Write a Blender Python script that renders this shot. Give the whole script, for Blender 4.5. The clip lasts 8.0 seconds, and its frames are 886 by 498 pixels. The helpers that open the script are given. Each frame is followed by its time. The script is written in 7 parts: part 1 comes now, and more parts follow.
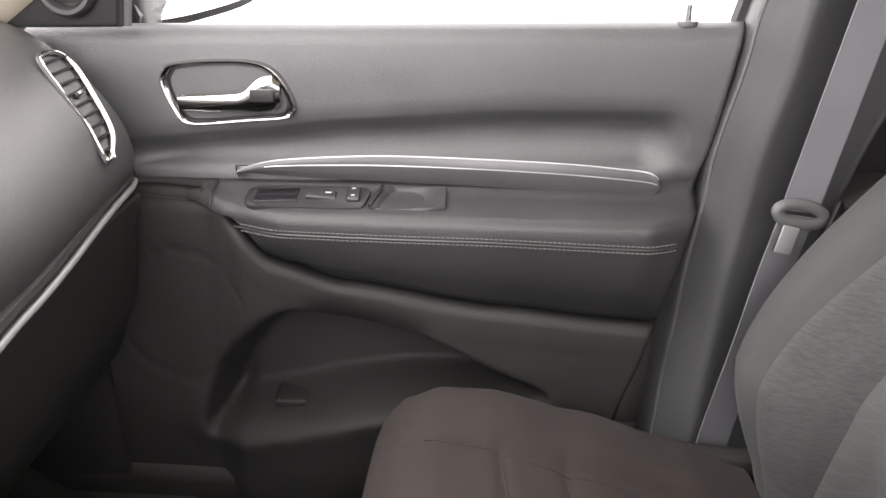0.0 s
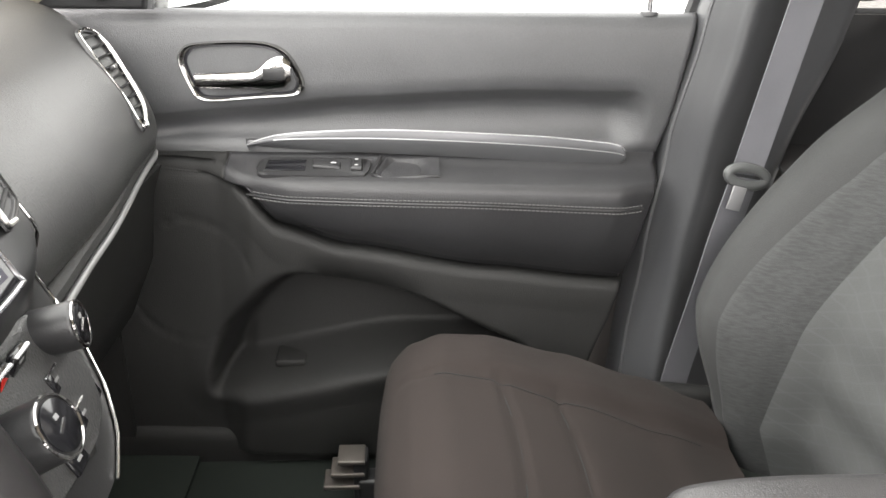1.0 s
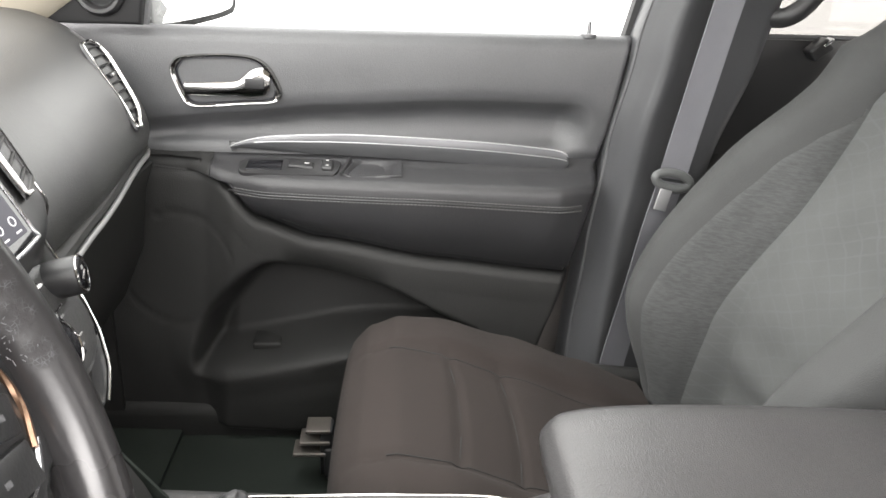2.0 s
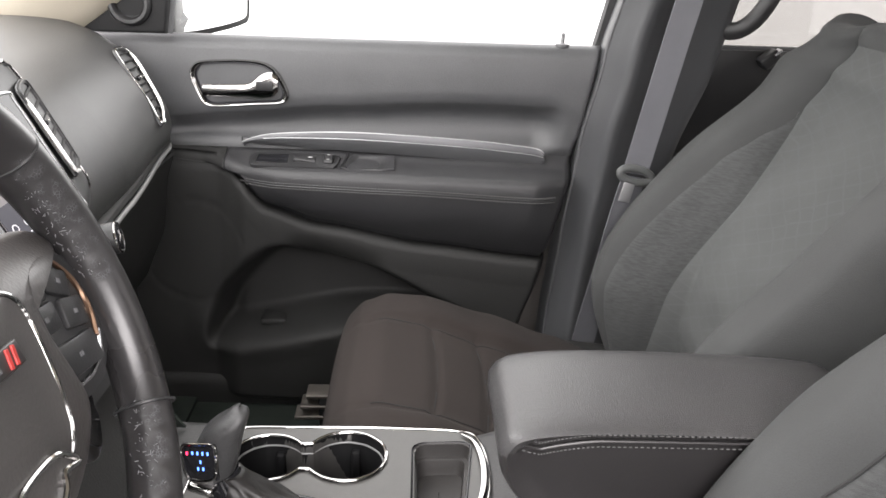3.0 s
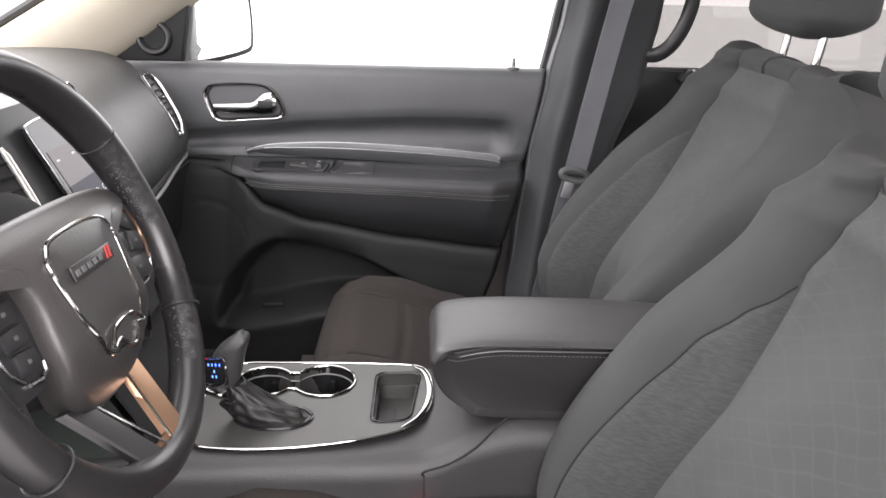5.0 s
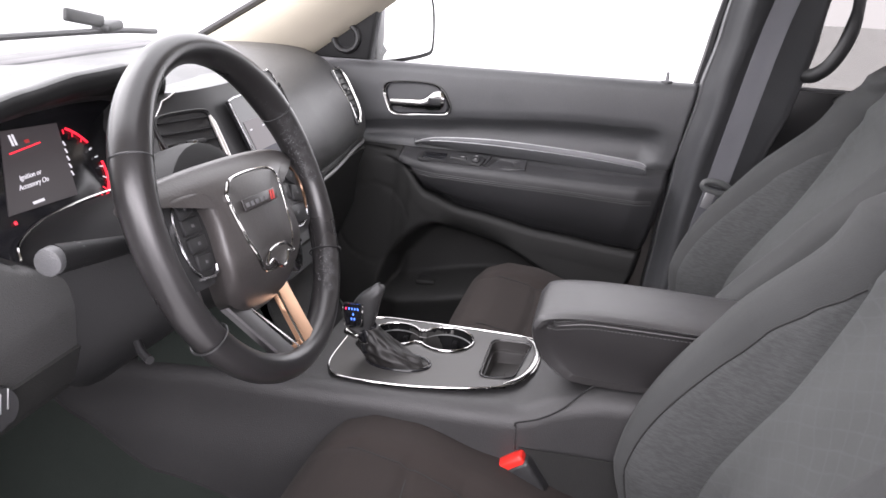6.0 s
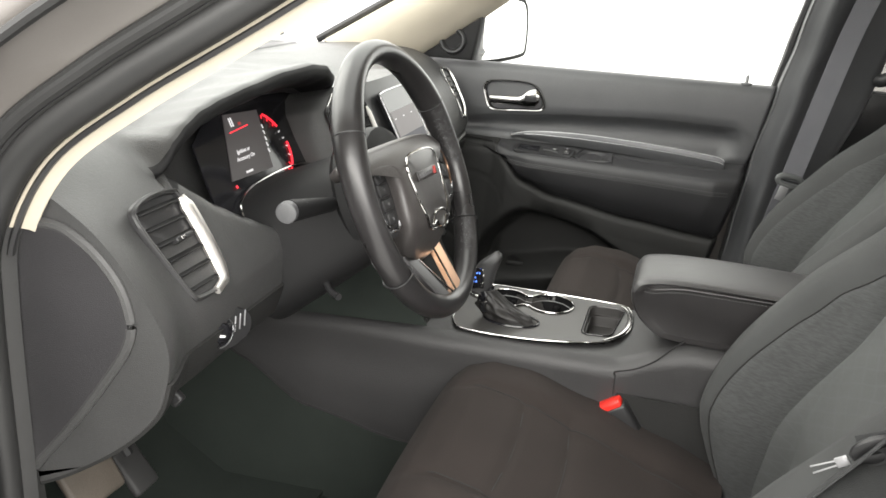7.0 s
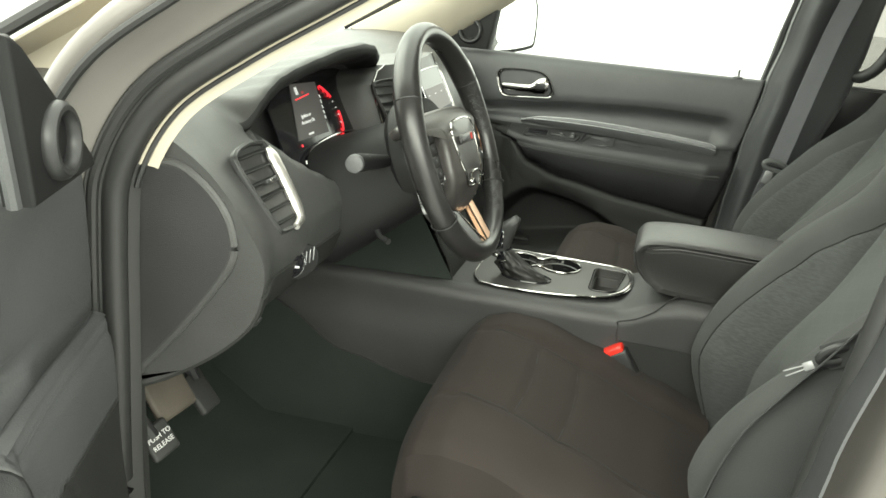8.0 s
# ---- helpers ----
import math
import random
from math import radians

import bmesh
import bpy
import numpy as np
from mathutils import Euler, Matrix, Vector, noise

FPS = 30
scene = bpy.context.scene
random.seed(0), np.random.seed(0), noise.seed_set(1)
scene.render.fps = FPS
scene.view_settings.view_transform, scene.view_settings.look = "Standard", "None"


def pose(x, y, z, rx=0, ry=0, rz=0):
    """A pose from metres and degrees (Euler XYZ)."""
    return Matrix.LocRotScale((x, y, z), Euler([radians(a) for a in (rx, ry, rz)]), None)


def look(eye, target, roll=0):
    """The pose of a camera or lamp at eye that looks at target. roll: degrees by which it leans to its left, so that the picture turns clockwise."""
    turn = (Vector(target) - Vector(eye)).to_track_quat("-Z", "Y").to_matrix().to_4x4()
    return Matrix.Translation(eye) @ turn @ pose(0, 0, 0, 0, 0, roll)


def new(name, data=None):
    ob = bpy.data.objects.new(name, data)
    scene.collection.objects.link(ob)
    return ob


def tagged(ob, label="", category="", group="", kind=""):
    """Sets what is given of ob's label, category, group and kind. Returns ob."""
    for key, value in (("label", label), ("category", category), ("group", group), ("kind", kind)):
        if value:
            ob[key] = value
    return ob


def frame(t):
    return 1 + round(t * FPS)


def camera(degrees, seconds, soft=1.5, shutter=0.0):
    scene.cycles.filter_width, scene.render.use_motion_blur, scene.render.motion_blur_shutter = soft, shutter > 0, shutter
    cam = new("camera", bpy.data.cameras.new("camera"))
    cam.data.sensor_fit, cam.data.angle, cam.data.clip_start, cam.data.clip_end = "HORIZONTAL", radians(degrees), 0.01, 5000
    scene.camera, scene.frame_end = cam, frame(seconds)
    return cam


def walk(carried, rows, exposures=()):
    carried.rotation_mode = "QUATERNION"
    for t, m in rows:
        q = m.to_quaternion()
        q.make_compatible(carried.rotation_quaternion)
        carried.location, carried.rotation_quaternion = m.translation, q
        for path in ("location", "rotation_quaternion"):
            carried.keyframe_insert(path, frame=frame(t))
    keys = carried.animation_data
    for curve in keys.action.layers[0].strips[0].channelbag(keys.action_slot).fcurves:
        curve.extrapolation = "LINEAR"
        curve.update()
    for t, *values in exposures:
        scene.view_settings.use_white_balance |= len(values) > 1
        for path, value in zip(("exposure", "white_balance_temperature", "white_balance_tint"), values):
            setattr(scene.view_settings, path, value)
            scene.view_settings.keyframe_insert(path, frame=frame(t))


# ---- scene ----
cam = camera(57.8, 8.0, 1.6)
PATH = [
    (0, (0.035, -0.268, 1.243), (-0.051, 1.556, 0.425), -0.7),
    (0.5, (-0.057, -0.336, 1.214), (0.01, 1.499, 0.422), 0.6),
    (1, (-0.06, -0.409, 1.223), (0.038, 1.43, 0.442), 0.8),
    (1.5, (-0.036, -0.475, 1.232), (0.079, 1.367, 0.462), 1.3),
    (2, (-0.011, -0.556, 1.242), (0.1, 1.298, 0.502), 1.8),
    (3.3, (0.033, -0.766, 1.282), (0.105, 1.098, 0.562), 2.0),
    (3.5, (0.028, -0.802, 1.293), (0.109, 1.067, 0.583), 2.0),
    (4, (0.027, -0.889, 1.306), (0.122, 0.985, 0.612), 1.4),
    (4.2, (0.027, -0.919, 1.308), (0.137, 0.954, 0.618), 1.3),
    (5.3, (0.134, -1.036, 1.298), (0.111, 0.851, 0.636), 1.7),
    (5.5, (0.158, -1.069, 1.296), (0.029, 0.816, 0.641), 1.7),
    (6, (0.194, -1.151, 1.311), (-0.194, 0.696, 0.649), 2.8),
    (6.5, (0.188, -1.251, 1.32), (-0.314, 0.564, 0.647), 2.8),
    (7, (0.144, -1.387, 1.335), (-0.371, 0.425, 0.663), 3.1),
    (7.5, (0.121, -1.501, 1.34), (-0.377, 0.314, 0.663), 3.9),
    (8, (0.131, -1.595, 1.328), (-0.353, 0.224, 0.651), 4.8),
]
EXPOSURES = [(0.0, 1.1, 6650, 18), (0.5, 1.12, 6650, 15), (1.0, 1.2, 6600, 12), (2.0, 1.15, 6550, 12), (3.5, 0.5, 6500, 16), (4.2, 0.45, 6500, 16), (5.5, 0.45, 6350, 19), (6.5, 0.32, 6250, 21), (7.0, 0.3, 6650, 9), (8.0, 0.32, 6900, -5)]
walk(cam, [(t, look(eye, target, roll)) for t, eye, target, roll in PATH], EXPOSURES)


# ======================= light =======================
world = bpy.data.worlds.new("studio")
scene.world = world
world.use_nodes = True
bg = world.node_tree.nodes["Background"]
bg.inputs["Color"].default_value = (1.0, 0.985, 0.97, 1)
bg.inputs["Strength"].default_value = 3.4


def fill_panel(name, at, target, sx, sy, watts, colour=(1, 0.98, 0.95)):
    """A large unseen area lamp, added to brighten the cabin."""
    la = bpy.data.lights.new(name, "AREA")
    la.shape, la.size, la.size_y, la.energy, la.color = "RECTANGLE", sx, sy, watts, colour
    ob = new(name, la)
    ob.matrix_world = look(at, target)
    return tagged(ob, "unseen white area lamp added to brighten the cabin", "lamp")


# added lamps: one towards the passenger's door, one through the windscreen
fill_panel("fill_light", (0.4, -3.4, 2.6), (0.1, 0.6, 0.95), 4.5, 1.4, 170)
fill_panel("fill_light", (-2.6, 0.1, 3.2), (-1.0, -0.05, 1.1), 2.6, 2.6, 90)


# ======================= materials =======================
def material(name, base, rough=0.5, metal=0.0, bump=0.0, scale=600.0, vary=0.15, vary_scale=9.0, sheen=0.0, spec=0.5, coat=0.0,
             rough_vary=0.08, grain=0.0):
    """A procedural surface: two scales of colour variation, a fine relief and uneven gloss."""
    mat = bpy.data.materials.new(name)
    mat.use_nodes = True
    nt = mat.node_tree
    bs = nt.nodes["Principled BSDF"]
    co = nt.nodes.new("ShaderNodeTexCoord")
    n1 = nt.nodes.new("ShaderNodeTexNoise")
    n1.inputs["Scale"].default_value, n1.inputs["Detail"].default_value = vary_scale, 4.0
    n2 = nt.nodes.new("ShaderNodeTexNoise")
    n2.inputs["Scale"].default_value, n2.inputs["Detail"].default_value = scale, 2.0
    for n in (n1, n2):
        nt.links.new(co.outputs["Object"], n.inputs["Vector"])
    both = nt.nodes.new("ShaderNodeMix")
    both.data_type = "FLOAT"
    both.inputs[0].default_value = 0.35
    nt.links.new(n1.outputs["Fac"], both.inputs[2])
    nt.links.new(n2.outputs["Fac"], both.inputs[3])
    ramp = nt.nodes.new("ShaderNodeValToRGB")
    lo = [c * (1 - vary) for c in base]
    hi = [min(1.0, c * (1 + vary)) for c in base]
    ramp.color_ramp.elements[0].position, ramp.color_ramp.elements[1].position = 0.3, 0.7
    ramp.color_ramp.elements[0].color, ramp.color_ramp.elements[1].color = (*lo, 1), (*hi, 1)
    nt.links.new(both.outputs[0], ramp.inputs["Fac"])
    nt.links.new(ramp.outputs["Color"], bs.inputs["Base Color"])
    rr = nt.nodes.new("ShaderNodeMapRange")
    rr.inputs["To Min"].default_value, rr.inputs["To Max"].default_value = max(0.02, rough - rough_vary), min(1.0, rough + rough_vary)
    nt.links.new(n1.outputs["Fac"], rr.inputs["Value"])
    nt.links.new(rr.outputs["Result"], bs.inputs["Roughness"])
    bs.inputs["Metallic"].default_value = metal
    bs.inputs["Specular IOR Level"].default_value = spec
    bs.inputs["Sheen Weight"].default_value = sheen
    bs.inputs["Coat Weight"].default_value = coat
    if bump:
        bp = nt.nodes.new("ShaderNodeBump")
        bp.inputs["Strength"].default_value, bp.inputs["Distance"].default_value = bump, 0.0006
        nt.links.new(n2.outputs["Fac"], bp.inputs["Height"])
        nt.links.new(bp.outputs["Normal"], bs.inputs["Normal"])
        if grain:
            # moulded leather grain: small cells with soft valleys between
            vo = nt.nodes.new("ShaderNodeTexVoronoi")
            vo.feature = "DISTANCE_TO_EDGE"
            vo.inputs["Scale"].default_value = grain
            nt.links.new(co.outputs["Object"], vo.inputs["Vector"])
            b2 = nt.nodes.new("ShaderNodeBump")
            b2.inputs["Strength"].default_value, b2.inputs["Distance"].default_value = 0.55, 0.0008
            nt.links.new(vo.outputs["Distance"], b2.inputs["Height"])
            nt.links.new(bp.outputs["Normal"], b2.inputs["Normal"])
            nt.links.new(b2.outputs["Normal"], bs.inputs["Normal"])
    return mat


def glowing(name, colour, strength):
    mat = bpy.data.materials.new(name)
    mat.use_nodes = True
    bs = mat.node_tree.nodes["Principled BSDF"]
    bs.inputs["Base Color"].default_value = (0.01, 0.01, 0.01, 1)
    bs.inputs["Emission Color"].default_value = (*colour, 1)
    bs.inputs["Emission Strength"].default_value = strength
    return mat


def pane(name, tint=(0.93, 0.96, 0.94)):
    mat = bpy.data.materials.new(name)
    mat.use_nodes = True
    nt = mat.node_tree
    nt.nodes.remove(nt.nodes["Principled BSDF"])
    tr, gl, mx = (nt.nodes.new("ShaderNodeBsdfTransparent"), nt.nodes.new("ShaderNodeBsdfGlossy"), nt.nodes.new("ShaderNodeMixShader"))
    lw = nt.nodes.new("ShaderNodeLayerWeight")
    pw = nt.nodes.new("ShaderNodeMath")
    pw.operation = "POWER"
    pw.inputs[1].default_value = 5.0
    fr = nt.nodes.new("ShaderNodeMath")
    fr.operation = "MULTIPLY_ADD"
    fr.inputs[1].default_value, fr.inputs[2].default_value = 0.6, 0.03
    nt.links.new(lw.outputs["Facing"], pw.inputs[0])
    nt.links.new(pw.outputs[0], fr.inputs[0])
    gl.inputs["Roughness"].default_value = 0.02
    tr.inputs["Color"].default_value = (*tint, 1)
    nt.links.new(fr.outputs[0], mx.inputs[0])
    nt.links.new(tr.outputs[0], mx.inputs[1])
    nt.links.new(gl.outputs[0], mx.inputs[2])
    nt.links.new(mx.outputs[0], nt.nodes["Material Output"].inputs["Surface"])
    return mat


PLASTIC = material("door_plastic", (0.072, 0.073, 0.076), 0.42, bump=0.5, scale=420, grain=430)
DASH = material("dash_plastic", (0.052, 0.052, 0.052), 0.42, bump=0.5, scale=380, grain=400)
LOWER = material("lower_plastic", (0.023, 0.023, 0.0225), 0.58, bump=0.4, scale=420, grain=420, spec=0.3)
LEATHER = material("black_leather", (0.032, 0.032, 0.033), 0.34, bump=0.05, scale=300)
RIM = material("wheel_leather", (0.020, 0.019, 0.0195), 0.30, bump=0.12, scale=350)


def worn_patches(mat, spots):
    """Cracked, greyed leather around the given places."""
    nt = mat.node_tree
    bs = nt.nodes["Principled BSDF"]
    co = nt.nodes.new("ShaderNodeTexCoord")
    total = None
    for at, size in spots:
        ds = nt.nodes.new("ShaderNodeVectorMath")
        ds.operation = "DISTANCE"
        ds.inputs[1].default_value = at
        nt.links.new(co.outputs["Object"], ds.inputs[0])
        mr = nt.nodes.new("ShaderNodeMapRange")
        mr.interpolation_type = "SMOOTHSTEP"
        mr.inputs["From Min"].default_value, mr.inputs["From Max"].default_value = size, size * 0.35
        nt.links.new(ds.outputs["Value"], mr.inputs["Value"])
        if total is None:
            total = mr.outputs["Result"]
        else:
            ad = nt.nodes.new("ShaderNodeMath")
            ad.operation = "MAXIMUM"
            nt.links.new(total, ad.inputs[0])
            nt.links.new(mr.outputs["Result"], ad.inputs[1])
            total = ad.outputs[0]
    vo = nt.nodes.new("ShaderNodeTexVoronoi")
    vo.feature = "DISTANCE_TO_EDGE"
    vo.inputs["Scale"].default_value = 480.0
    nt.links.new(co.outputs["Object"], vo.inputs["Vector"])
    no = nt.nodes.new("ShaderNodeTexNoise")
    no.inputs["Scale"].default_value, no.inputs["Detail"].default_value = 130.0, 5.0
    nt.links.new(co.outputs["Object"], no.inputs["Vector"])
    cr = nt.nodes.new("ShaderNodeMapRange")
    cr.inputs["From Min"].default_value, cr.inputs["From Max"].default_value = 0.12, 0.02
    nt.links.new(vo.outputs["Distance"], cr.inputs["Value"])
    th = nt.nodes.new("ShaderNodeMapRange")
    th.inputs["From Min"].default_value, th.inputs["From Max"].default_value = 0.46, 0.62
    nt.links.new(no.outputs["Fac"], th.inputs["Value"])
    m1 = nt.nodes.new("ShaderNodeMath")
    m1.operation = "MULTIPLY"
    nt.links.new(cr.outputs["Result"], m1.inputs[0])
    nt.links.new(th.outputs["Result"], m1.inputs[1])
    m2 = nt.nodes.new("ShaderNodeMath")
    m2.operation = "MULTIPLY"
    nt.links.new(m1.outputs[0], m2.inputs[0])
    nt.links.new(total, m2.inputs[1])
    src = bs.inputs["Base Color"].links[0].from_socket
    mx = nt.nodes.new("ShaderNodeMix")
    mx.data_type = "RGBA"
    mx.inputs[7].default_value = (0.075, 0.075, 0.08, 1)
    nt.links.new(m2.outputs[0], mx.inputs[0])
    nt.links.new(src, mx.inputs[6])
    nt.links.new(mx.outputs[2], bs.inputs["Base Color"])
    old = bs.inputs["Roughness"].links[0].from_socket
    mf = nt.nodes.new("ShaderNodeMix")
    mf.data_type = "FLOAT"
    mf.inputs[3].default_value = 0.75
    nt.links.new(total, mf.inputs[0])
    nt.links.new(old, mf.inputs[2])
    nt.links.new(mf.outputs[0], bs.inputs["Roughness"])
    lo = bs.inputs["Normal"].links[0].from_socket
    bp = nt.nodes.new("ShaderNodeBump")
    bp.inputs["Distance"].default_value = 0.0015
    nt.links.new(total, bp.inputs["Strength"])
    nt.links.new(no.outputs["Fac"], bp.inputs["Height"])
    nt.links.new(lo, bp.inputs["Normal"])
    nt.links.new(bp.outputs["Normal"], bs.inputs["Normal"])
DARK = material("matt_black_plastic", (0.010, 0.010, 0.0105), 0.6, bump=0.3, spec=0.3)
BLACK = material("black_plastic", (0.022, 0.022, 0.023), 0.4, bump=0.2)
GLOSS = material("gloss_black", (0.012, 0.012, 0.014), 0.12, rough_vary=0.03)
FABRIC = material("seat_fabric", (0.050, 0.0516, 0.0514), 0.85, bump=0.9, scale=900, sheen=0.05, spec=0.2)
INSERT = material("seat_insert_fabric", (0.074, 0.077, 0.076), 0.88, bump=0.9, scale=900, sheen=0.02, spec=0.2)


def woven_lines(mat):
    """Fine pale lines woven into the cloth as a lattice of diamonds."""
    nt = mat.node_tree
    bs = nt.nodes["Principled BSDF"]
    src = bs.inputs["Base Color"].links[0].from_socket
    co = nt.nodes.new("ShaderNodeTexCoord")
    total = None
    for turn in (-62, 62):
        mp = nt.nodes.new("ShaderNodeMapping")
        mp.inputs["Rotation"].default_value = (radians(turn), 0, 0)
        wv = nt.nodes.new("ShaderNodeTexWave")
        wv.wave_type, wv.bands_direction, wv.wave_profile = "BANDS", "Y", "SIN"
        wv.inputs["Scale"].default_value, wv.inputs["Distortion"].default_value = 15.0, 1.3
        wv.inputs["Detail"].default_value, wv.inputs["Detail Scale"].default_value = 1.0, 1.5
        rg = nt.nodes.new("ShaderNodeMapRange")
        rg.inputs["From Min"].default_value, rg.inputs["From Max"].default_value = 0.94, 1.0
        nt.links.new(co.outputs["Object"], mp.inputs["Vector"])
        nt.links.new(mp.outputs["Vector"], wv.inputs["Vector"])
        nt.links.new(wv.outputs["Fac"], rg.inputs["Value"])
        if total is None:
            total = rg.outputs["Result"]
        else:
            mxm = nt.nodes.new("ShaderNodeMath")
            mxm.operation = "MAXIMUM"
            nt.links.new(total, mxm.inputs[0])
            nt.links.new(rg.outputs["Result"], mxm.inputs[1])
            total = mxm.outputs[0]
    no = nt.nodes.new("ShaderNodeTexNoise")
    no.inputs["Scale"].default_value = 18.0
    nt.links.new(co.outputs["Object"], no.inputs["Vector"])
    mu = nt.nodes.new("ShaderNodeMath")
    mu.operation = "MULTIPLY"
    nt.links.new(total, mu.inputs[0])
    nt.links.new(no.outputs["Fac"], mu.inputs[1])
    mx = nt.nodes.new("ShaderNodeMix")
    mx.data_type = "RGBA"
    mx.inputs[7].default_value = (0.085, 0.089, 0.090, 1)
    nt.links.new(mu.outputs[0], mx.inputs[0])
    nt.links.new(src, mx.inputs[6])
    nt.links.new(mx.outputs[2], bs.inputs["Base Color"])


woven_lines(INSERT)


def brushed(mat):
    """Short darker strokes across the cloth, as the nap lies."""
    nt = mat.node_tree
    bs = nt.nodes["Principled BSDF"]
    src = bs.inputs["Base Color"].links[0].from_socket
    co = nt.nodes.new("ShaderNodeTexCoord")
    mp = nt.nodes.new("ShaderNodeMapping")
    mp.inputs["Scale"].default_value = (90, 34, 420)
    no = nt.nodes.new("ShaderNodeTexNoise")
    no.inputs["Scale"].default_value, no.inputs["Detail"].default_value = 1.0, 3.0
    rg = nt.nodes.new("ShaderNodeMapRange")
    rg.inputs["From Min"].default_value, rg.inputs["From Max"].default_value = 0.35, 0.65
    rg.inputs["To Min"].default_value, rg.inputs["To Max"].default_value = 0.86, 1.10
    mx = nt.nodes.new("ShaderNodeVectorMath")
    mx.operation = "SCALE"
    nt.links.new(co.outputs["Object"], mp.inputs["Vector"])
    nt.links.new(mp.outputs["Vector"], no.inputs["Vector"])
    nt.links.new(no.outputs["Fac"], rg.inputs["Value"])
    nt.links.new(src, mx.inputs[0])
    nt.links.new(rg.outputs["Result"], mx.inputs["Scale"])
    nt.links.new(mx.outputs["Vector"], bs.inputs["Base Color"])


PANEL = material("seat_panel_fabric", (0.060, 0.0622, 0.0620), 0.86, bump=0.9, scale=900, sheen=0.05, spec=0.2)
brushed(PANEL)
# black cloth; the brown tint is warm light worked into the colour
CUSHION = material("cushion_fabric", (0.027, 0.0218, 0.0200), 0.88, bump=0.9, scale=900, sheen=0.02, spec=0.2)
CHROME = material("chrome", (0.46, 0.45, 0.44), 0.12, 1.0, vary=0.03, rough_vary=0.04)
SATIN = material("satin_silver", (0.45, 0.45, 0.46), 0.28, 1.0, vary=0.05)
TRIMGREY = material("grey_trim_strip", (0.085, 0.086, 0.09), 0.3, 0.3, vary=0.08)
CREAM = material("cream_headliner", (0.47, 0.425, 0.345), 0.8, bump=0.4, scale=500, vary=0.05)
WEB = material("belt_webbing", (0.145, 0.147, 0.160), 0.6, bump=0.8, scale=1100, sheen=0.05)
CARPET = material("black_carpet", (0.028, 0.034, 0.030), 0.95, bump=1.0, scale=700, spec=0.15)
PAINT = material("grey_beige_paint", (0.150, 0.139, 0.130), 0.40, 0.30, vary=0.05, coat=0.3)
RUBBER = material("rubber_seal", (0.022, 0.022, 0.022), 0.5, bump=0.2)
STITCH = material("grey_thread", (0.11, 0.11, 0.11), 0.8)
WHITEMARK = material("white_print", (0.75, 0.75, 0.75), 0.6)
RED = material("red_plastic", (0.75, 0.03, 0.02), 0.4)
CONSOLE = material("console_satin_plastic", (0.062, 0.060, 0.058), 0.36, 0.25, bump=0.2)
MIRROR = material("mirror_glass", (0.9, 0.9, 0.9), 0.02, 1.0, vary=0.0, rough_vary=0.0)
BLUEGLOW = glowing("blue_light", (0.09, 0.10, 0.55), 0.16)
GLASS = pane("window_glass")
TINTED = pane("tinted_glass", (0.46, 0.455, 0.445))
CONCRETE = material("pale_floor", (0.55, 0.55, 0.54), 0.5, bump=0.3, scale=80, vary_scale=2)
PILLAR = material("post_plastic", (0.052, 0.053, 0.056), 0.34, bump=0.08, scale=420, rough_vary=0.02, vary=0.08)
ARMPAD = material("armrest_leather", (0.030, 0.030, 0.0317), 0.42, bump=0.3, scale=300, grain=520)
PEDAL = material("pedal_rubber", (0.03, 0.03, 0.03), 0.6, bump=0.5)
PEDALWORN = material("worn_pedal", (0.10, 0.085, 0.07), 0.6, bump=0.5, vary=0.3)
GUIDE = material("guide_plastic", (0.085, 0.088, 0.088), 0.4)
BRICK = material("brown_brick", (0.36, 0.20, 0.12), 0.8, bump=0.6, scale=20, vary=0.3, vary_scale=3)
EDGE = material("bright_edge_metal", (0.50, 0.50, 0.51), 0.3, 0.6, vary=0.04)
BRIGHT = material("bright_chrome", (0.88, 0.86, 0.83), 0.42, 1.0, vary=0.03, rough_vary=0.06)
MARKS = material("grey_symbols", (0.30, 0.30, 0.30), 0.6)
BOWL = material("bowl_plastic", (0.016, 0.016, 0.020), 0.32)
# same grey webbing, darkened because the driver's strap hangs edge-on in shade
WEBSHADED = material("shaded_webbing", (0.034, 0.035, 0.036), 0.75, bump=0.8, scale=1100)
STEEL = material("belt_steel", (0.27, 0.27, 0.276), 0.35, 0.35, vary=0.06)
WHITEWALL = material("white_wall", (0.85, 0.84, 0.82), 0.8)


# ======================= mesh helpers =======================
def thing(name, label, category, group="", kind="", at=(0, 0, 0)):
    ob = new(name)
    ob.location = at
    ob.empty_display_size = 0.05
    return tagged(ob, label, category, group, kind)


def link(name, bm, mat, angle=35):
    bmesh.ops.recalc_face_normals(bm, faces=bm.faces)
    lim = radians(angle)
    for f in bm.faces:
        f.smooth = True
    for e in bm.edges:
        e.smooth = e.calc_face_angle(0.0) < lim
    me = bpy.data.meshes.new(name)
    bm.to_mesh(me)
    bm.free()
    me.materials.append(mat)
    return new(name, me)


def part(name, bm, mat, parent, label="", angle=35):
    ob = link(name, bm, mat, angle)
    ob.parent = parent
    at = Vector()
    p = parent
    while p:
        at += p.location
        p = p.parent
    ob.data.transform(Matrix.Translation(-at))
    return tagged(ob, label) if label else ob


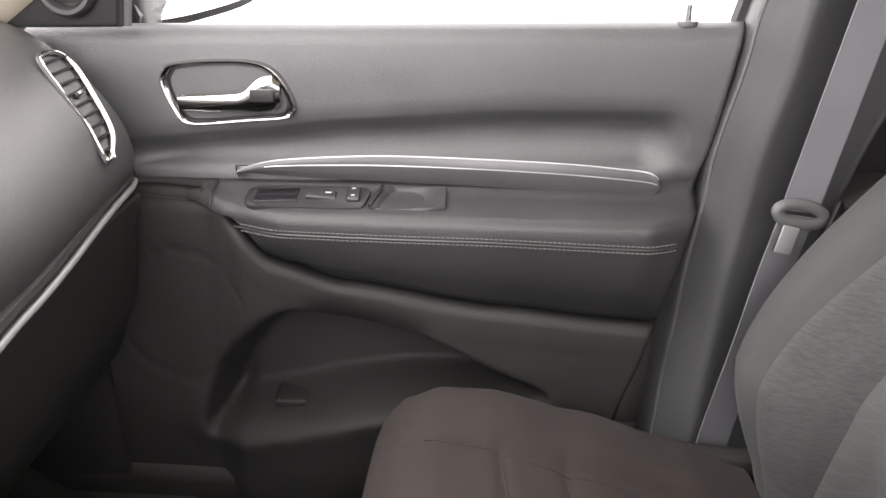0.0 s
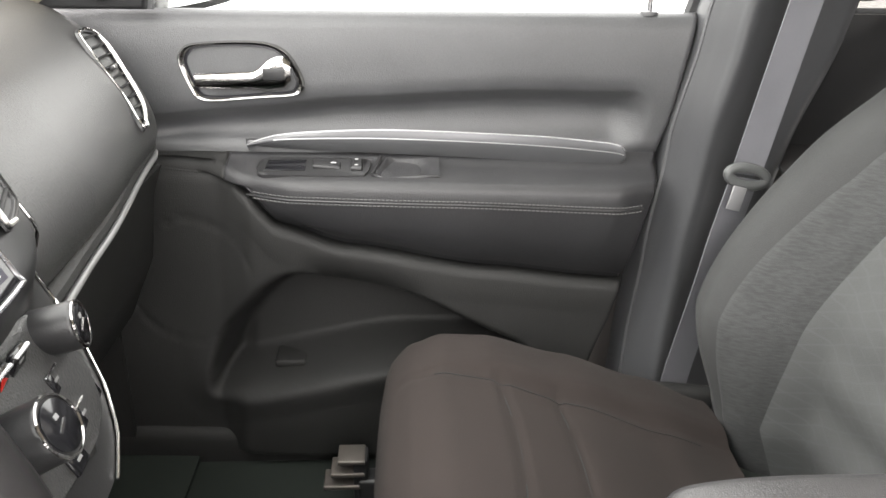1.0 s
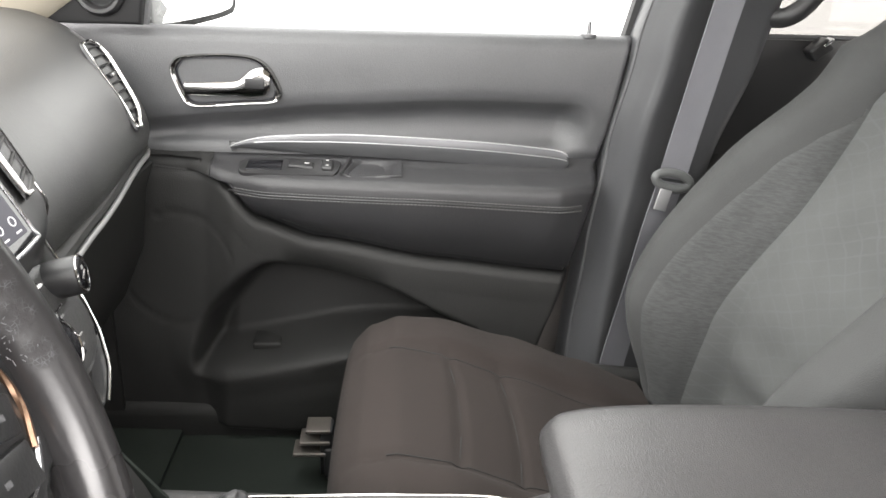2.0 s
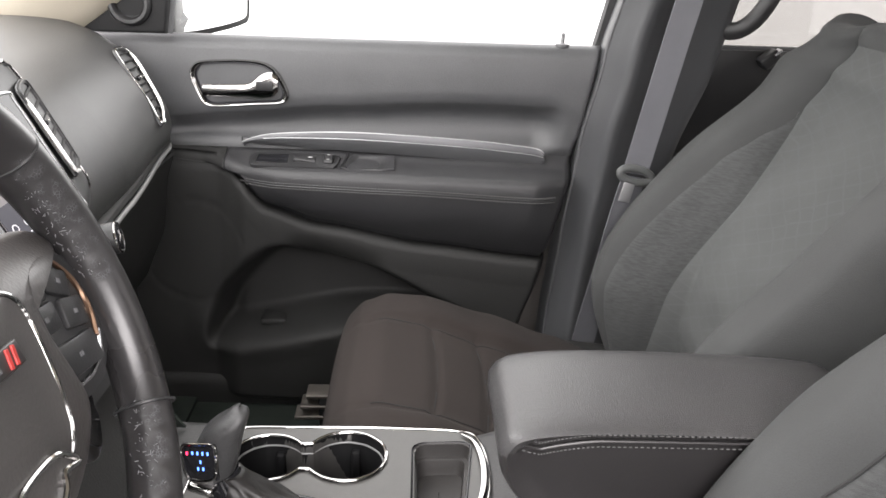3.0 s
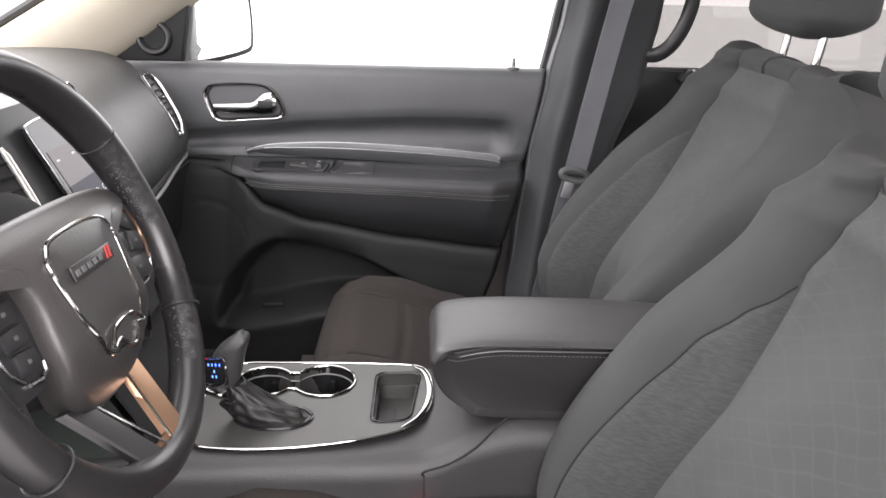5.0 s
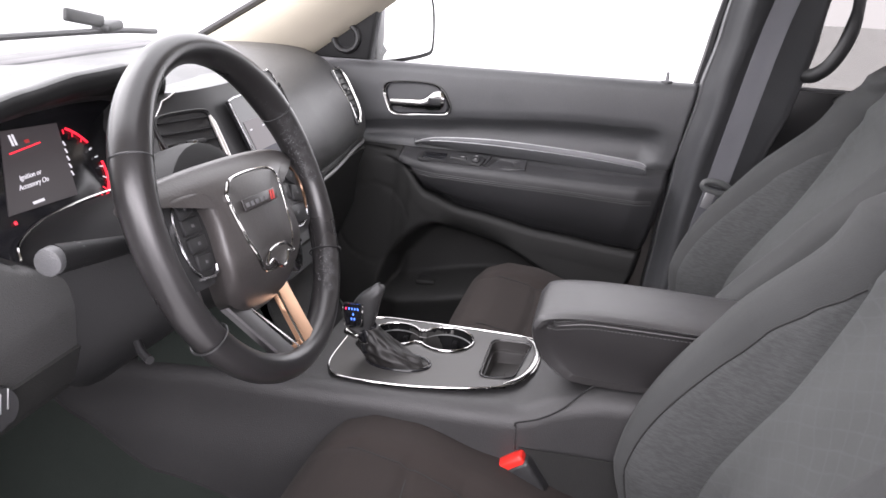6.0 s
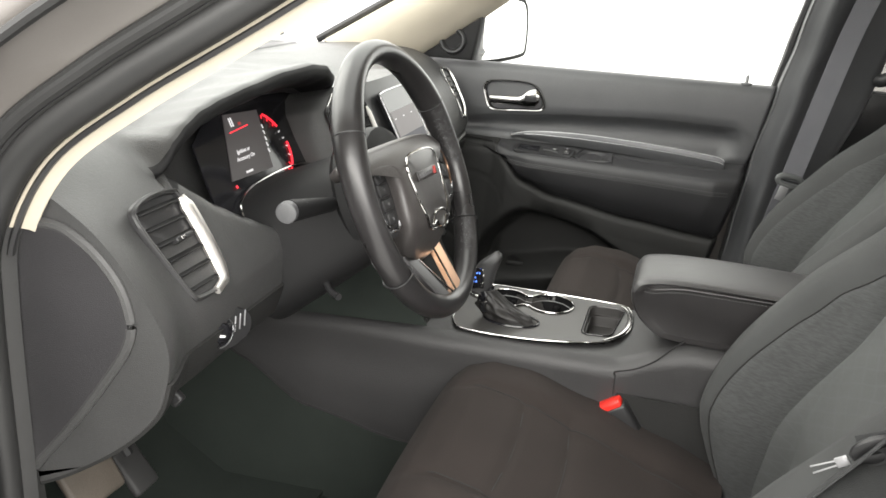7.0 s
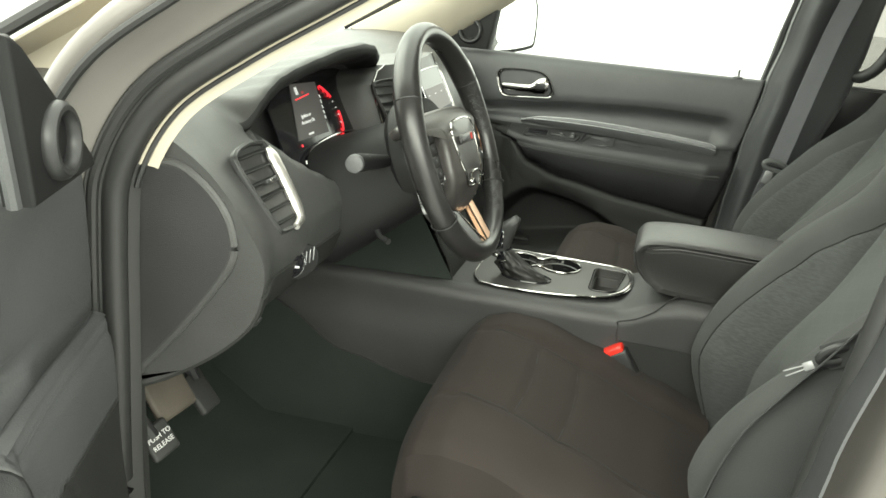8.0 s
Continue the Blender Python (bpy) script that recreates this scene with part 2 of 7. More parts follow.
def spline(points, n, closed=False):
    """n points along a smooth curve through the given ones."""
    P = [Vector(p) for p in points]
    k = len(P)
    out = []
    segs = k if closed else k - 1
    for i in range(n):
        u = i / n * segs if closed else i / (n - 1) * segs
        s = min(int(u), segs - 1)
        f = u - s
        if closed:
            a, b, c, d = P[(s - 1) % k], P[s], P[(s + 1) % k], P[(s + 2) % k]
        else:
            b, c = P[s], P[s + 1]
            a = P[s - 1] if s else b * 2 - c
            d = P[s + 2] if s + 2 < k else c * 2 - b
        out.append(0.5 * (2 * b + (c - a) * f + (2 * a - 5 * b + 4 * c - d) * f * f + (3 * b - a - 3 * c + d) * f ** 3))
    return out


def step(a, b, x):
    if a == b:
        return float(x > a)
    f = min(1.0, max(0.0, (x - a) / (b - a)))
    return f * f * (3 - 2 * f)


def along(x, table):
    """Smoothly read a table of (x, value)."""
    if x <= table[0][0]:
        return table[0][1]
    for (a, va), (b, vb) in zip(table, table[1:]):
        if x <= b:
            return va + (vb - va) * (0.5 * (x - a) / (b - a) + 0.5 * step(a, b, x))
    return table[-1][1]


def grid(bm, rows, closed=False, cap=False):
    """A skin over rows of points."""
    vs = [[bm.verts.new(p) for p in r] for r in rows]
    m = len(rows[0])
    for a, b in zip(vs, vs[1:]):
        for j in range(m if closed else m - 1):
            bm.faces.new((a[j], a[(j + 1) % m], b[(j + 1) % m], b[j]))
    if cap and closed:
        bm.faces.new(vs[0][::-1])
        bm.faces.new(vs[-1])
    return bm


def skin(rows, closed=False, cap=False):
    return grid(bmesh.new(), rows, closed, cap)


def pick(rows, keep):
    """A skin over the cells (i, j) of the rows that keep() names."""
    bm = bmesh.new()
    made = {}
    def v(i, j):
        if (i, j) not in made:
            made[i, j] = bm.verts.new(rows[i][j])
        return made[i, j]
    for i in range(len(rows) - 1):
        for j in range(len(rows[0]) - 1):
            if keep(i, j):
                bm.faces.new((v(i, j), v(i, j + 1), v(i + 1, j + 1), v(i + 1, j)))
    return bm


def thicken(bm, depth, toward=None):
    """Give an open skin a thickness, away from its visible side."""
    bmesh.ops.recalc_face_normals(bm, faces=bm.faces)
    if toward:
        bm.normal_update()
        if sum(f.normal.dot(Vector(toward)) * f.calc_area() for f in bm.faces) < 0:
            bmesh.ops.reverse_faces(bm, faces=bm.faces)
    bm.normal_update()
    old = list(bm.verts)
    rim = [e for e in bm.edges if e.is_boundary]
    back = {v: bm.verts.new(v.co - v.normal * depth) for v in old}
    for f in list(bm.faces):
        bm.faces.new([back[v] for v in reversed(f.verts)])
    for e in rim:
        p, q = e.verts
        bm.faces.new((p, q, back[q], back[p]))
    return bm


def tube(path, radius, sides=10, closed=False, squash=1.0, up=(0, 0, 1), bm=None):
    """A round (or squashed) bar along a path; radius may be a function of 0..1."""
    bm = bm or bmesh.new()
    P = [Vector(p) for p in path]
    n = len(P)
    rows = []
    for i, p in enumerate(P):
        if closed:
            t = P[(i + 1) % n] - P[i - 1]
        else:
            t = P[min(i + 1, n - 1)] - P[max(i - 1, 0)]
        t.normalize()
        a = Vector(up).cross(t)
        if a.length < 1e-4:
            a = Vector((1, 0, 0)).cross(t)
        a.normalize()
        b = t.cross(a)
        r = radius(i / (n - 1)) if callable(radius) else radius
        rows.append([p + a * math.cos(k / sides * 2 * math.pi) * r + b * math.sin(k / sides * 2 * math.pi) * r * squash for k in range(sides)])
    if closed:
        rows.append(rows[0])
        grid(bm, rows, True)
        bmesh.ops.remove_doubles(bm, verts=bm.verts, dist=1e-6)
    else:
        grid(bm, rows, True, True)
    return bm


def box(cx, cy, cz, sx, sy, sz, bevel=0.004, segs=3, m=None, bm=None):
    """A box with rounded edges."""
    one = bmesh.new()
    bmesh.ops.create_cube(one, size=1, matrix=Matrix.Diagonal((sx, sy, sz, 1)))
    if bevel:
        bmesh.ops.bevel(one, geom=one.edges[:], offset=min(bevel, 0.48 * min(sx, sy, sz)), segments=segs, profile=0.5, affect="EDGES")
    one.transform(Matrix.Translation((cx, cy, cz)) @ (m or Matrix()))
    return merged(bm, one)


def merged(bm, one):
    if bm is None:
        return one
    me = bpy.data.meshes.new("join")
    one.to_mesh(me)
    one.free()
    bm.from_mesh(me)
    bpy.data.meshes.remove(me)
    return bm


def plate(outline, m, depth, bevel=0.002, segs=2, bm=None):
    """A flat piece with the 2D outline (counter-clockwise), from 0 up to depth along m's z, its upper rim rounded."""
    one = bmesh.new()
    lo = [one.verts.new((x, y, 0)) for x, y, *_ in outline]
    hi = [one.verts.new((x, y, depth)) for x, y, *_ in outline]
    n = len(lo)
    one.faces.new(lo[::-1])
    top = one.faces.new(hi)
    for i in range(n):
        one.faces.new((lo[i], lo[(i + 1) % n], hi[(i + 1) % n], hi[i]))
    if bevel:
        bmesh.ops.bevel(one, geom=list(top.edges), offset=bevel, segments=segs, profile=0.5, affect="EDGES", clamp_overlap=True)
    one.transform(m)
    return merged(bm, one)


def disc(m, r, depth, sides=32, bevel=0.002, bm=None, r2=None):
    pts = [(math.cos(k / sides * 2 * math.pi) * r, math.sin(k / sides * 2 * math.pi) * (r2 or r)) for k in range(sides)]
    return plate(pts, m, depth, bevel, bm=bm)


def moved(bm, m):
    bm.transform(m)
    return bm


def axes(origin, x, z):
    """The pose with that origin, x axis and (nearly) z axis."""
    X = Vector(x).normalized()
    Z = Vector(z)
    Z = (Z - X * Z.dot(X)).normalized()
    Y = Z.cross(X)
    return Matrix(((X.x, Y.x, Z.x, origin[0]), (X.y, Y.y, Z.y, origin[1]), (X.z, Y.z, Z.z, origin[2]), (0, 0, 0, 1)))


def inside(x, y, poly):
    """Signed distance to a closed outline, negative inside."""
    best, odd = 1e9, False
    n = len(poly)
    for i in range(n):
        ax, ay = poly[i][0], poly[i][1]
        bx, by = poly[i - 1][0], poly[i - 1][1]
        dx, dy = bx - ax, by - ay
        f = max(0.0, min(1.0, ((x - ax) * dx + (y - ay) * dy) / (dx * dx + dy * dy + 1e-12)))
        best = min(best, (x - ax - f * dx) ** 2 + (y - ay - f * dy) ** 2)
        if (ay > y) != (by > y) and x < (bx - ax) * (y - ay) / (by - ay + 1e-15) + ax:
            odd = not odd
    return -math.sqrt(best) if odd else math.sqrt(best)


MID = -0.035  # the car's middle line


# ======================= ground and surroundings =======================
bm = bmesh.new()
bmesh.ops.create_grid(bm, x_segments=8, y_segments=8, size=30)
tagged(link("ground", bm, CONCRETE), "pale grey concrete floor under the car", "floor", kind="structure")


# ======================= doors =======================
DOOR_REAR = [(0.42, 0.225), (0.53, 0.240), (0.67, 0.280), (0.83, 0.316), (0.96, 0.352), (1.09, 0.372)]
SCALLOP = [(-0.60, 0.925), (-0.42, 0.938), (-0.30, 0.951), (-0.15, 0.967), (0.07, 0.978), (0.25, 0.975), (0.30, 0.95)]
PADLOW = [(-0.52, 0.868), (-0.33, 0.866), (-0.310, 0.858), (-0.294, 0.846), (-0.239, 0.796), (-0.135, 0.763), (0.077, 0.727), (0.268, 0.706), (0.33, 0.700)]
POCKET = [(p.x, p.y) for p in spline([(-0.365, 0.515, 0), (-0.335, 0.61, 0), (-0.255, 0.695, 0), (-0.185, 0.706, 0), (-0.055, 0.676, 0), (0.056, 0.617, 0),
                                      (0.13, 0.575, 0), (0.05, 0.555, 0), (-0.09, 0.552, 0), (-0.24, 0.523, 0), (-0.335, 0.506, 0)], 66, True)]


def door_profile(x):
    """The inner skin of a door from the belt line down, as (y, z), at one place along it."""
    zs, zb = along(x, SCALLOP), along(x, PADLOW)
    arm = step(-0.335, -0.275, x)
    toe = 0.012 * step(-0.15, -0.5, x)
    inn = along(x, [(-0.36, 0.728), (-0.30, 0.694), (-0.22, 0.670), (0.25, 0.664), (0.32, 0.69)])
    rec = 0.036 * (1 - step(0.225, 0.285, x)) * step(-0.47, -0.37, x)
    zt = along(x, [(-0.5, 0.90), (-0.35, 0.884), (-0.28, 0.872), (0.3, 0.862)])
    off = 1 - arm
    pts = [(0.80, 1.078), (0.775, 1.089), (0.760, 1.090), (0.749, 1.084), (0.744, 1.066), (0.742, 1.03), (0.741, zs + 0.03), (0.7415, zs + 0.010),
           (0.743 + 0.12 * rec, zs + 0.003), (0.743 + 0.80 * rec, zs - 0.012), (0.744 + rec, zs - 0.030), (0.746 + 0.5 * rec, 0.908), (0.743, 0.890),
           (0.739, zt + 0.004 + 0.010 * arm), (0.728 * off + arm * 0.716, zt + 0.006 * arm), (inn + 0.014, zt - 0.003 * arm), (inn + 0.004, zt - 0.007), (inn, zt - 0.018),
           (inn, max(zb + 0.016, zt - 0.034)), (inn + 0.004 * arm, max(zb + 0.014, zt - 0.070)), (0.690 + 0.037 * off, zb + 0.012),
           (0.709 + 0.018 * off, zb + 0.002), (0.709 + 0.018 * off, zb - 0.003), (0.692 + 0.032 * off, zb - 0.009), (0.688 + 0.034 * off, zb - 0.022),
           (0.694 + 0.026 * off, zb - 0.06)]
    z0 = pts[-1][1]
    for k in range(1, 61):
        f = k / 60
        pts.append((0.694 + 0.026 * off - 0.012 * step(0.2, 0.7, f) + 0.04 * step(0.93, 1.0, f), z0 + (0.37 - z0) * f))
    out, last = [], 9.0
    for k, (y, z) in enumerate(pts):
        if k > 3:
            z = min(z, last - 0.0012)
        last = z
        out.append((y + toe, z))
    return out


def build_door(name, label, M, base, FRONT=-0.60):
    """A front door, drawn as the closed one on the passenger's side and put in its place by M."""
    door = thing(name, label, "car door", "front doors", at=base)

    def put(n, bm, mat, parent=door, text="", angle=35):
        return part(n, moved(bm, M), mat, parent, text, angle)

    NX = 190
    rows, cut = [], 0
    for i in range(NX + 1):
        u = i / NX
        xm = FRONT + u * (0.32 - FRONT)
        if xm < -0.318:
            cut = i
        row = []
        for y, z in door_profile(xm):
            rear = along(z, DOOR_REAR)
            x = FRONT + u * (rear - FRONT)
            y += 0.03 * step(0.985, 1.0, u) + 0.03 * step(0.015, 0.0, u)
            if z < 0.72:
                d = inside(x, z, POCKET)
                y += 0.105 * step(0.012, -0.034, d)
                y -= 0.007 * step(0.045, 0.0, abs(d - 0.012)) * step(0.60, 0.54, z)
            s = math.hypot(x + 0.385, z - 0.69) - 0.10
            if abs(s) < 0.006 and x < -0.29:
                y += 0.003 * (1 - step(0.0, 0.005, abs(s)))
            row.append((x, y, z))
        rows.append(row)
    put("upper_panel", thicken(pick(rows, lambda i, j: j < 12), 0.004, (0, -1, 0)), PLASTIC, angle=110)
    put("armrest", thicken(pick(rows, lambda i, j: 12 <= j < 22 and i >= cut), 0.004, (0, -1, 0)), ARMPAD, text="padded black armrest with double stitching", angle=110)
    # driver's door ahead of the armrest: outside light put in as paler plastic
    front = lambda i, j: 12 <= j < 30 and i < cut and FRONT < -0.62
    put("lower_panel", thicken(pick(rows, lambda i, j: (j >= 22 or (j >= 12 and i < cut)) and not front(i, j)), 0.004, (0, -1, 0)), LOWER, angle=110)
    if FRONT < -0.62:
        put("front_panel_lit", thicken(pick(rows, front), 0.004, (0, -1, 0)), PLASTIC, angle=110)
    # stitching: two broken lines of thread along the pad, with a piping ridge between
    for row_z, nm in ((-0.001, "stitching"), (-0.010, "stitching")):
        bm = bmesh.new()
        n = 92
        for k in range(n):
            x0 = -0.275 + 0.565 * k / n
            x1 = x0 + 0.0042
            def at(x):
                z = along(x, [(-0.29, 0.848), (0.0, 0.840), (0.29, 0.829)]) + row_z
                y = along(x, [(-0.36, 0.728), (-0.30, 0.694), (-0.22, 0.670), (0.25, 0.664), (0.32, 0.69)]) + 0.012 * step(-0.15, -0.5, x)
                return (x, y - 0.0008, z)
            tube([at(x0), at(x1)], 0.0010, 5, bm=bm)
        put(nm, bm, STITCH)
    ridge = [(x, along(x, [(-0.36, 0.728), (-0.30, 0.694), (-0.22, 0.670), (0.25, 0.664), (0.32, 0.69)]) + 0.012 * step(-0.15, -0.5, x),
              along(x, [(-0.29, 0.842), (0.0, 0.834), (0.29, 0.823)])) for x in np.linspace(-0.285, 0.29, 60)]
    put("piping", tube(ridge, 0.0016, 6), LEATHER)
    # outer skin and edges
    out = [[(x, 0.87 + 0.03 * math.sin((z - 0.4) / 0.69 * math.pi), z) for z in np.linspace(0.36, 1.066, 12)] for x in np.linspace(FRONT - 0.02, 0.36, 12)]
    put("outer_skin", thicken(skin(out), 0.008), PAINT)
    core = [[(x, y, z) for z in np.linspace(0.37, 1.07, 4)] for x, y in ((FRONT - 0.012, 0.79), (FRONT - 0.016, 0.875))]
    put("front_edge", thicken(skin(core), 0.004), PAINT)
    put("belt_seal", box(-0.06, 0.806, 1.076, 0.84, 0.012, 0.012, 0.004), RUBBER)
    # trim strip
    up = [(-0.287, 0.903), (-0.262, 0.913), (-0.223, 0.9205), (-0.15, 0.925), (-0.073, 0.926), (0.04, 0.922), (0.148, 0.916), (0.22, 0.909), (0.252, 0.905), (0.267, 0.899), (0.272, 0.888)]
    lo = [(-0.287, 0.901), (-0.262, 0.9), (-0.223, 0.8975), (-0.15, 0.893), (-0.073, 0.889), (0.04, 0.8835), (0.148, 0.876), (0.22, 0.8705), (0.252, 0.8675), (0.266, 0.869), (0.272, 0.878)]
    U, L = spline([(a, b, 0) for a, b in up], 70), spline([(a, b, 0) for a, b in lo], 70)
    strip = []
    for p, q in zip(U, L):
        row = []
        for k in range(17):
            f = k / 16
            y = 0.737 + 0.012 * step(-0.15, -0.5, p.x) - 0.004 * math.sin(math.pi * f) - 0.003 * (1 - f)
            row.append((p.x * (1 - f) + q.x * f, y, p.y * (1 - f) + q.y * f))
        strip.append(row)
    st = put("trim_strip", thicken(skin(strip), 0.010, (0, -1, 0)), TRIMGREY, text="long grey satin trim strip")
    put("bright_edge", tube([(p.x, 0.7335 + 0.012 * step(-0.15, -0.5, p.x), p.y) for p in U[:66]], 0.0009, 8), EDGE, st, "thin bright edge line")
    # thin bright tube drawn for the highlight along the strip's middle
    put("highlight_line", tube([(p.x, 0.7312 + 0.012 * step(-0.15, -0.5, p.x), p.y * 0.66 + q.y * 0.34) for p, q in zip(U[10:64], L[10:64])], 0.0008, 6), EDGE, st)
    # inner handle: bowl, bezel, lever
    bez = spline([(-0.373, 1.018, 0), (-0.368, 1.036, 0), (-0.350, 1.045, 0), (-0.29, 1.049, 0), (-0.245, 1.046, 0), (-0.220, 1.032, 0), (-0.203, 1.002, 0), (-0.202, 0.986, 0), (-0.213, 0.976, 0),
                  (-0.26, 0.972, 0), (-0.32, 0.967, 0), (-0.347, 0.968, 0), (-0.360, 0.982, 0)], 90, True)
    cx, cz = -0.288, 1.008
    yb = lambda x: 0.741 + 0.012 * step(-0.15, -0.5, x)
    ring = []
    for f, dy in ((1.03, 0.004), (1.02, -0.004), (0.99, -0.007), (0.95, -0.006), (0.91, -0.002), (0.89, 0.006), (0.88, 0.012)):
        ring.append([(cx + (p.x - cx) * f, yb(p.x) + dy, cz + (p.y - cz) * f) for p in bez])
    handle = put("handle_bezel", thicken(skin([r + r[:1] for r in ring]), 0.002), CHROME, text="chrome handle surround")
    bowl = [[(cx + (p.x - cx) * f, yb(p.x) + dy, cz + (p.y - cz) * f) for p in bez] for f, dy in ((0.90, -0.001), (0.875, 0.010), (0.84, 0.022), (0.75, 0.030), (0.5, 0.034), (0.02, 0.034))]
    bw = skin([r + r[:1] for r in bowl])
    put("handle_bowl", thicken(bw, 0.002), BOWL, handle)
    lever = []
    for k in range(30):
        f = k / 29
        x = -0.352 + 0.135 * f
        zc = 0.995 + 0.004 * f + 0.010 * step(0.6, 0.9, f)
        h = 0.010 + 0.003 * f + 0.010 * step(0.58, 0.85, f) - 0.010 * step(0.93, 1.0, f)
        y = yb(x) - 0.006 - 0.004 * math.sin(math.pi * f)
        lever.append([(x, y + 0.006 * math.cos(a) * -1, zc + h * math.sin(a)) for a in np.linspace(0, 2 * math.pi, 14, endpoint=False)])
    put("handle_lever", skin(lever, True, True), CHROME, handle, "chrome pull lever")
    put("grip_inset", moved(box(0, 0, 0, 0.030, 0.003, 0.016, 0.0012), pose(-0.240, yb(-0.24) - 0.0145, 1.007, 0, 0, 0)), BLACK, handle, "black inset in the lever's grip")
    put("ambient_light", box(-0.290, 0.7700, 1.030, 0.034, 0.003, 0.007, 0.001), BLUEGLOW, handle, "small blue ambient light")
    # switch panel on the armrest
    TIP = Matrix(((1, 0, 0, 0), (0, 1, 0, 0), (0, 0.36, 1, -0.36 * 0.690 - 0.0030), (0, 0, 0, 1)))
    def put_sw(n, bm, mat, parent=door, text=""):
        return put(n, moved(bm, TIP), mat, parent, text)
    sw = put_sw("switch_panel", plate([(p.x, p.y) for p in spline([(-0.268, 0.722, 0), (-0.262, 0.694, 0), (-0.2, 0.690, 0), (-0.128, 0.689, 0), (-0.113, 0.694, 0), (-0.108, 0.712, 0), (-0.113, 0.727, 0),
                                                                  (-0.18, 0.730, 0), (-0.25, 0.730, 0)], 60, True)], Matrix.Translation((0, 0, 0.8685)), 0.006, 0.002), BLACK)
    put_sw("finger_recess", plate([(-0.258, 0.700), (-0.200, 0.700), (-0.200, 0.724), (-0.255, 0.724)], Matrix.Translation((0, 0, 0.8745)), 0.0012, 0.0005), GLOSS, sw)
    put_sw("lock_switch", moved(box(0, 0, 0, 0.040, 0.014, 0.006, 0.002), pose(-0.170, 0.711, 0.8755, 0, 5, 0)), BLACK, sw)
    put_sw("switch_mark", box(-0.160, 0.7105, 0.8796, 0.008, 0.003, 0.0008, 0.0003, 1), MARKS, sw)
    put_sw("window_switch", moved(box(0, 0, 0, 0.018, 0.022, 0.008, 0.003), pose(-0.127, 0.710, 0.8765)), BLACK, sw)
    put_sw("switch_mark", box(-0.127, 0.704, 0.8808, 0.005, 0.0025, 0.0008, 0.0003, 1), MARKS, sw)
    put_sw("switch_mark", box(-0.127, 0.717, 0.8808, 0.005, 0.0025, 0.0008, 0.0003, 1), MARKS, sw)
    # pull cup: a shallow hollow whose steep front wall shows dark
    rows_c = []
    for k in range(25):
        u = k / 24
        x = -0.092 + 0.085 * u
        deep = 0.017 * step(0.0, 0.16, u) * (1 - step(0.25, 1.0, u))
        rows_c.append([(x + 0.020 * (v - 0.5) * (1 - u), 0.691 + 0.040 * v, 0.8742 - deep * math.sin(math.pi * min(1.0, max(0.0, 0.08 + 0.84 * v))) + 0.0012 * (1 - u)) for v in np.linspace(0, 1, 11)])
    pc = put_sw("pull_cup", thicken(skin(rows_c), 0.003, (0, 0, 1)), ARMPAD)
    put_sw("cup_lip", tube([(-0.094 + 0.012 * v - 0.010, 0.690 + 0.040 * v, 0.8756) for v in np.linspace(0, 1, 10)], 0.0028, 8), BLACK, pc)
    # lock pin
    put("lock_collar", disc(pose(0.292, 0.762, 1.0865), 0.013, 0.006), PLASTIC)
    put("lock_pin", tube([(0.292, 0.762, 1.07), (0.292, 0.761, 1.100), (0.292, 0.760, 1.112)], lambda f: 0.0046 - 0.0012 * f, 12), SATIN)
    # pocket ledge
    put("pocket_insert", moved(box(0, 0, 0, 0.05, 0.06, 0.012, 0.004), pose(-0.245, 0.760, 0.538, 0, 0, 0)), LOWER)
    # sail panel with speaker, window frame, glass
    tri = spline([(-0.560, 1.094, 0), (-0.47, 1.175, 0), (-0.385, 1.245, 0)], 12)
    sail_out = [(p.x, p.y) for p in tri] + [(-0.375, 1.245), (-0.402, 1.094)]
    sail = put("mirror_sail", plate(sail_out[::-1], axes((0, 0.745, 0), (1, 0, 0), (0, -1, 0)), 0.03, 0.006, 3), DARK, text="black triangular sail panel with round speaker")
    put("sail_edge", tube([(-0.402, 0.735, 1.094), (-0.388, 0.735, 1.17), (-0.378, 0.735, 1.245)], 0.007, 8), PLASTIC)
    T = axes((-0.457, 0.720, 1.143), (1, 0, 0), (0.25, -1, 0.05))
    put("tweeter_ring", moved(tube([(0.030 * math.cos(a), 0.030 * math.sin(a), 0.006) for a in np.linspace(0, 2 * math.pi, 36, endpoint=False)], 0.0075, 10, True, 1.5), T), BLACK, sail)
    put("tweeter_grille", disc(T, 0.027, 0.004), BLACK, sail)
    post = [(0.362, 0.790, 1.07), (0.376, 0.775, 1.15), (0.392, 0.755, 1.25), (0.45, 0.665, 1.56)]
    put("window_frame", tube(spline(post, 16), 0.014, 8), BLACK)
    top = [(-0.545, 0.79, 1.10), (-0.38, 0.765, 1.245), (-0.16, 0.725, 1.405), (0.05, 0.685, 1.525), (0.22, 0.665, 1.56), (0.45, 0.665, 1.56)]
    put("window_frame", tube(spline(top, 30), 0.013, 8), BLACK)
    g = []
    for k in range(13):
        f = k / 12
        z = 1.06 + 0.49 * f
        xa = along(z, [(1.06, -0.43), (1.245, -0.37), (1.405, -0.16), (1.525, 0.05), (1.55, 0.16)])
        xb = along(z, [(1.06, 0.36), (1.25, 0.392), (1.56, 0.45)])
        yy = 0.795 - 0.13 * f ** 1.3
        g.append([(xa + (xb - xa) * q, yy, z) for q in np.linspace(0, 1, 6)])
    pn = put("window_glass", skin(g), GLASS, text="clear side window")
    pn.visible_shadow = False
    # outside mirror
    H = axes((-0.400, 0.995, 1.155), (0.47, 0.88, 0), (0.88, -0.47, 0.05))
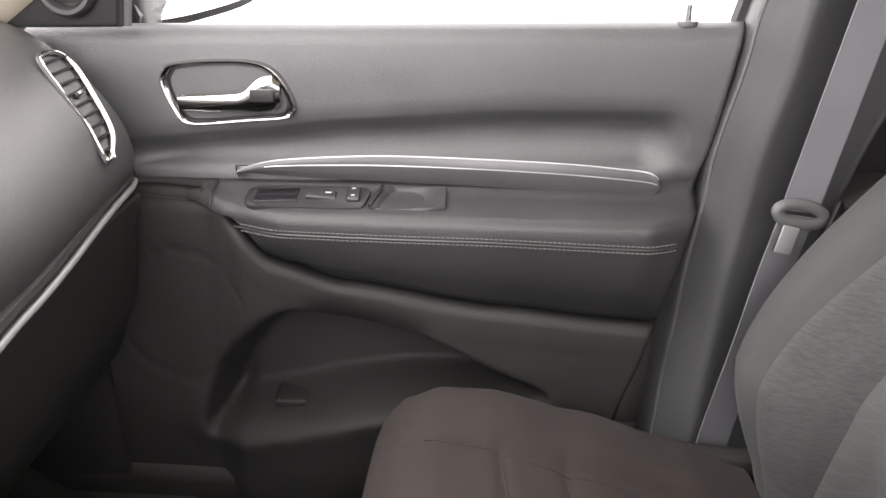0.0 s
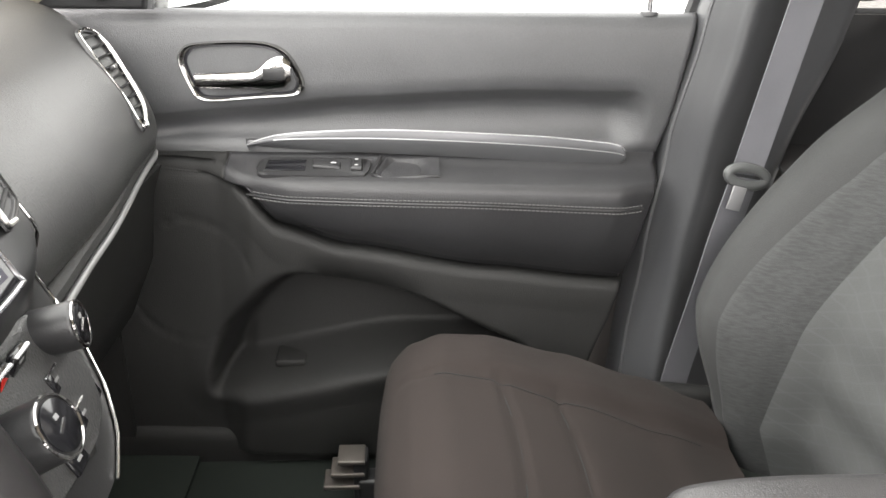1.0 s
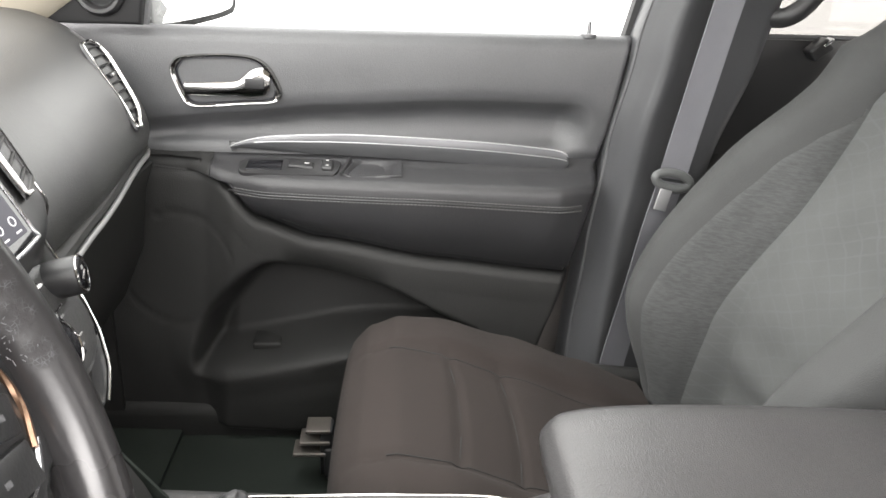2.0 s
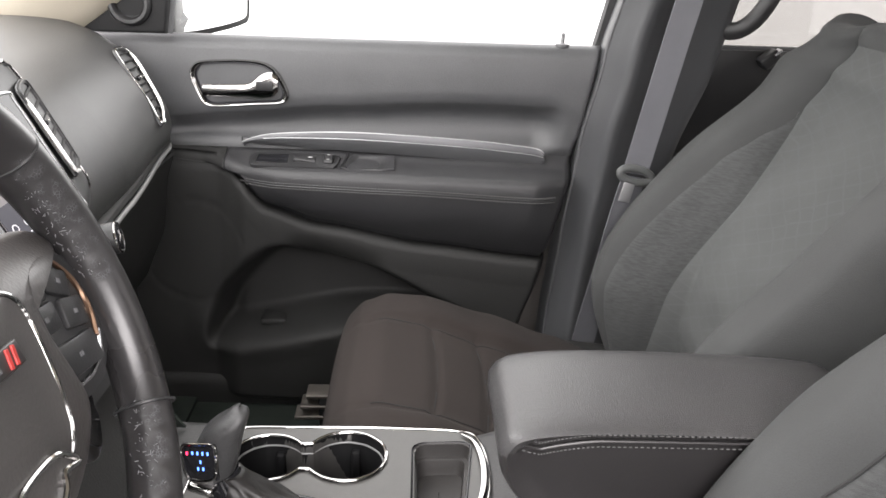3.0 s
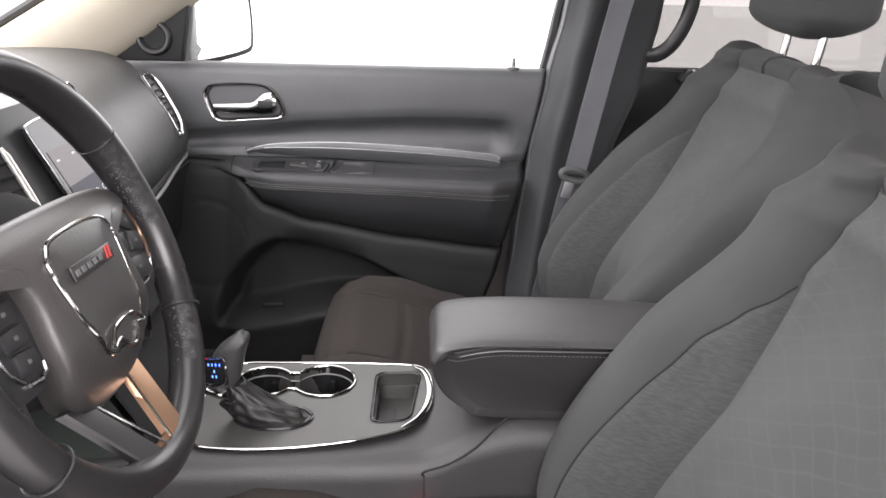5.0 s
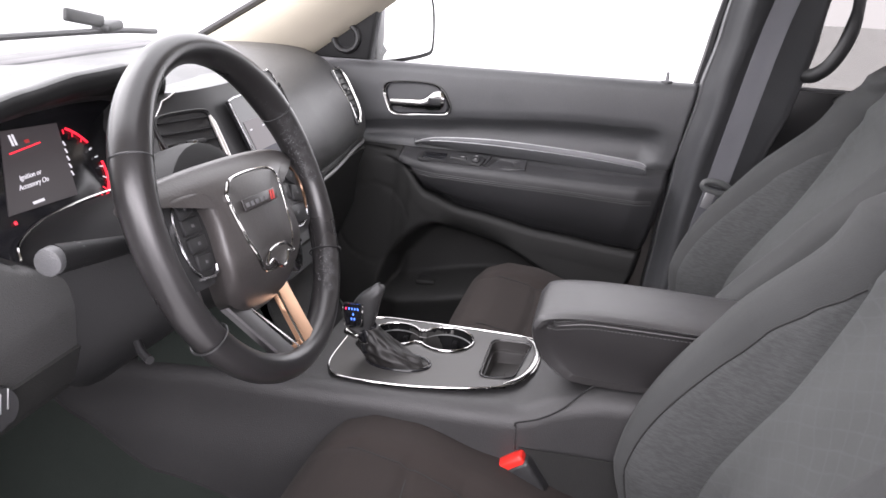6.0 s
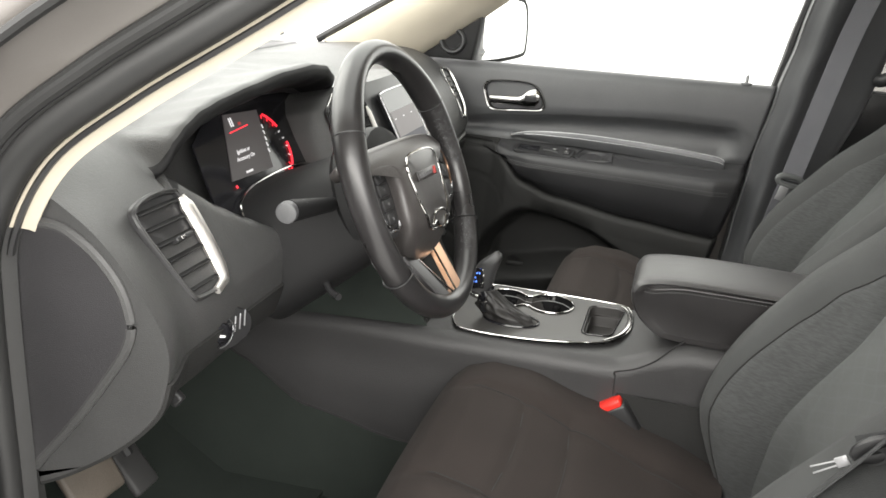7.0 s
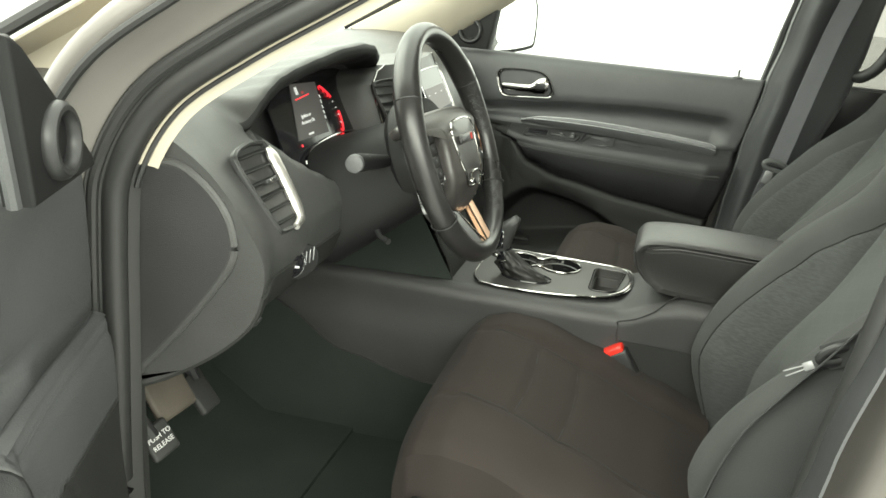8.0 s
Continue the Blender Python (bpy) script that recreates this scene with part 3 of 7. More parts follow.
    house = [(p.x, p.y) for p in spline([(-0.115, -0.070, 0), (-0.115, 0.07, 0), (-0.08, 0.098, 0), (0.08, 0.095, 0), (0.115, 0.06, 0), (0.115, -0.05, 0), (0.085, -0.080, 0), (-0.09, -0.092, 0)], 50, True)]
    mir = put("outside_mirror", plate(house, H @ Matrix.Translation((0, 0, -0.07)), 0.085, 0.006, 3), DARK, text="black outside mirror housing")
    mg = [(x * 0.89, y * 0.87) for x, y in house]
    put("mirror_glass", plate(mg, H @ Matrix.Translation((0, 0, 0.0155)), 0.003, 0.001), MIRROR, mir)
    put("mirror_foot", tube([(-0.45, 0.84, 1.09), (-0.44, 0.93, 1.10)], 0.025, 10), BLACK, mir)
    put("mirror_neck", moved(box(0, 0, 0, 0.05, 0.10, 0.21, 0.02), pose(-0.447, 0.885, 1.165)), BLACK, mir)
    return door


passenger_door = build_door("passenger_door", "closed black car door with padded armrest and grey trim strip", Matrix(), (-0.1, 0.80, 0.40))
HINGE = Vector((-0.58, -0.925, 0))
OPEN = (Matrix.Translation(HINGE) @ Matrix.Rotation(radians(-69.5), 4, "Z") @ Matrix.Translation(-HINGE)
        @ Matrix.Translation((0, 2 * MID, 0)) @ Matrix.Diagonal((1, -1, 1, 1)))
driver_door = build_door("driver_door", "wide open driver's door with black inner panel", OPEN, (-0.45, -1.2, 0.40), -0.64)


# ======================= body shell =======================
car_body = thing("car_body", "grey-beige car body shell with cream pillar trim", "car body", at=(0, MID, 0.3))


def flip(rows, side):
    return rows if side > 0 else [[(p[0], 2 * MID - p[1], p[2]) for p in r] for r in rows]


def b_pillar(side):
    """Trim of the post between the doors, from the sill to the roof."""
    rows = []
    for k in range(61):
        z = 0.40 + k / 60 * 1.20
        xf = along(z, [(0.40, 0.268), (0.54, 0.290), (0.74, 0.310), (0.91, 0.331), (1.07, 0.360), (1.21, 0.386), (1.6, 0.46)])
        w = along(z, [(0.40, 0.30), (0.55, 0.17), (0.7, 0.15), (0.8, 0.17), (1.1, 0.205), (1.6, 0.17)])
        yin = along(z, [(0.40, 0.66), (0.69, 0.692), (0.9, 0.70), (1.1, 0.695), (1.6, 0.60)])
        g = 0.004 if 0.684 < z < 0.70 else 0.0
        out = yin + 0.10
        rows.append([(xf, out, z), (xf + 0.002, yin + 0.040, z), (xf + 0.007, yin + 0.032, z), (xf + 0.015, yin + 0.027, z), (xf + 0.024, yin + 0.018 + g, z), (xf + 0.034, yin + 0.000 + g, z), (xf + 0.041, yin - 0.009 + g, z),
                     (xf + 0.050, yin - 0.011 + g, z), (xf + 0.064, yin - 0.003 + g, z), (xf + 0.5 * w + 0.01, yin + 0.008 + g, z), (xf + w - 0.02, yin + 0.010 + g, z), (xf + w - 0.006, yin + 0.012, z), (xf + w, yin + 0.028, z), (xf + w, out, z)])
    return flip(rows, side)


for side in (1, -1):
    rows = b_pillar(side)
    part("pillar_trim", thicken(pick(rows, lambda i, j: i >= 15), 0.003), PILLAR, car_body, "dark grey plastic post trim", 80)
    part("pillar_trim_lower", thicken(pick(rows, lambda i, j: i < 15), 0.003), PILLAR, car_body, "", 80)
# outer skin of the passenger's post
part("post_outer", box(0.49, 0.86, 0.98, 0.12, 0.02, 1.24, 0.006), PAINT, car_body)
# pale sealing lip along the passenger's post
lip = [(r[1][0] + 0.003, r[1][1] - 0.004, r[1][2]) for r in b_pillar(1)]
part("post_lip", tube(lip, 0.0035, 6), PLASTIC, car_body)
# belt slot on the passenger's post
part("belt_slot", moved(box(0, 0, 0, 0.012, 0.008, 0.30, 0.003), Matrix.Translation((0.437, 0.692, 1.33)) @ pose(0, 0, 0, 12, 9, 0)), BLACK, car_body)
part("belt_slot", moved(box(0, 0, 0, 0.012, 0.008, 0.30, 0.003), Matrix.Translation((0.535, 0.692, 1.33)) @ pose(0, 0, 0, 12, 9, 0)), BLACK, car_body)
grab = spline([(0.565, 0.715, 1.128), (0.585, 0.695, 1.133), (0.612, 0.688, 1.160), (0.634, 0.682, 1.215), (0.638, 0.672, 1.29), (0.615, 0.655, 1.36), (0.585, 0.665, 1.38)], 30)
part("grab_handle", tube(grab, 0.012, 10, squash=1.3), BLACK, car_body, "black grab handle on the post")


def a_pillar(side):
    """Cream trim along the edge of the windscreen."""
    rows = []
    for k in range(31):
        f = k / 30
        top = Vector((-0.80 + 0.86 * f, 0.655 - 0.07 * f, 1.118 + 0.48 * f))
        low = Vector((-0.57 + 0.72 * f, 0.715 - 0.08 * f, 1.085 + 0.52 * f))
        row = [top + Vector((-0.008, 0.05, 0.006))]
        for j in range(9):
            g = j / 8
            p = top.lerp(low, g)
            p.y -= 0.03 * math.sin(math.pi * g)
            row.append(p)
        row.append(low + Vector((0.006, 0.04, -0.01)))
        rows.append(row)
    return flip(rows, side)


for side in (1, -1):
    part("pillar_cover", thicken(skin([[Vector(p) + Vector((0, 0 if side > 0 else 0.045, 0)) for p in r] for r in a_pillar(side)]), 0.004), CREAM, car_body, "cream front pillar trim", 60)
    edge = [(-0.835 + 0.88 * f, 0.69 - 0.07 * f, 1.12 + 0.49 * f) for f in np.linspace(0, 1, 12)]
    part("screen_edge", tube([(p[0], p[1] if side > 0 else 2 * MID - p[1], p[2]) for p in edge], 0.010, 8), RUBBER, car_body)
roof = [[(x, y, 1.60 + 0.05 * (1 - ((y - MID) / 0.68) ** 2) - 0.03 * ((x - 1.0) / 1.2) ** 2) for y in np.linspace(MID - 0.64, MID + 0.64, 20)] for x in np.linspace(0.02, 2.2, 20)]
part("headliner", thicken(skin(roof), 0.004), CREAM, car_body)
rf = [[(x, y, 1.645 + 0.06 * (1 - ((y - MID) / 0.74) ** 2) - 0.03 * ((x - 1.0) / 1.2) ** 2 - 0.05 * (abs(y - MID) / 0.72) ** 8) for y in np.linspace(MID - 0.72, MID + 0.72, 24)] for x in np.linspace(-0.02, 2.3, 16)]
part("roof", thicken(skin(rf), 0.01), PAINT, car_body)


# driver's door opening: rubber seal, painted flange, outer front pillar
def seal_path(off, y):
    pts = [(-0.44, 0.42), (-0.505, 0.50), (-0.515, 0.60), (-0.508, 0.80), (-0.500, 0.98), (-0.487, 1.06), (-0.434, 1.148), (-0.345, 1.215), (-0.238, 1.281), (-0.02, 1.415), (0.20, 1.515), (0.40, 1.56)]
    C = spline([(a, 0, b) for a, b in pts], 80)
    out = []
    for k, p in enumerate(C):
        t = C[min(k + 1, 79)] - C[max(k - 1, 0)]
        n = Vector((-t.z, 0, t.x)).normalized()
        lean = 0.10 * step(1.05, 1.58, p.z)
        out.append(Vector((p.x, y + lean, p.z)) + n * off)
    return out


part("door_seal", tube(seal_path(0.002, -0.800), 0.016, 12), RUBBER, car_body, "black rubber door seal")
part("door_seal", tube(seal_path(0.022, -0.816), 0.008, 10), RUBBER, car_body)
flange = [seal_path(o, y) for o, y in ((-0.014, -0.775), (-0.006, -0.79), (0.012, -0.806), (0.030, -0.822), (0.045, -0.835), (0.058, -0.856), (0.070, -0.866), (0.084, -0.868), (0.096, -0.860), (0.104, -0.840))]
part("seal_band", thicken(skin(flange[:4]), 0.004), RUBBER, car_body, "black rubber seal carrier", 50)
part("pillar_outer", thicken(skin(flange[3:]), 0.004), PAINT, car_body, "grey-beige painted pillar", 50)
part("flange_gasket", tube(seal_path(0.062, -0.872), 0.006, 8), RUBBER, car_body)
trim_in = [seal_path(o, y)[37:78] for o, y in ((-0.010, -0.788), (-0.016, -0.780), (-0.023, -0.774), (-0.029, -0.772))]
part("pillar_lining", thicken(skin(trim_in), 0.003), CREAM, car_body, "cream lining strip along the pillar", 60)
part("seal_clip", tube(seal_path(-0.016, -0.784)[34:66], 0.004, 6), BLACK, car_body)
# post between the doors on the driver's side
bp = [(0.28, -0.800, 0.40), (0.318, -0.802, 0.70), (0.333, -0.802, 0.84), (0.347, -0.802, 0.95), (0.360, -0.800, 1.06), (0.40, -0.765, 1.30), (0.44, -0.70, 1.56)]
part("door_seal", tube(spline(bp, 40), 0.013, 12), RUBBER, car_body)
bo = []
for dx, y in ((0.012, -0.805), (0.022, -0.825), (0.024, -0.845), (0.034, -0.862), (0.09, -0.872), (0.20, -0.875)):
    bo.append([Vector((p.x + dx, p.y - (-0.80) + y, p.z)) for p in spline(bp, 40)])
part("post_outer", thicken(skin(bo), 0.004), PAINT, car_body, "grey-beige painted door post", 50)
part("sill", box(-0.10, -0.80, 0.36, 0.90, 0.13, 0.14, 0.02), PAINT, car_body)
part("sill", box(0.10, 0.78, 0.36, 1.5, 0.16, 0.14, 0.02), LOWER, car_body)
# bonnet, wings, cowl
bon = [[(x, y, 1.068 - 0.13 * (-x - 0.95) / 1.2 - 0.06 * ((-x - 0.95) / 1.2) ** 2 - 0.10 * (abs(y - MID) / 0.85) ** 4 + 0.012 * math.exp(-((abs(y - MID) - 0.45) / 0.06) ** 2)) for y in np.linspace(MID - 0.86, MID + 0.86, 40)] for x in np.linspace(-2.1, -0.98, 20)]
part("bonnet", thicken(skin(bon), 0.01), PAINT, car_body)
part("wing", thicken(skin([[(x, -0.84 - 0.06 * math.sin(f * math.pi / 2), 1.03 - 0.10 * step(-0.9, -2.0, x) - 0.55 * f + 0.05 * step(-1.2, -0.55, x)) for f in np.linspace(0, 1, 10)] for x in np.linspace(-2.0, -0.56, 14)]), 0.008), PAINT, car_body)
part("cowl_panel", box(-0.945, MID, 1.100, 0.12, 1.42, 0.02, 0.008), BLACK, car_body, "black cowl grille panel")
# rear doors and rear closure
rear_door = thing("rear_door", "closed black rear door panel beside the passenger seat", "car door", at=(1.0, 0.80, 0.40))
rd = [[(x, y, z) for y, z in ((0.81, 1.085), (0.775, 1.096), (0.758, 1.09), (0.752, 1.06), (0.755, 0.98), (0.765, 0.94), (0.75, 0.90), (0.70, 0.87), (0.69, 0.83), (0.72, 0.74), (0.715, 0.60), (0.72, 0.37))] for x in np.linspace(0.50, 1.45, 12)]
part("inner_panel", thicken(skin(rd), 0.004), BLACK, rear_door)
part("outer_skin", box(1.0, 0.88, 0.72, 1.0, 0.01, 0.72, 0.004), PAINT, rear_door)
part("belt_strip", box(1.0, 0.752, 1.096, 0.95, 0.012, 0.008, 0.003), PLASTIC, rear_door)
g = thicken(skin([[(x, 0.80 - 0.13 * ((z - 1.08) / 0.5) ** 1.3, z) for x in np.linspace(0.52, 1.40, 6)] for z in np.linspace(1.08, 1.56, 8)]), 0.004)
pn = part("window_glass", g, TINTED, rear_door, "tinted rear side window")
pn.visible_shadow = False
part("rear_side", box(1.0, MID - 0.80, 0.72, 1.2, 0.02, 0.72, 0.004), BLACK, car_body)
part("rear_wall", box(2.0, MID, 0.85, 0.04, 1.5, 1.0, 0.01), BLACK, car_body)
part("rear_pillar", box(1.62, 0.73, 1.3, 0.36, 0.04, 0.65, 0.01), BLACK, car_body)
part("rear_pillar", box(1.62, MID - 0.77, 1.3, 0.36, 0.04, 0.65, 0.01), BLACK, car_body)
anchor = thing("belt_anchor", "small black rear belt latch on the door panel", "belt anchor", at=(0.66, 0.73, 1.06))
part("latch", moved(box(0, 0, 0, 0.035, 0.03, 0.022, 0.004), Matrix.Translation((0.662, 0.735, 1.080)) @ pose(0, 0, 0, 0, -40, 0)), BLACK, anchor)
part("latch_slot", moved(box(0, 0, 0, 0.018, 0.02, 0.004, 0.001), Matrix.Translation((0.670, 0.728, 1.092)) @ pose(0, 0, 0, 0, -40, 0)), SATIN, anchor)

# windscreen and wiper
ws = skin([[(-0.90 + 0.93 * f, y, 1.115 + 0.50 * f + 0.02 * math.sin(math.pi * f)) for y in np.linspace(MID - 0.70 + 0.08 * f, MID + 0.70 - 0.08 * f, 10)] for f in np.linspace(0, 1, 10)])
wscreen = link("windscreen", ws, GLASS)
wscreen.visible_shadow = False
tagged(wscreen, "clear laminated windscreen glass", "window", kind="structure")
wiper = thing("wiper", "black windscreen wiper arm lying on the glass", "wiper", at=(-0.95, 0.3, 1.13))
part("arm", tube(spline([(-0.95, 0.70, 1.128), (-0.955, 0.52, 1.140), (-0.95, 0.1, 1.150), (-0.94, -0.2, 1.148)], 20), 0.007, 8), BLACK, wiper)
part("pivot_cap", moved(box(0, 0, 0, 0.05, 0.06, 0.022, 0.009), Matrix.Translation((-0.955, 0.515, 1.150)) @ pose(0, 0, 0, 10, 0, 0)), BLACK, wiper)
part("blade_end", moved(box(0, 0, 0, 0.012, 0.13, 0.028, 0.005), Matrix.Translation((-0.955, 0.435, 1.172)) @ pose(0, 0, 0, -10, 0, 0)), BLACK, wiper)


# ======================= cabin floor =======================
tagged(link("floor", box(0.45, MID, 0.34, 2.4, 1.5, 0.06, 0.01), CARPET), "black cabin carpet", "floor", kind="structure")
fw = skin([[(x, y, z) for x, z in ((-0.40, 0.372), (-0.60, 0.38), (-0.72, 0.46), (-0.80, 0.60), (-0.84, 0.80), (-0.86, 1.05))] for y in np.linspace(MID - 0.74, MID + 0.74, 10)])
tagged(link("footwell", thicken(fw, 0.01), CARPET), "dark carpeted footwell wall", "wall", kind="structure")
for side in (1, -1):
    kp = skin([[(x, MID + side * (0.748 if side > 0 else 0.735), z) for z in np.linspace(0.36, 1.08, 6)] for x in np.linspace(-0.88, -0.50, 6)])
    tagged(link("kick_panel", thicken(kp, 0.01), LOWER), "dark plastic kick panel", "wall", kind="structure")


# ======================= dashboard =======================
A_SIDE = [(-0.98, 1.10), (-0.82, 1.130), (-0.70, 1.145), (-0.58, 1.142), (-0.49, 1.118), (-0.43, 1.088), (-0.390, 1.055), (-0.358, 1.012), (-0.332, 0.965), (-0.335, 0.918),
          (-0.358, 0.868), (-0.43, 0.805), (-0.53, 0.745), (-0.68, 0.70)]
B_SIDE = [(-0.98, 1.095), (-0.84, 1.112), (-0.72, 1.124), (-0.60, 1.122), (-0.52, 1.104), (-0.475, 1.080), (-0.438, 1.045), (-0.405, 0.998), (-0.390, 0.955), (-0.397, 0.920),
          (-0.425, 0.897), (-0.47, 0.83), (-0.51, 0.70), (-0.60, 0.60)]


def dash_profile(y):
    """Outline of the dashboard (x, z) at one place across the car, from the windscreen down to the knees."""
    p = step(-0.16, 0.12, y)
    bow = along(y, [(0.1, 0.035), (0.35, 0.028), (0.66, 0.0), (0.72, -0.02)]) * p
    end = step(-0.70, -0.765, y)
    out = []
    for (ax, az), (bx, bz) in zip(A_SIDE, B_SIDE):
        x, z = ax + (bx - ax) * p, az + (bz - az) * p
        f = step(-0.60, -0.48, x)
        out.append((x + bow * f + 0.016 * end * f, z - 0.006 * end * step(-0.7, -0.5, x)))
    return out


def dash_x(y, z):
    """How far back the dashboard's face stands at that height."""
    C = spline([(a, b, 0) for a, b in dash_profile(y)], 90)
    best = min(range(25, 75), key=lambda k: abs(C[k].y - z) + (0.5 if C[k].x < -0.5 else 0))
    return C[best].x


def vent_frame(y, z, lean):
    """The pose of a vent on the dashboard's face: x across, y up, z out."""
    x = dash_x(y, z)
    return axes((x, y, z), (0.0, 1, 0), (math.cos(lean), 0, math.sin(lean)))


OVAL = ((-1, -1), (-1, 0), (-1, 0.9), (-0.6, 1), (0.5, 1), (1, 0.85), (1, 0), (1, -0.9), (0.7, -1), (-0.6, -1))


def build_vent(dash, F, w, h, slats, chrome_right, deep=1.0, bar_r=0.0085, shape=OVAL, ringed=False):
    """An air vent: dark box with a sunk back, tilting slats with cross vanes, thumb tab, chrome surround. The shape is in halves of width and height."""
    out = [(p.x, p.y) for p in spline([(a * w, b * h, 0) for a, b in shape], 80, True)]
    area = sum(a[0] * b[1] - b[0] * a[1] for a, b in zip(out, out[1:] + out[:1]))
    if area < 0:
        out = out[::-1]
    cx, cy = sum(p[0] for p in out) / 80, sum(p[1] for p in out) / 80
    at = lambda f, z: [F @ Vector((cx + (x - cx) * f, cy + (y - cy) * f, z * deep)) for x, y in out]

    def span(yy):
        xs = []
        for (ax, ay), (bx, by) in zip(out, out[1:] + out[:1]):
            if (ay > yy) != (by > yy):
                xs.append(ax + (bx - ax) * (yy - ay) / (by - ay))
        return (min(xs), max(xs)) if len(xs) > 1 else (0.0, 0.0)
    tray = [at(1.07, 0.000), at(1.06, 0.005), at(1.0, 0.0075), at(0.97, 0.0065), at(0.955, 0.001), at(0.94, 0.0005), at(0.02, 0.0005)]
    vent = part("air_vent", skin([r + r[:1] for r in tray]), BLACK, dash, "black air vent with chrome surround", 40)
    lo, hi = min(p[1] for p in out), max(p[1] for p in out)
    for k in range(slats):
        yy = lo + (hi - lo) * (k + 0.7) / (slats + 0.4)
        x0, x1 = span(yy)
        if x1 - x0 > 0.012:
            part("slat", moved(box(0, 0, 0, (x1 - x0) * 0.93, 0.0022, 0.009 * deep, 0.0008, 2), F @ Matrix.Translation((0.5 * (x0 + x1), yy, 0.005 * deep)) @ pose(0, 0, 0, 28, 0, 0)), DARK, vent)
    x0, x1 = span(cy)
    part("thumb_tab", moved(box(0, 0, 0, 0.36 * (x1 - x0), 0.0065, 0.010 * deep, 0.002), F @ Matrix.Translation((0.5 * (x0 + x1), cy + 0.004, 0.010 * deep))), BLACK, vent)
    part("tab_mark", moved(box(0, 0, 0, 0.007, 0.0035, 0.0016, 0.0005), F @ Matrix.Translation((0.5 * (x0 + x1) - 0.004, cy + 0.004, 0.0158 * deep))), CHROME, vent)
    part("surround", tube(at(1.02, 0.0085), 0.0012 if not ringed else 0.0015, 8, True), CHROME if ringed else VENTRIM, vent, "thin chrome outline" if ringed else "thin dark satin outline")
    # broad bar down one side, turning in along the foot
    s = 1 if chrome_right else -1
    side, n = [], 30
    for k in range(n):
        yy = hi - (hi - lo) * (0.10 + 0.86 * k / (n - 1))
        x0, x1 = span(yy)
        side.append((x1 if s > 0 else x0, yy))
    x0, x1 = span(lo + 0.04 * (hi - lo))
    ex = side[-1][0]
    side += [(ex - s * 0.25 * (x1 - x0) * q, lo + 0.035 * (hi - lo) * (1 - q)) for q in (0.3, 0.6, 1.0, 1.5)]
    bar = spline([(x, y, 0) for x, y in side], 60)
    part("chrome_bar", tube([F @ Vector((p.x - s * 0.2 * bar_r, p.y, 0.009 * deep)) for p in bar], lambda f: bar_r * (0.55 + 0.45 * step(0.0, 0.12, f) - 0.45 * step(0.70, 1.0, f)), 10, squash=0.85, up=F.to_3x3() @ Vector((0, 0, 1))), BRIGHT, vent, "broad chrome bar")
    return vent


def words(text, m, size, mat, parent):
    """Printed or lit words on a flat face."""
    cu = bpy.data.curves.new("text", "FONT")
    cu.body, cu.size, cu.align_x, cu.align_y, cu.extrude = text, size, "CENTER", "CENTER", 0.0003
    tmp = bpy.data.objects.new("text", cu)
    me = bpy.data.meshes.new_from_object(tmp)
    bpy.data.objects.remove(tmp)
    bm = bmesh.new()
    bm.from_mesh(me)
    return part("lettering", moved(bm, m), mat, parent)


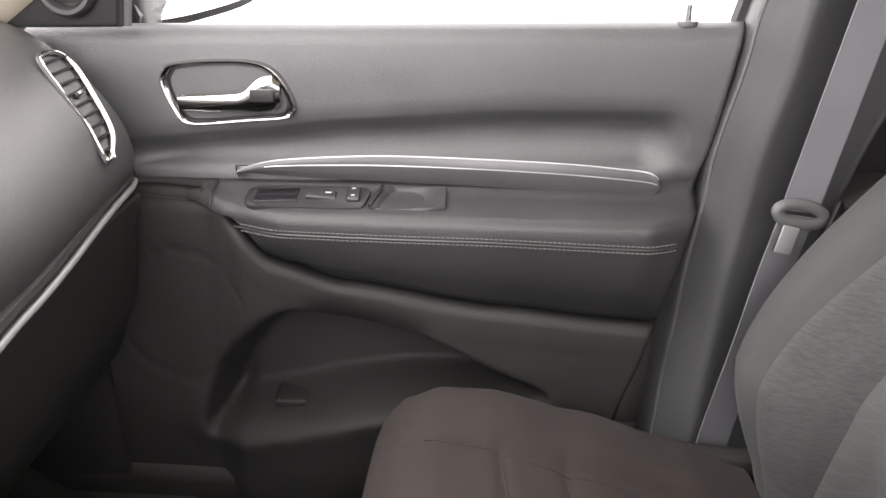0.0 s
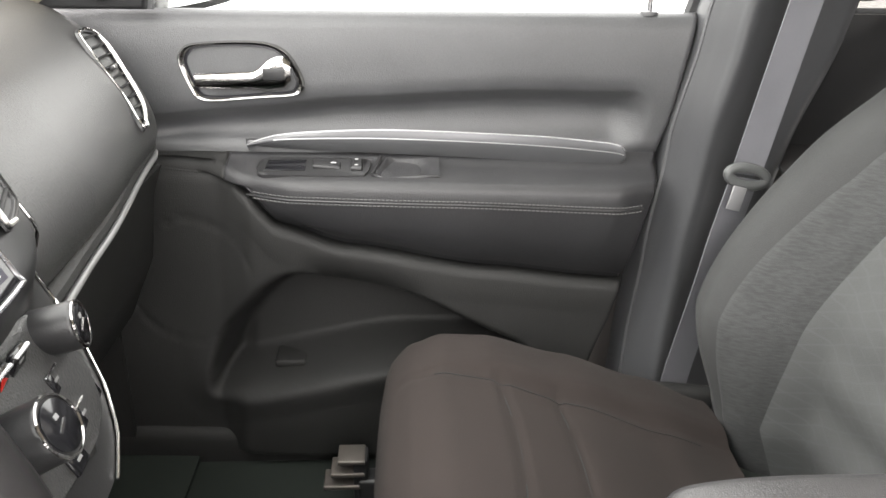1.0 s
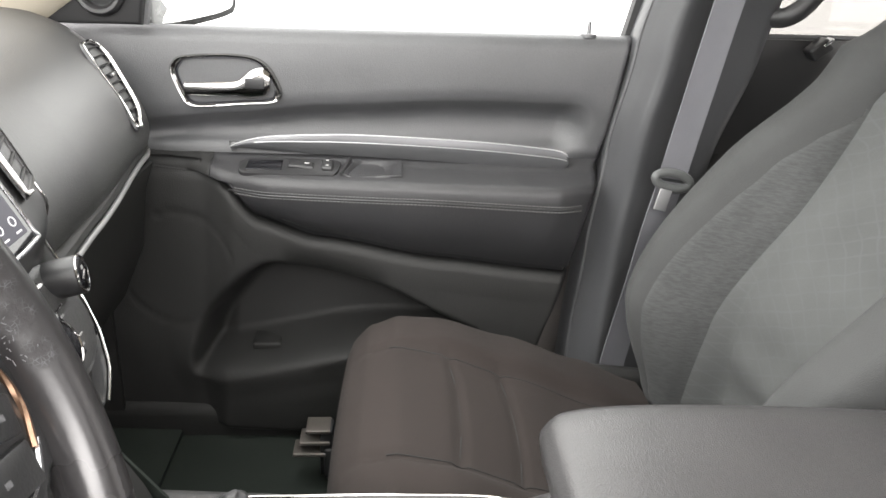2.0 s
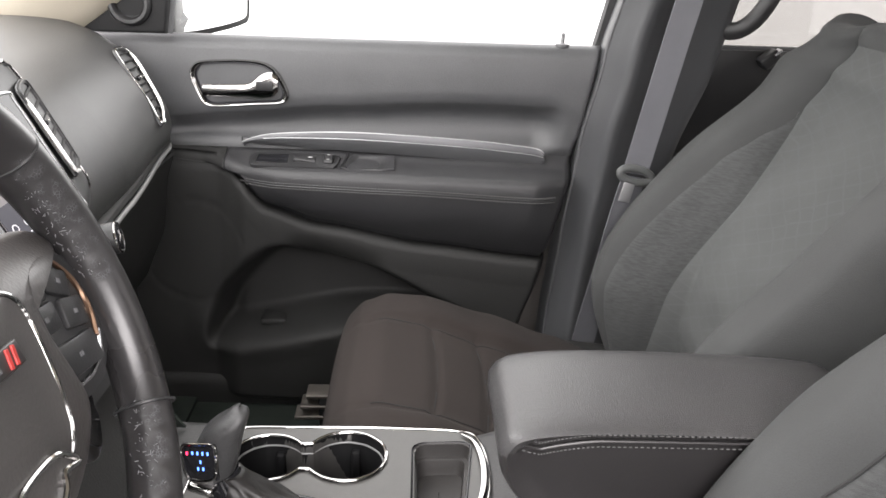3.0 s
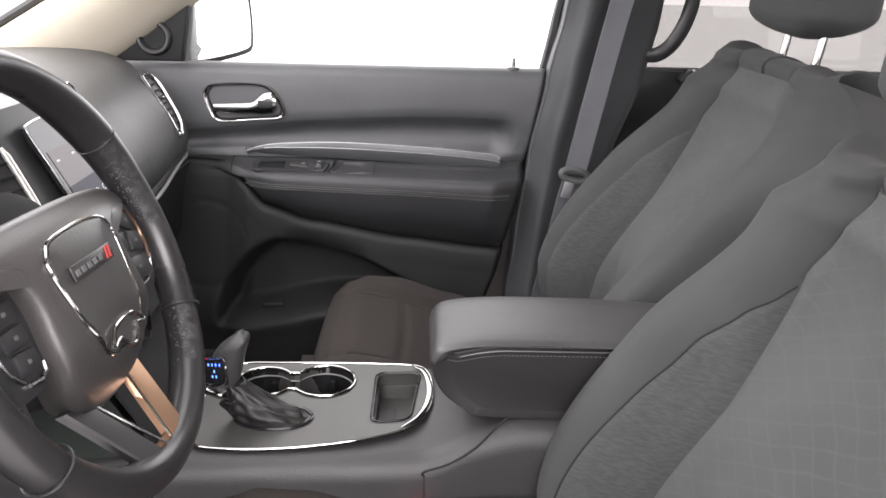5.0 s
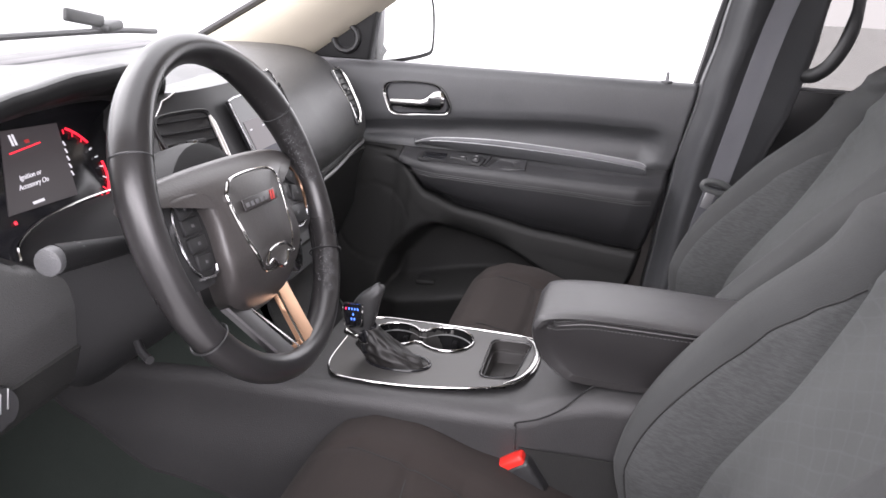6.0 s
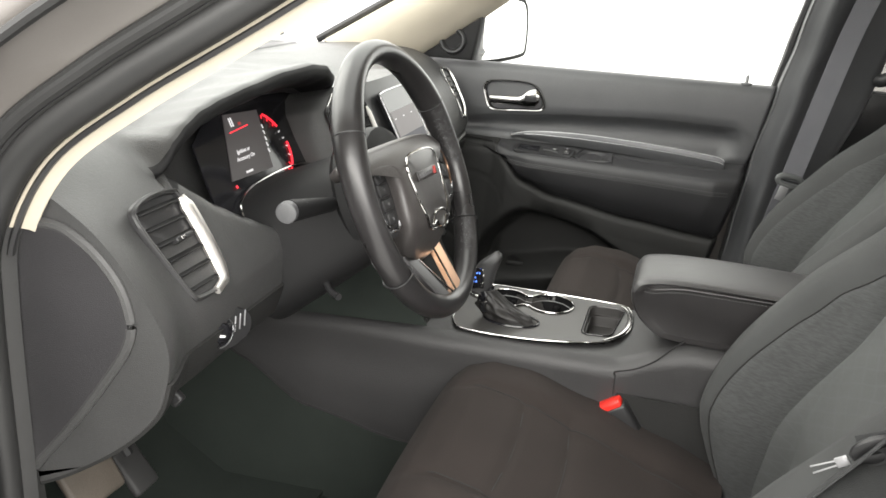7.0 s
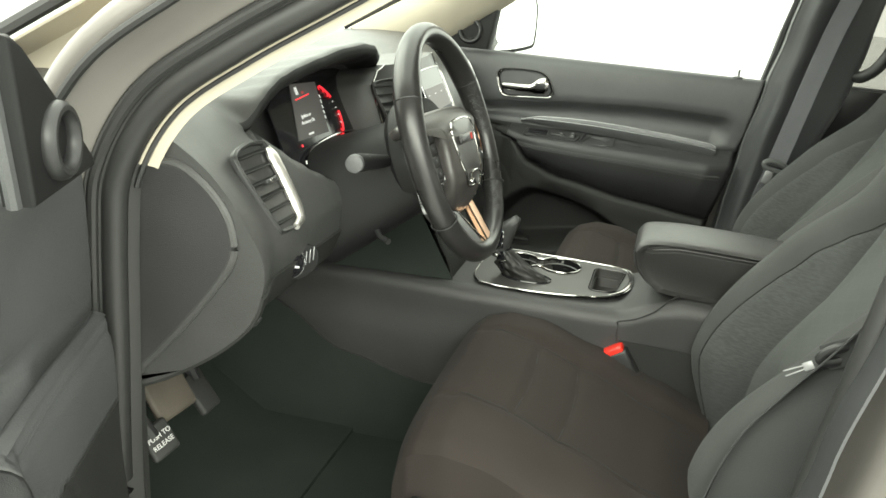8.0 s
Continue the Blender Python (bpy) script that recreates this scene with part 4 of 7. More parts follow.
def build_dashboard():
    dash = thing("dashboard", "dark grey soft plastic dashboard with chrome-edged vents", "dashboard", at=(-0.6, MID, 0.7))
    # one skin: over the top, round the brow, into the instrument recess, out again and down to the knees
    KNOTS = (0, 1, 2, 3, 4.1, 4.75, 4.9, 5.0, 5.15, 5.6, 6.6, 7.2, 8, 9, 10, 11, 12, 13)
    CUTS = (8, 8, 8, 10, 8, 4, 4, 4, 6, 8, 8, 6, 8, 8, 8, 6, 6)
    brow_z = [(-0.608, 1.100), (-0.600, 1.112), (-0.588, 1.127), (-0.570, 1.142), (-0.54, 1.155), (-0.50, 1.164), (-0.44, 1.174), (-0.36, 1.183), (-0.28, 1.185), (-0.225, 1.178), (-0.18, 1.160)]
    brow_x = [(-0.608, -0.418), (-0.57, -0.408), (-0.50, -0.401), (-0.44, -0.393), (-0.30, -0.384), (-0.22, -0.388), (-0.16, -0.40)]
    rim_z = [(-0.608, 1.090), (-0.600, 1.076), (-0.585, 1.058), (-0.56, 1.036), (-0.52, 1.012), (-0.48, 0.992), (-0.30, 0.972), (-0.15, 0.985)]
    NY = 300
    rows, hooded = [], []
    for i in range(NY + 1):
        y = -0.765 + i / NY * 1.455
        P = [Vector((a, b, 0)) for a, b in dash_profile(y)]
        plain = spline(P, 13 * 16 + 1)
        at = lambda u: plain[min(208, int(u * 16))].lerp(plain[min(208, int(u * 16) + 1)], u * 16 - int(u * 16))
        h = step(-0.622, -0.592, y) * step(-0.150, -0.178, y)
        z, x, r = along(y, brow_z), along(y, brow_x), along(y, rim_z)
        rise = max(0.0, z - 1.143)
        low = min((at(4.9 + 0.05 * k) for k in range(72)), key=lambda p: abs(p.y - r))
        brow = [at(0), at(1), at(2) + Vector((0, 0.06 * rise, 0)), at(3) + Vector((0, 0.45 * rise, 0)), Vector((-0.485, 1.128 + 0.92 * rise - 0.12 * max(0.0, 1.143 - z), 0)), Vector((x - 0.010, z, 0)), Vector((x, z - 0.007, 0)),
                Vector((x - 0.003, z - 0.020, 0)), Vector((x - 0.030, z - 0.034, 0)), Vector((-0.478, 0.5 * (z - 0.036) + 0.55, 0)), Vector((-0.452, r + 0.022, 0)), low] + [at(u) for u in KNOTS[12:]]
        row = []
        for k, n in enumerate(CUTS):
            p0, p1, p2, p3 = brow[max(0, k - 1)], brow[k], brow[k + 1], brow[min(17, k + 2)]
            for m in range(n + (k == 16)):
                f = m / n
                c = 0.5 * (2 * p1 + (p2 - p0) * f + (2 * p0 - 5 * p1 + 4 * p2 - p3) * f * f + (3 * p1 - p0 - 3 * p2 + p3) * f ** 3)
                c = c.lerp(p1.lerp(p2, f), 0.6)
                q = at(KNOTS[k] + (KNOTS[k + 1] - KNOTS[k]) * f).lerp(c, h)
                row.append((q.x, y, q.y))
        rows.append(row)
        hooded.append(h > 0.03)
    J = [sum(CUTS[:k]) for k in range(18)]
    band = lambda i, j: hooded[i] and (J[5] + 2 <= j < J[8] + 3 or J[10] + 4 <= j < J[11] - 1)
    part("dash_top", thicken(pick(rows, lambda i, j: j < J[13] and not band(i, j)), 0.003, (0.5, 0, 1)), DASH, dash, angle=60)
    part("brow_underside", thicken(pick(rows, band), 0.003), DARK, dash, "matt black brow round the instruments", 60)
    part("knee_panel", thicken(pick(rows, lambda i, j: j >= J[13]), 0.004), LOWER, dash, angle=50)
    # lip under the passenger's side, with a bright line
    lip = [(along(y, [(0.2, -0.362), (0.35, -0.374), (0.66, -0.407), (0.70, -0.417)]), y, along(y, [(0.2, 0.912), (0.68, 0.918)])) for y in np.linspace(0.17, 0.69, 40)]
    part("dash_lip", tube(lip, 0.012, 10, squash=0.8), LOWER, dash)
    part("lip_trim", tube([(x + 0.010, y, z - 0.011) for x, y, z in lip], 0.0040, 10), LIPSATIN, dash, "thin satin line under the dashboard")
    glove = [[(x, y, z) for x, z in ((-0.40, 0.893), (-0.415, 0.85), (-0.43, 0.75), (-0.47, 0.66), (-0.55, 0.60))] for y in np.linspace(0.17, 0.68, 10)]
    part("glove_box", thicken(skin(glove), 0.005), LOWER, dash)
    # end panel at the driver's door
    cap = [(p.x, p.y) for p in spline([(-0.490, 1.062, 0), (-0.455, 1.068, 0), (-0.425, 1.066, 0), (-0.392, 1.046, 0), (-0.366, 1.015, 0), (-0.356, 0.980, 0), (-0.360, 0.955, 0), (-0.380, 0.922, 0), (-0.43, 0.856, 0), (-0.485, 0.792, 0), (-0.504, 0.775, 0),
                                       (-0.502, 0.85, 0), (-0.495, 0.96, 0)], 66, True)]
    body = [(x, z) for x, z in [(v.x, v.y) for v in spline([(a, b, 0) for a, b in dash_profile(-0.765)], 60)]][18:] + [(-0.62, 0.70), (-0.62, 1.12)]
    part("end_wall", plate(body[::-1], axes((0, -0.762, 0), (1, 0, 0), (0, -1, 0)), 0.004, 0.0), DASH, dash)
    ep = part("end_panel", plate(cap[::-1], axes((0, -0.766, 0), (1, 0, 0), (0, -1, 0)), 0.007, 0.005, 3), ENDPANEL, dash, "smooth dark end panel")
    part("panel_rim", tube([(x, -0.767, z) for x, z in cap[:-1]], 0.0068, 10, True), DASH, ep)
    # instruments
    C = axes((-0.434, -0.31, 1.060), (0.0, 1, 0), (0.86, 0, 0.51))
    face = [(-0.215, -0.070), (0.130, -0.070), (0.165, 0.0), (0.150, 0.072), (0.0, 0.084), (-0.110, 0.082), (-0.190, 0.040)]
    ins = part("instrument_panel", plate(face, C, 0.003, 0.001), GLOSS, dash, "black instrument panel with lit red gauge")
    # slanted outline: the grey glow also covers the lens cover's reflection
    part("display", plate([(-0.152, -0.023), (-0.043, -0.027), (-0.009, 0.060), (-0.097, 0.066)], C @ Matrix.Translation((0, 0, 0.0035)), 0.0015, 0.0), SCREENDARK, ins, "dark grey driver display, drawn together with its lens reflection")
    TILT = Matrix(((1, 0.45, 0, 0), (0, 1, 0, 0), (0, 0, 1, 0), (0, 0, 0, 1)))

    def mark(x, y, w, h, mat, rot=0):
        part("mark", moved(box(0, 0, 0, w, h, 0.0008, 0.0002, 1), C @ Matrix.Translation((x, y, 0.0058)) @ pose(0, 0, 0, 0, 0, rot)), mat, ins)
    mark(-0.078, 0.041, 0.052, 0.0016, REDGLOW, 4)
    mark(-0.091, 0.053, 0.0030, 0.013, WHITEGLOW, -10)
    mark(-0.086, 0.053, 0.0030, 0.013, WHITEGLOW, -10)
    mark(-0.070, 0.048, 0.007, 0.004, REDDIM)
    words("Ignition or", C @ Matrix.Translation((-0.093, 0.011, 0.0055)) @ TILT, 0.0082, WHITEGLOW, ins)
    words("Accessory On", C @ Matrix.Translation((-0.095, 0.001, 0.0055)) @ TILT, 0.0082, WHITEGLOW, ins)
    mark(-0.104, -0.019, 0.018, 0.0032, WHITEGLOW)
    mark(-0.150, -0.032, 0.004, 0.004, REDGLOW)
    for k in range(5):
        mark(-0.018 - 0.0036 * k, 0.034 - 0.009 * k, 0.0024, 0.006, WHITEGLOW)
    for a0, a1 in ((62, 26), (-4, -76)):
        arc = [C @ Vector((-0.026 + 0.053 * math.cos(radians(a)), 0.004 + 0.053 * math.sin(radians(a)), 0.005)) for a in np.linspace(a0, a1, 18)]
        part("gauge_arc", tube(arc, 0.0016, 6), REDGLOW, ins, "lit red gauge arc")
    for a in (68, 52, 36, 18, 4, -12, -30, -50, -66):
        mark(-0.026 + 0.047 * math.cos(radians(a)), 0.004 + 0.047 * math.sin(radians(a)), 0.006, 0.0016, REDGLOW if a > 30 or a < -45 else WHITEGLOW, a)
    # outer vents
    build_vent(dash, vent_frame(-0.662, 1.022, 0.513), 0.045, 0.060, 6, True, 1.0, 0.0094,
               ((-1.05, 0.66), (-0.92, 0.92), (-0.25, 1.04), (0.50, 1.0), (0.74, 0.84), (0.84, 0.0), (0.78, -0.80), (0.58, -0.98), (-0.30, -0.98), (-0.58, -0.84), (-0.86, -0.05)))
    build_vent(dash, vent_frame(0.622, 1.022, 0.62), 0.030, 0.064, 9, True, 0.6, 0.0034,
               ((-0.30, 0.92), (0.30, 1.04), (1.15, 0.94), (1.38, 0.66), (0.98, 0.10), (0.10, -0.66), (-1.35, -1.02), (-1.48, -0.86), (-0.92, -0.32), (-0.66, 0.30)), True)
    # light switch with its slots
    L = axes((dash_x(-0.632, 0.910) - 0.003, -0.632, 0.910), (0.36, 0.93, 0), (0.90, -0.36, 0.12))
    ls = part("light_switch", disc(L @ Matrix.Translation((0.012, 0, -0.014)) @ Matrix.Diagonal((1.55, 1, 1, 1)), 0.022, 0.016, 36, 0.003, r2=0.026), BLACK, dash, "round black light switch")
    part("knob_seat", disc(L @ Matrix.Translation((-0.002, 0, 0.001)), 0.0190, 0.003, 32, 0.001), GLOSS, ls)
    part("knob", disc(L @ Matrix.Translation((-0.002, 0, 0.003)), 0.0125, 0.008, 24, 0.003), GLOSS, ls)
    part("knob_mark", moved(box(0, 0, 0, 0.008, 0.003, 0.001, 0.0003), L @ Matrix.Translation((-0.004, -0.003, 0.0112)) @ pose(0, 0, 0, 0, 0, -20)), WHITEMARK, ls)
    part("switch_rim", tube([L @ Vector((-0.002 + 0.0195 * math.cos(a), 0.0195 * math.sin(a), 0.0035)) for a in np.linspace(-1.7, 0.9, 24)], 0.0009, 6), SATIN, ls)
    part("switch_mark", moved(box(0, 0, 0, 0.010, 0.002, 0.0006, 0, 1), L @ Matrix.Translation((0.003, 0.0215, 0.0022))), MARKS, ls)
    for k in range(3):
        part("dimmer_slot", moved(box(0, 0, 0, 0.0018, 0.020, 0.002, 0.0006), L @ Matrix.Translation((0.022 + 0.0075 * k, 0.002 + 0.002 * k, 0.0022)) @ pose(0, 0, 0, 0, 0, -12)), SATIN, ls)
    part("bonnet_release", moved(box(0, 0, 0, 0.03, 0.012, 0.02, 0.004), Matrix.Translation((-0.395, -0.655, 0.826)) @ pose(0, 0, 0, 0, 40, 0)), BLACK, dash)
    return dash


LIPSATIN = material("lip_satin_plastic", (0.22, 0.22, 0.22), 0.5, 0.2, vary=0.06)
VENTRIM = material("vent_rim_metal", (0.035, 0.035, 0.035), 0.4, 0.3, vary=0.05)
ENDPANEL = material("end_panel_plastic", (0.033, 0.032, 0.034), 0.5, bump=0.3, grain=420)
SCREENDARK = glowing("dim_display", (0.034, 0.028, 0.029), 1.0)
REDDIM = glowing("dim_red_light", (1.0, 0.05, 0.05), 0.35)
REDGLOW = glowing("red_light", (1.0, 0.02, 0.04), 1.6)
WHITEGLOW = glowing("white_light", (0.9, 0.88, 0.9), 0.8)
dashboard = build_dashboard()


# ======================= centre stack =======================
STACK_MID = -0.030


def stack_x(y, z):
    return -0.360 - (z - 1.112) * 0.517 - 0.030 * step(1.0, 0.95, z) - 0.5 * (y - STACK_MID) ** 2 - 1.2 * max(0.0, abs(y - STACK_MID) - 0.072) ** 2


def build_stack():
    st = thing("center_stack", "black centre stack with touch screen, vents and round knobs", "control panel", at=(-0.33, MID, 0.80))
    half = [(1.136, 0.145), (1.126, 0.172), (1.105, 0.192), (1.07, 0.201), (1.03, 0.206), (0.976, 0.209), (0.935, 0.209), (0.905, 0.190), (0.885, 0.166), (0.868, 0.130), (0.856, 0.08)]
    rows, sides = [], []
    for z in np.linspace(1.136, 0.856, 64):
        h = along(-z, [(-a, b) for a, b in half])
        rows.append([(stack_x(y, z), y, z) for y in np.linspace(STACK_MID - h, STACK_MID + h, 50)])
    part("fascia", thicken(skin(rows), 0.004), BLACK, st)
    left = [r[0] for r in rows]
    right = [r[-1] for r in rows]
    for e, s in ((left, -1), (right, 1)):
        wall = [[Vector(p) + Vector((-0.10 * q - 0.001, s * 0.030 * q ** 0.5, -0.02 * q)) for q in np.linspace(0, 1, 8)] for p in e]
        part("side_wall", thicken(skin(wall), 0.003), DASH, st)
        part("chrome_edge", tube([Vector(p) + Vector((0.002, s * 0.001, 0)) for p in e], 0.0014, 8), CHROME, st, "thin chrome edge line")
    top = [[Vector(p) + Vector((-0.12 * q, 0, 0.004 * math.sin(q * 2.0) - 0.02 * q)) for q in np.linspace(0, 1, 8)] for p in rows[0]]
    part("top_cover", thicken(skin(top), 0.003), DASH, st)

    def on(y, z, out=0.0):
        e = 0.004
        X = Vector((stack_x(y + e, z) - stack_x(y - e, z), 2 * e, 0))
        Y = Vector((stack_x(y, z + e) - stack_x(y, z - e), 0, 2 * e))
        return axes(Vector((stack_x(y, z), y, z)), X, X.cross(Y)) @ Matrix.Translation((0, 0, out))

    # screen
    S = on(-0.022, 1.058, 0.004) @ Matrix.Diagonal((1.14, 1.0, 1.0, 1.0))
    frame_out = [(p.x, p.y) for p in spline([(-0.060, -0.063, 0), (-0.064, -0.055, 0), (-0.064, 0.0, 0), (-0.064, 0.052, 0), (-0.058, 0.062, 0), (0.0, 0.064, 0), (0.058, 0.062, 0), (0.064, 0.052, 0), (0.064, 0.0, 0), (0.064, -0.055, 0), (0.060, -0.063, 0), (0.0, -0.065, 0)], 60, True)]
    scr = part("touch_screen", plate(frame_out[::-1], S, 0.006, 0.002), GLOSS, st, "glossy touch screen, partly lit")
    part("screen_rim", tube([S @ Vector((x, y, 0.006)) for x, y in frame_out], 0.0016, 8, True), SATIN, scr)
    part("screen_image", plate([(-0.055, -0.054), (0.055, -0.054), (0.055, 0.026), (-0.055, 0.026)], S @ Matrix.Translation((0, 0, 0.0062)), 0.0006, 0), SCREENLIT, scr)
    part("screen_bar", plate([(-0.055, -0.054), (0.055, -0.054), (0.055, -0.020), (-0.055, -0.020)], S @ Matrix.Translation((0, 0, 0.007)), 0.0005, 0), SCREENBAR, scr)
    for k in range(6):
        x = -0.046 + 0.0184 * k
        part("icon", tube([S @ Vector((x + 0.0036 * math.cos(a), -0.041 + 0.0036 * math.sin(a), 0.0078)) for a in np.linspace(0, 2 * math.pi, 14, endpoint=False)], 0.0005, 5, True), WHITEGLOW, scr)
        part("icon_text", moved(box(0, 0, 0, 0.007, 0.0013, 0.0005, 0, 1), S @ Matrix.Translation((x, -0.0500, 0.0078))), WHITEGLOW, scr)
        if k % 2 == 0:
            part("icon_text", moved(box(0, 0, 0, 0.006, 0.0022, 0.0005, 0, 1), S @ Matrix.Translation((x, 0.012, 0.0075))), WHITEGLOW, scr)
    # vents beside the screen
    build_vent(st, on(-0.190, 1.066, 0.002), 0.046, 0.050, 6, True, 0.6, 0.0042,
               ((-1.0, 0.55), (-0.88, 0.90), (0.0, 0.98), (0.80, 0.94), (0.95, 0.70), (1.05, 0.0), (1.10, -0.75), (0.95, -0.95), (-0.35, -0.98), (-0.62, -0.80), (-0.85, 0.0)))
    build_vent(st, on(0.128, 1.066, 0.002), 0.038, 0.050, 6, False, 0.35, 0.0034,
               ((1.0, 0.55), (0.88, 0.90), (0.0, 0.98), (-0.80, 0.94), (-0.95, 0.70), (-1.05, 0.0), (-1.10, -0.75), (-0.95, -0.95), (0.35, -0.98), (0.62, -0.80), (0.85, 0.0)))
    # pod below with knobs
    pod = part("control_pod", plate([(p.x, p.y) for p in spline([(-0.115, -0.050, 0), (-0.120, 0.0, 0), (-0.110, 0.034, 0), (0, 0.040, 0), (0.110, 0.034, 0), (0.120, 0.0, 0), (0.100, -0.050, 0), (0, -0.056, 0)], 50, True)][::-1],
                                    on(-0.030, 0.938, 0.002), 0.008, 0.004), DASH, st)

    def knob(y, z, r):
        K = on(y, z, 0.008)
        k = part("knob", disc(K, r, 0.030, 36, 0.003), BLACK, st, "round black knob with chrome ring")
        part("knob_ring", tube([K @ Vector((r * 0.93 * math.cos(a), r * 0.93 * math.sin(a), 0.0300)) for a in np.linspace(0, 2 * math.pi, 36, endpoint=False)], 0.0013, 6, True), CHROME, k)
        part("knob_face", disc(K @ Matrix.Translation((0, 0, 0.0302)), r * 0.8, 0.001, 30, 0.0005), GLOSS, k)
        part("knob_line", moved(box(0, 0, 0, 0.012, 0.0016, 0.0006, 0), K @ Matrix.Translation((0, -0.001, 0.0316)) @ pose(0, 0, 0, 0, 0, 20)), CHROME, k)
        part("knob_mark", moved(box(0, 0, 0, 0.004, 0.003, 0.0006, 0), K @ Matrix.Translation((0, 0.006, 0.0316))), MARKS, k)

    knob(0.074, 0.955, 0.0170)
    knob(-0.134, 0.955, 0.0170)
    knob(-0.010, 0.926, 0.0210)

    def button(y, z, w, h, red=False):
        B = on(y, z, 0.007)
        b = part("button", moved(box(0, 0, 0, w, h, 0.006, 0.0015, 2), B @ Matrix.Translation((0, 0, 0.003))), GLOSS, st)
        part("button_edge", moved(box(0, 0, 0, w, 0.0018, 0.003, 0.0006, 1), B @ Matrix.Translation((0, h * 0.45, 0.006))), SATIN, b)
        if red:
            part("button_mark", disc(B @ Matrix.Translation((0, 0, 0.0062)), 0.0055, 0.0006, 3, 0), RED, b)
        else:
            part("button_mark", moved(box(0, 0, 0, w * 0.3, 0.002, 0.0005, 0, 1), B @ Matrix.Translation((0, 0, 0.0063))), MARKS, b)

    for y, z in ((0.032, 0.966), (0.004, 0.968), (-0.025, 0.968), (-0.055, 0.968), (-0.084, 0.966), (0.110, 0.935), (0.052, 0.930), (0.082, 0.926), (-0.070, 0.932), (-0.100, 0.930), (0.052, 0.904), (0.080, 0.902), (0.018, 0.893), (-0.048, 0.899), (-0.076, 0.908)):
        button(y, z, 0.021, 0.015, abs(y - 0.004) < 0.001)
    # body down to the console
    low = [[(-0.275 - 0.01 * f + 0.05 * step(0.3, 1.0, f), MID - 0.01 + y, 0.890 - 0.16 * f) for y in np.linspace(-0.10, 0.10, 20)] for f in np.linspace(0, 1, 10)]
    part("lower_fascia", thicken(skin(low), 0.004), LOWER, st)
    for s in (-1, 1):
        wall = [[(-0.225 - 0.24 * q - 0.09 * f * (1 - q), MID - 0.01 + s * (0.104 + 0.03 * q + 0.015 * (1 - f)), 0.735 + 0.14 * f + 0.03 * f * q) for q in np.linspace(0, 1, 8)] for f in np.linspace(0, 1, 8)]
        part("lower_side", thicken(skin(wall), 0.003), CARPET, st)
    return st


SCREENLIT = glowing("lit_screen", (0.17, 0.155, 0.155), 1.0)
SCREENBAR = glowing("screen_bar", (0.012, 0.010, 0.024), 1.0)
center_stack = build_stack()


# ======================= steering wheel =======================
HUB = Vector((-0.1856, -0.3872, 1.0576))
WH = axes(HUB, (-0.008, 1.0, 0), (0.927, 0.008, 0.374))  # x across, y up the wheel, z to the driver


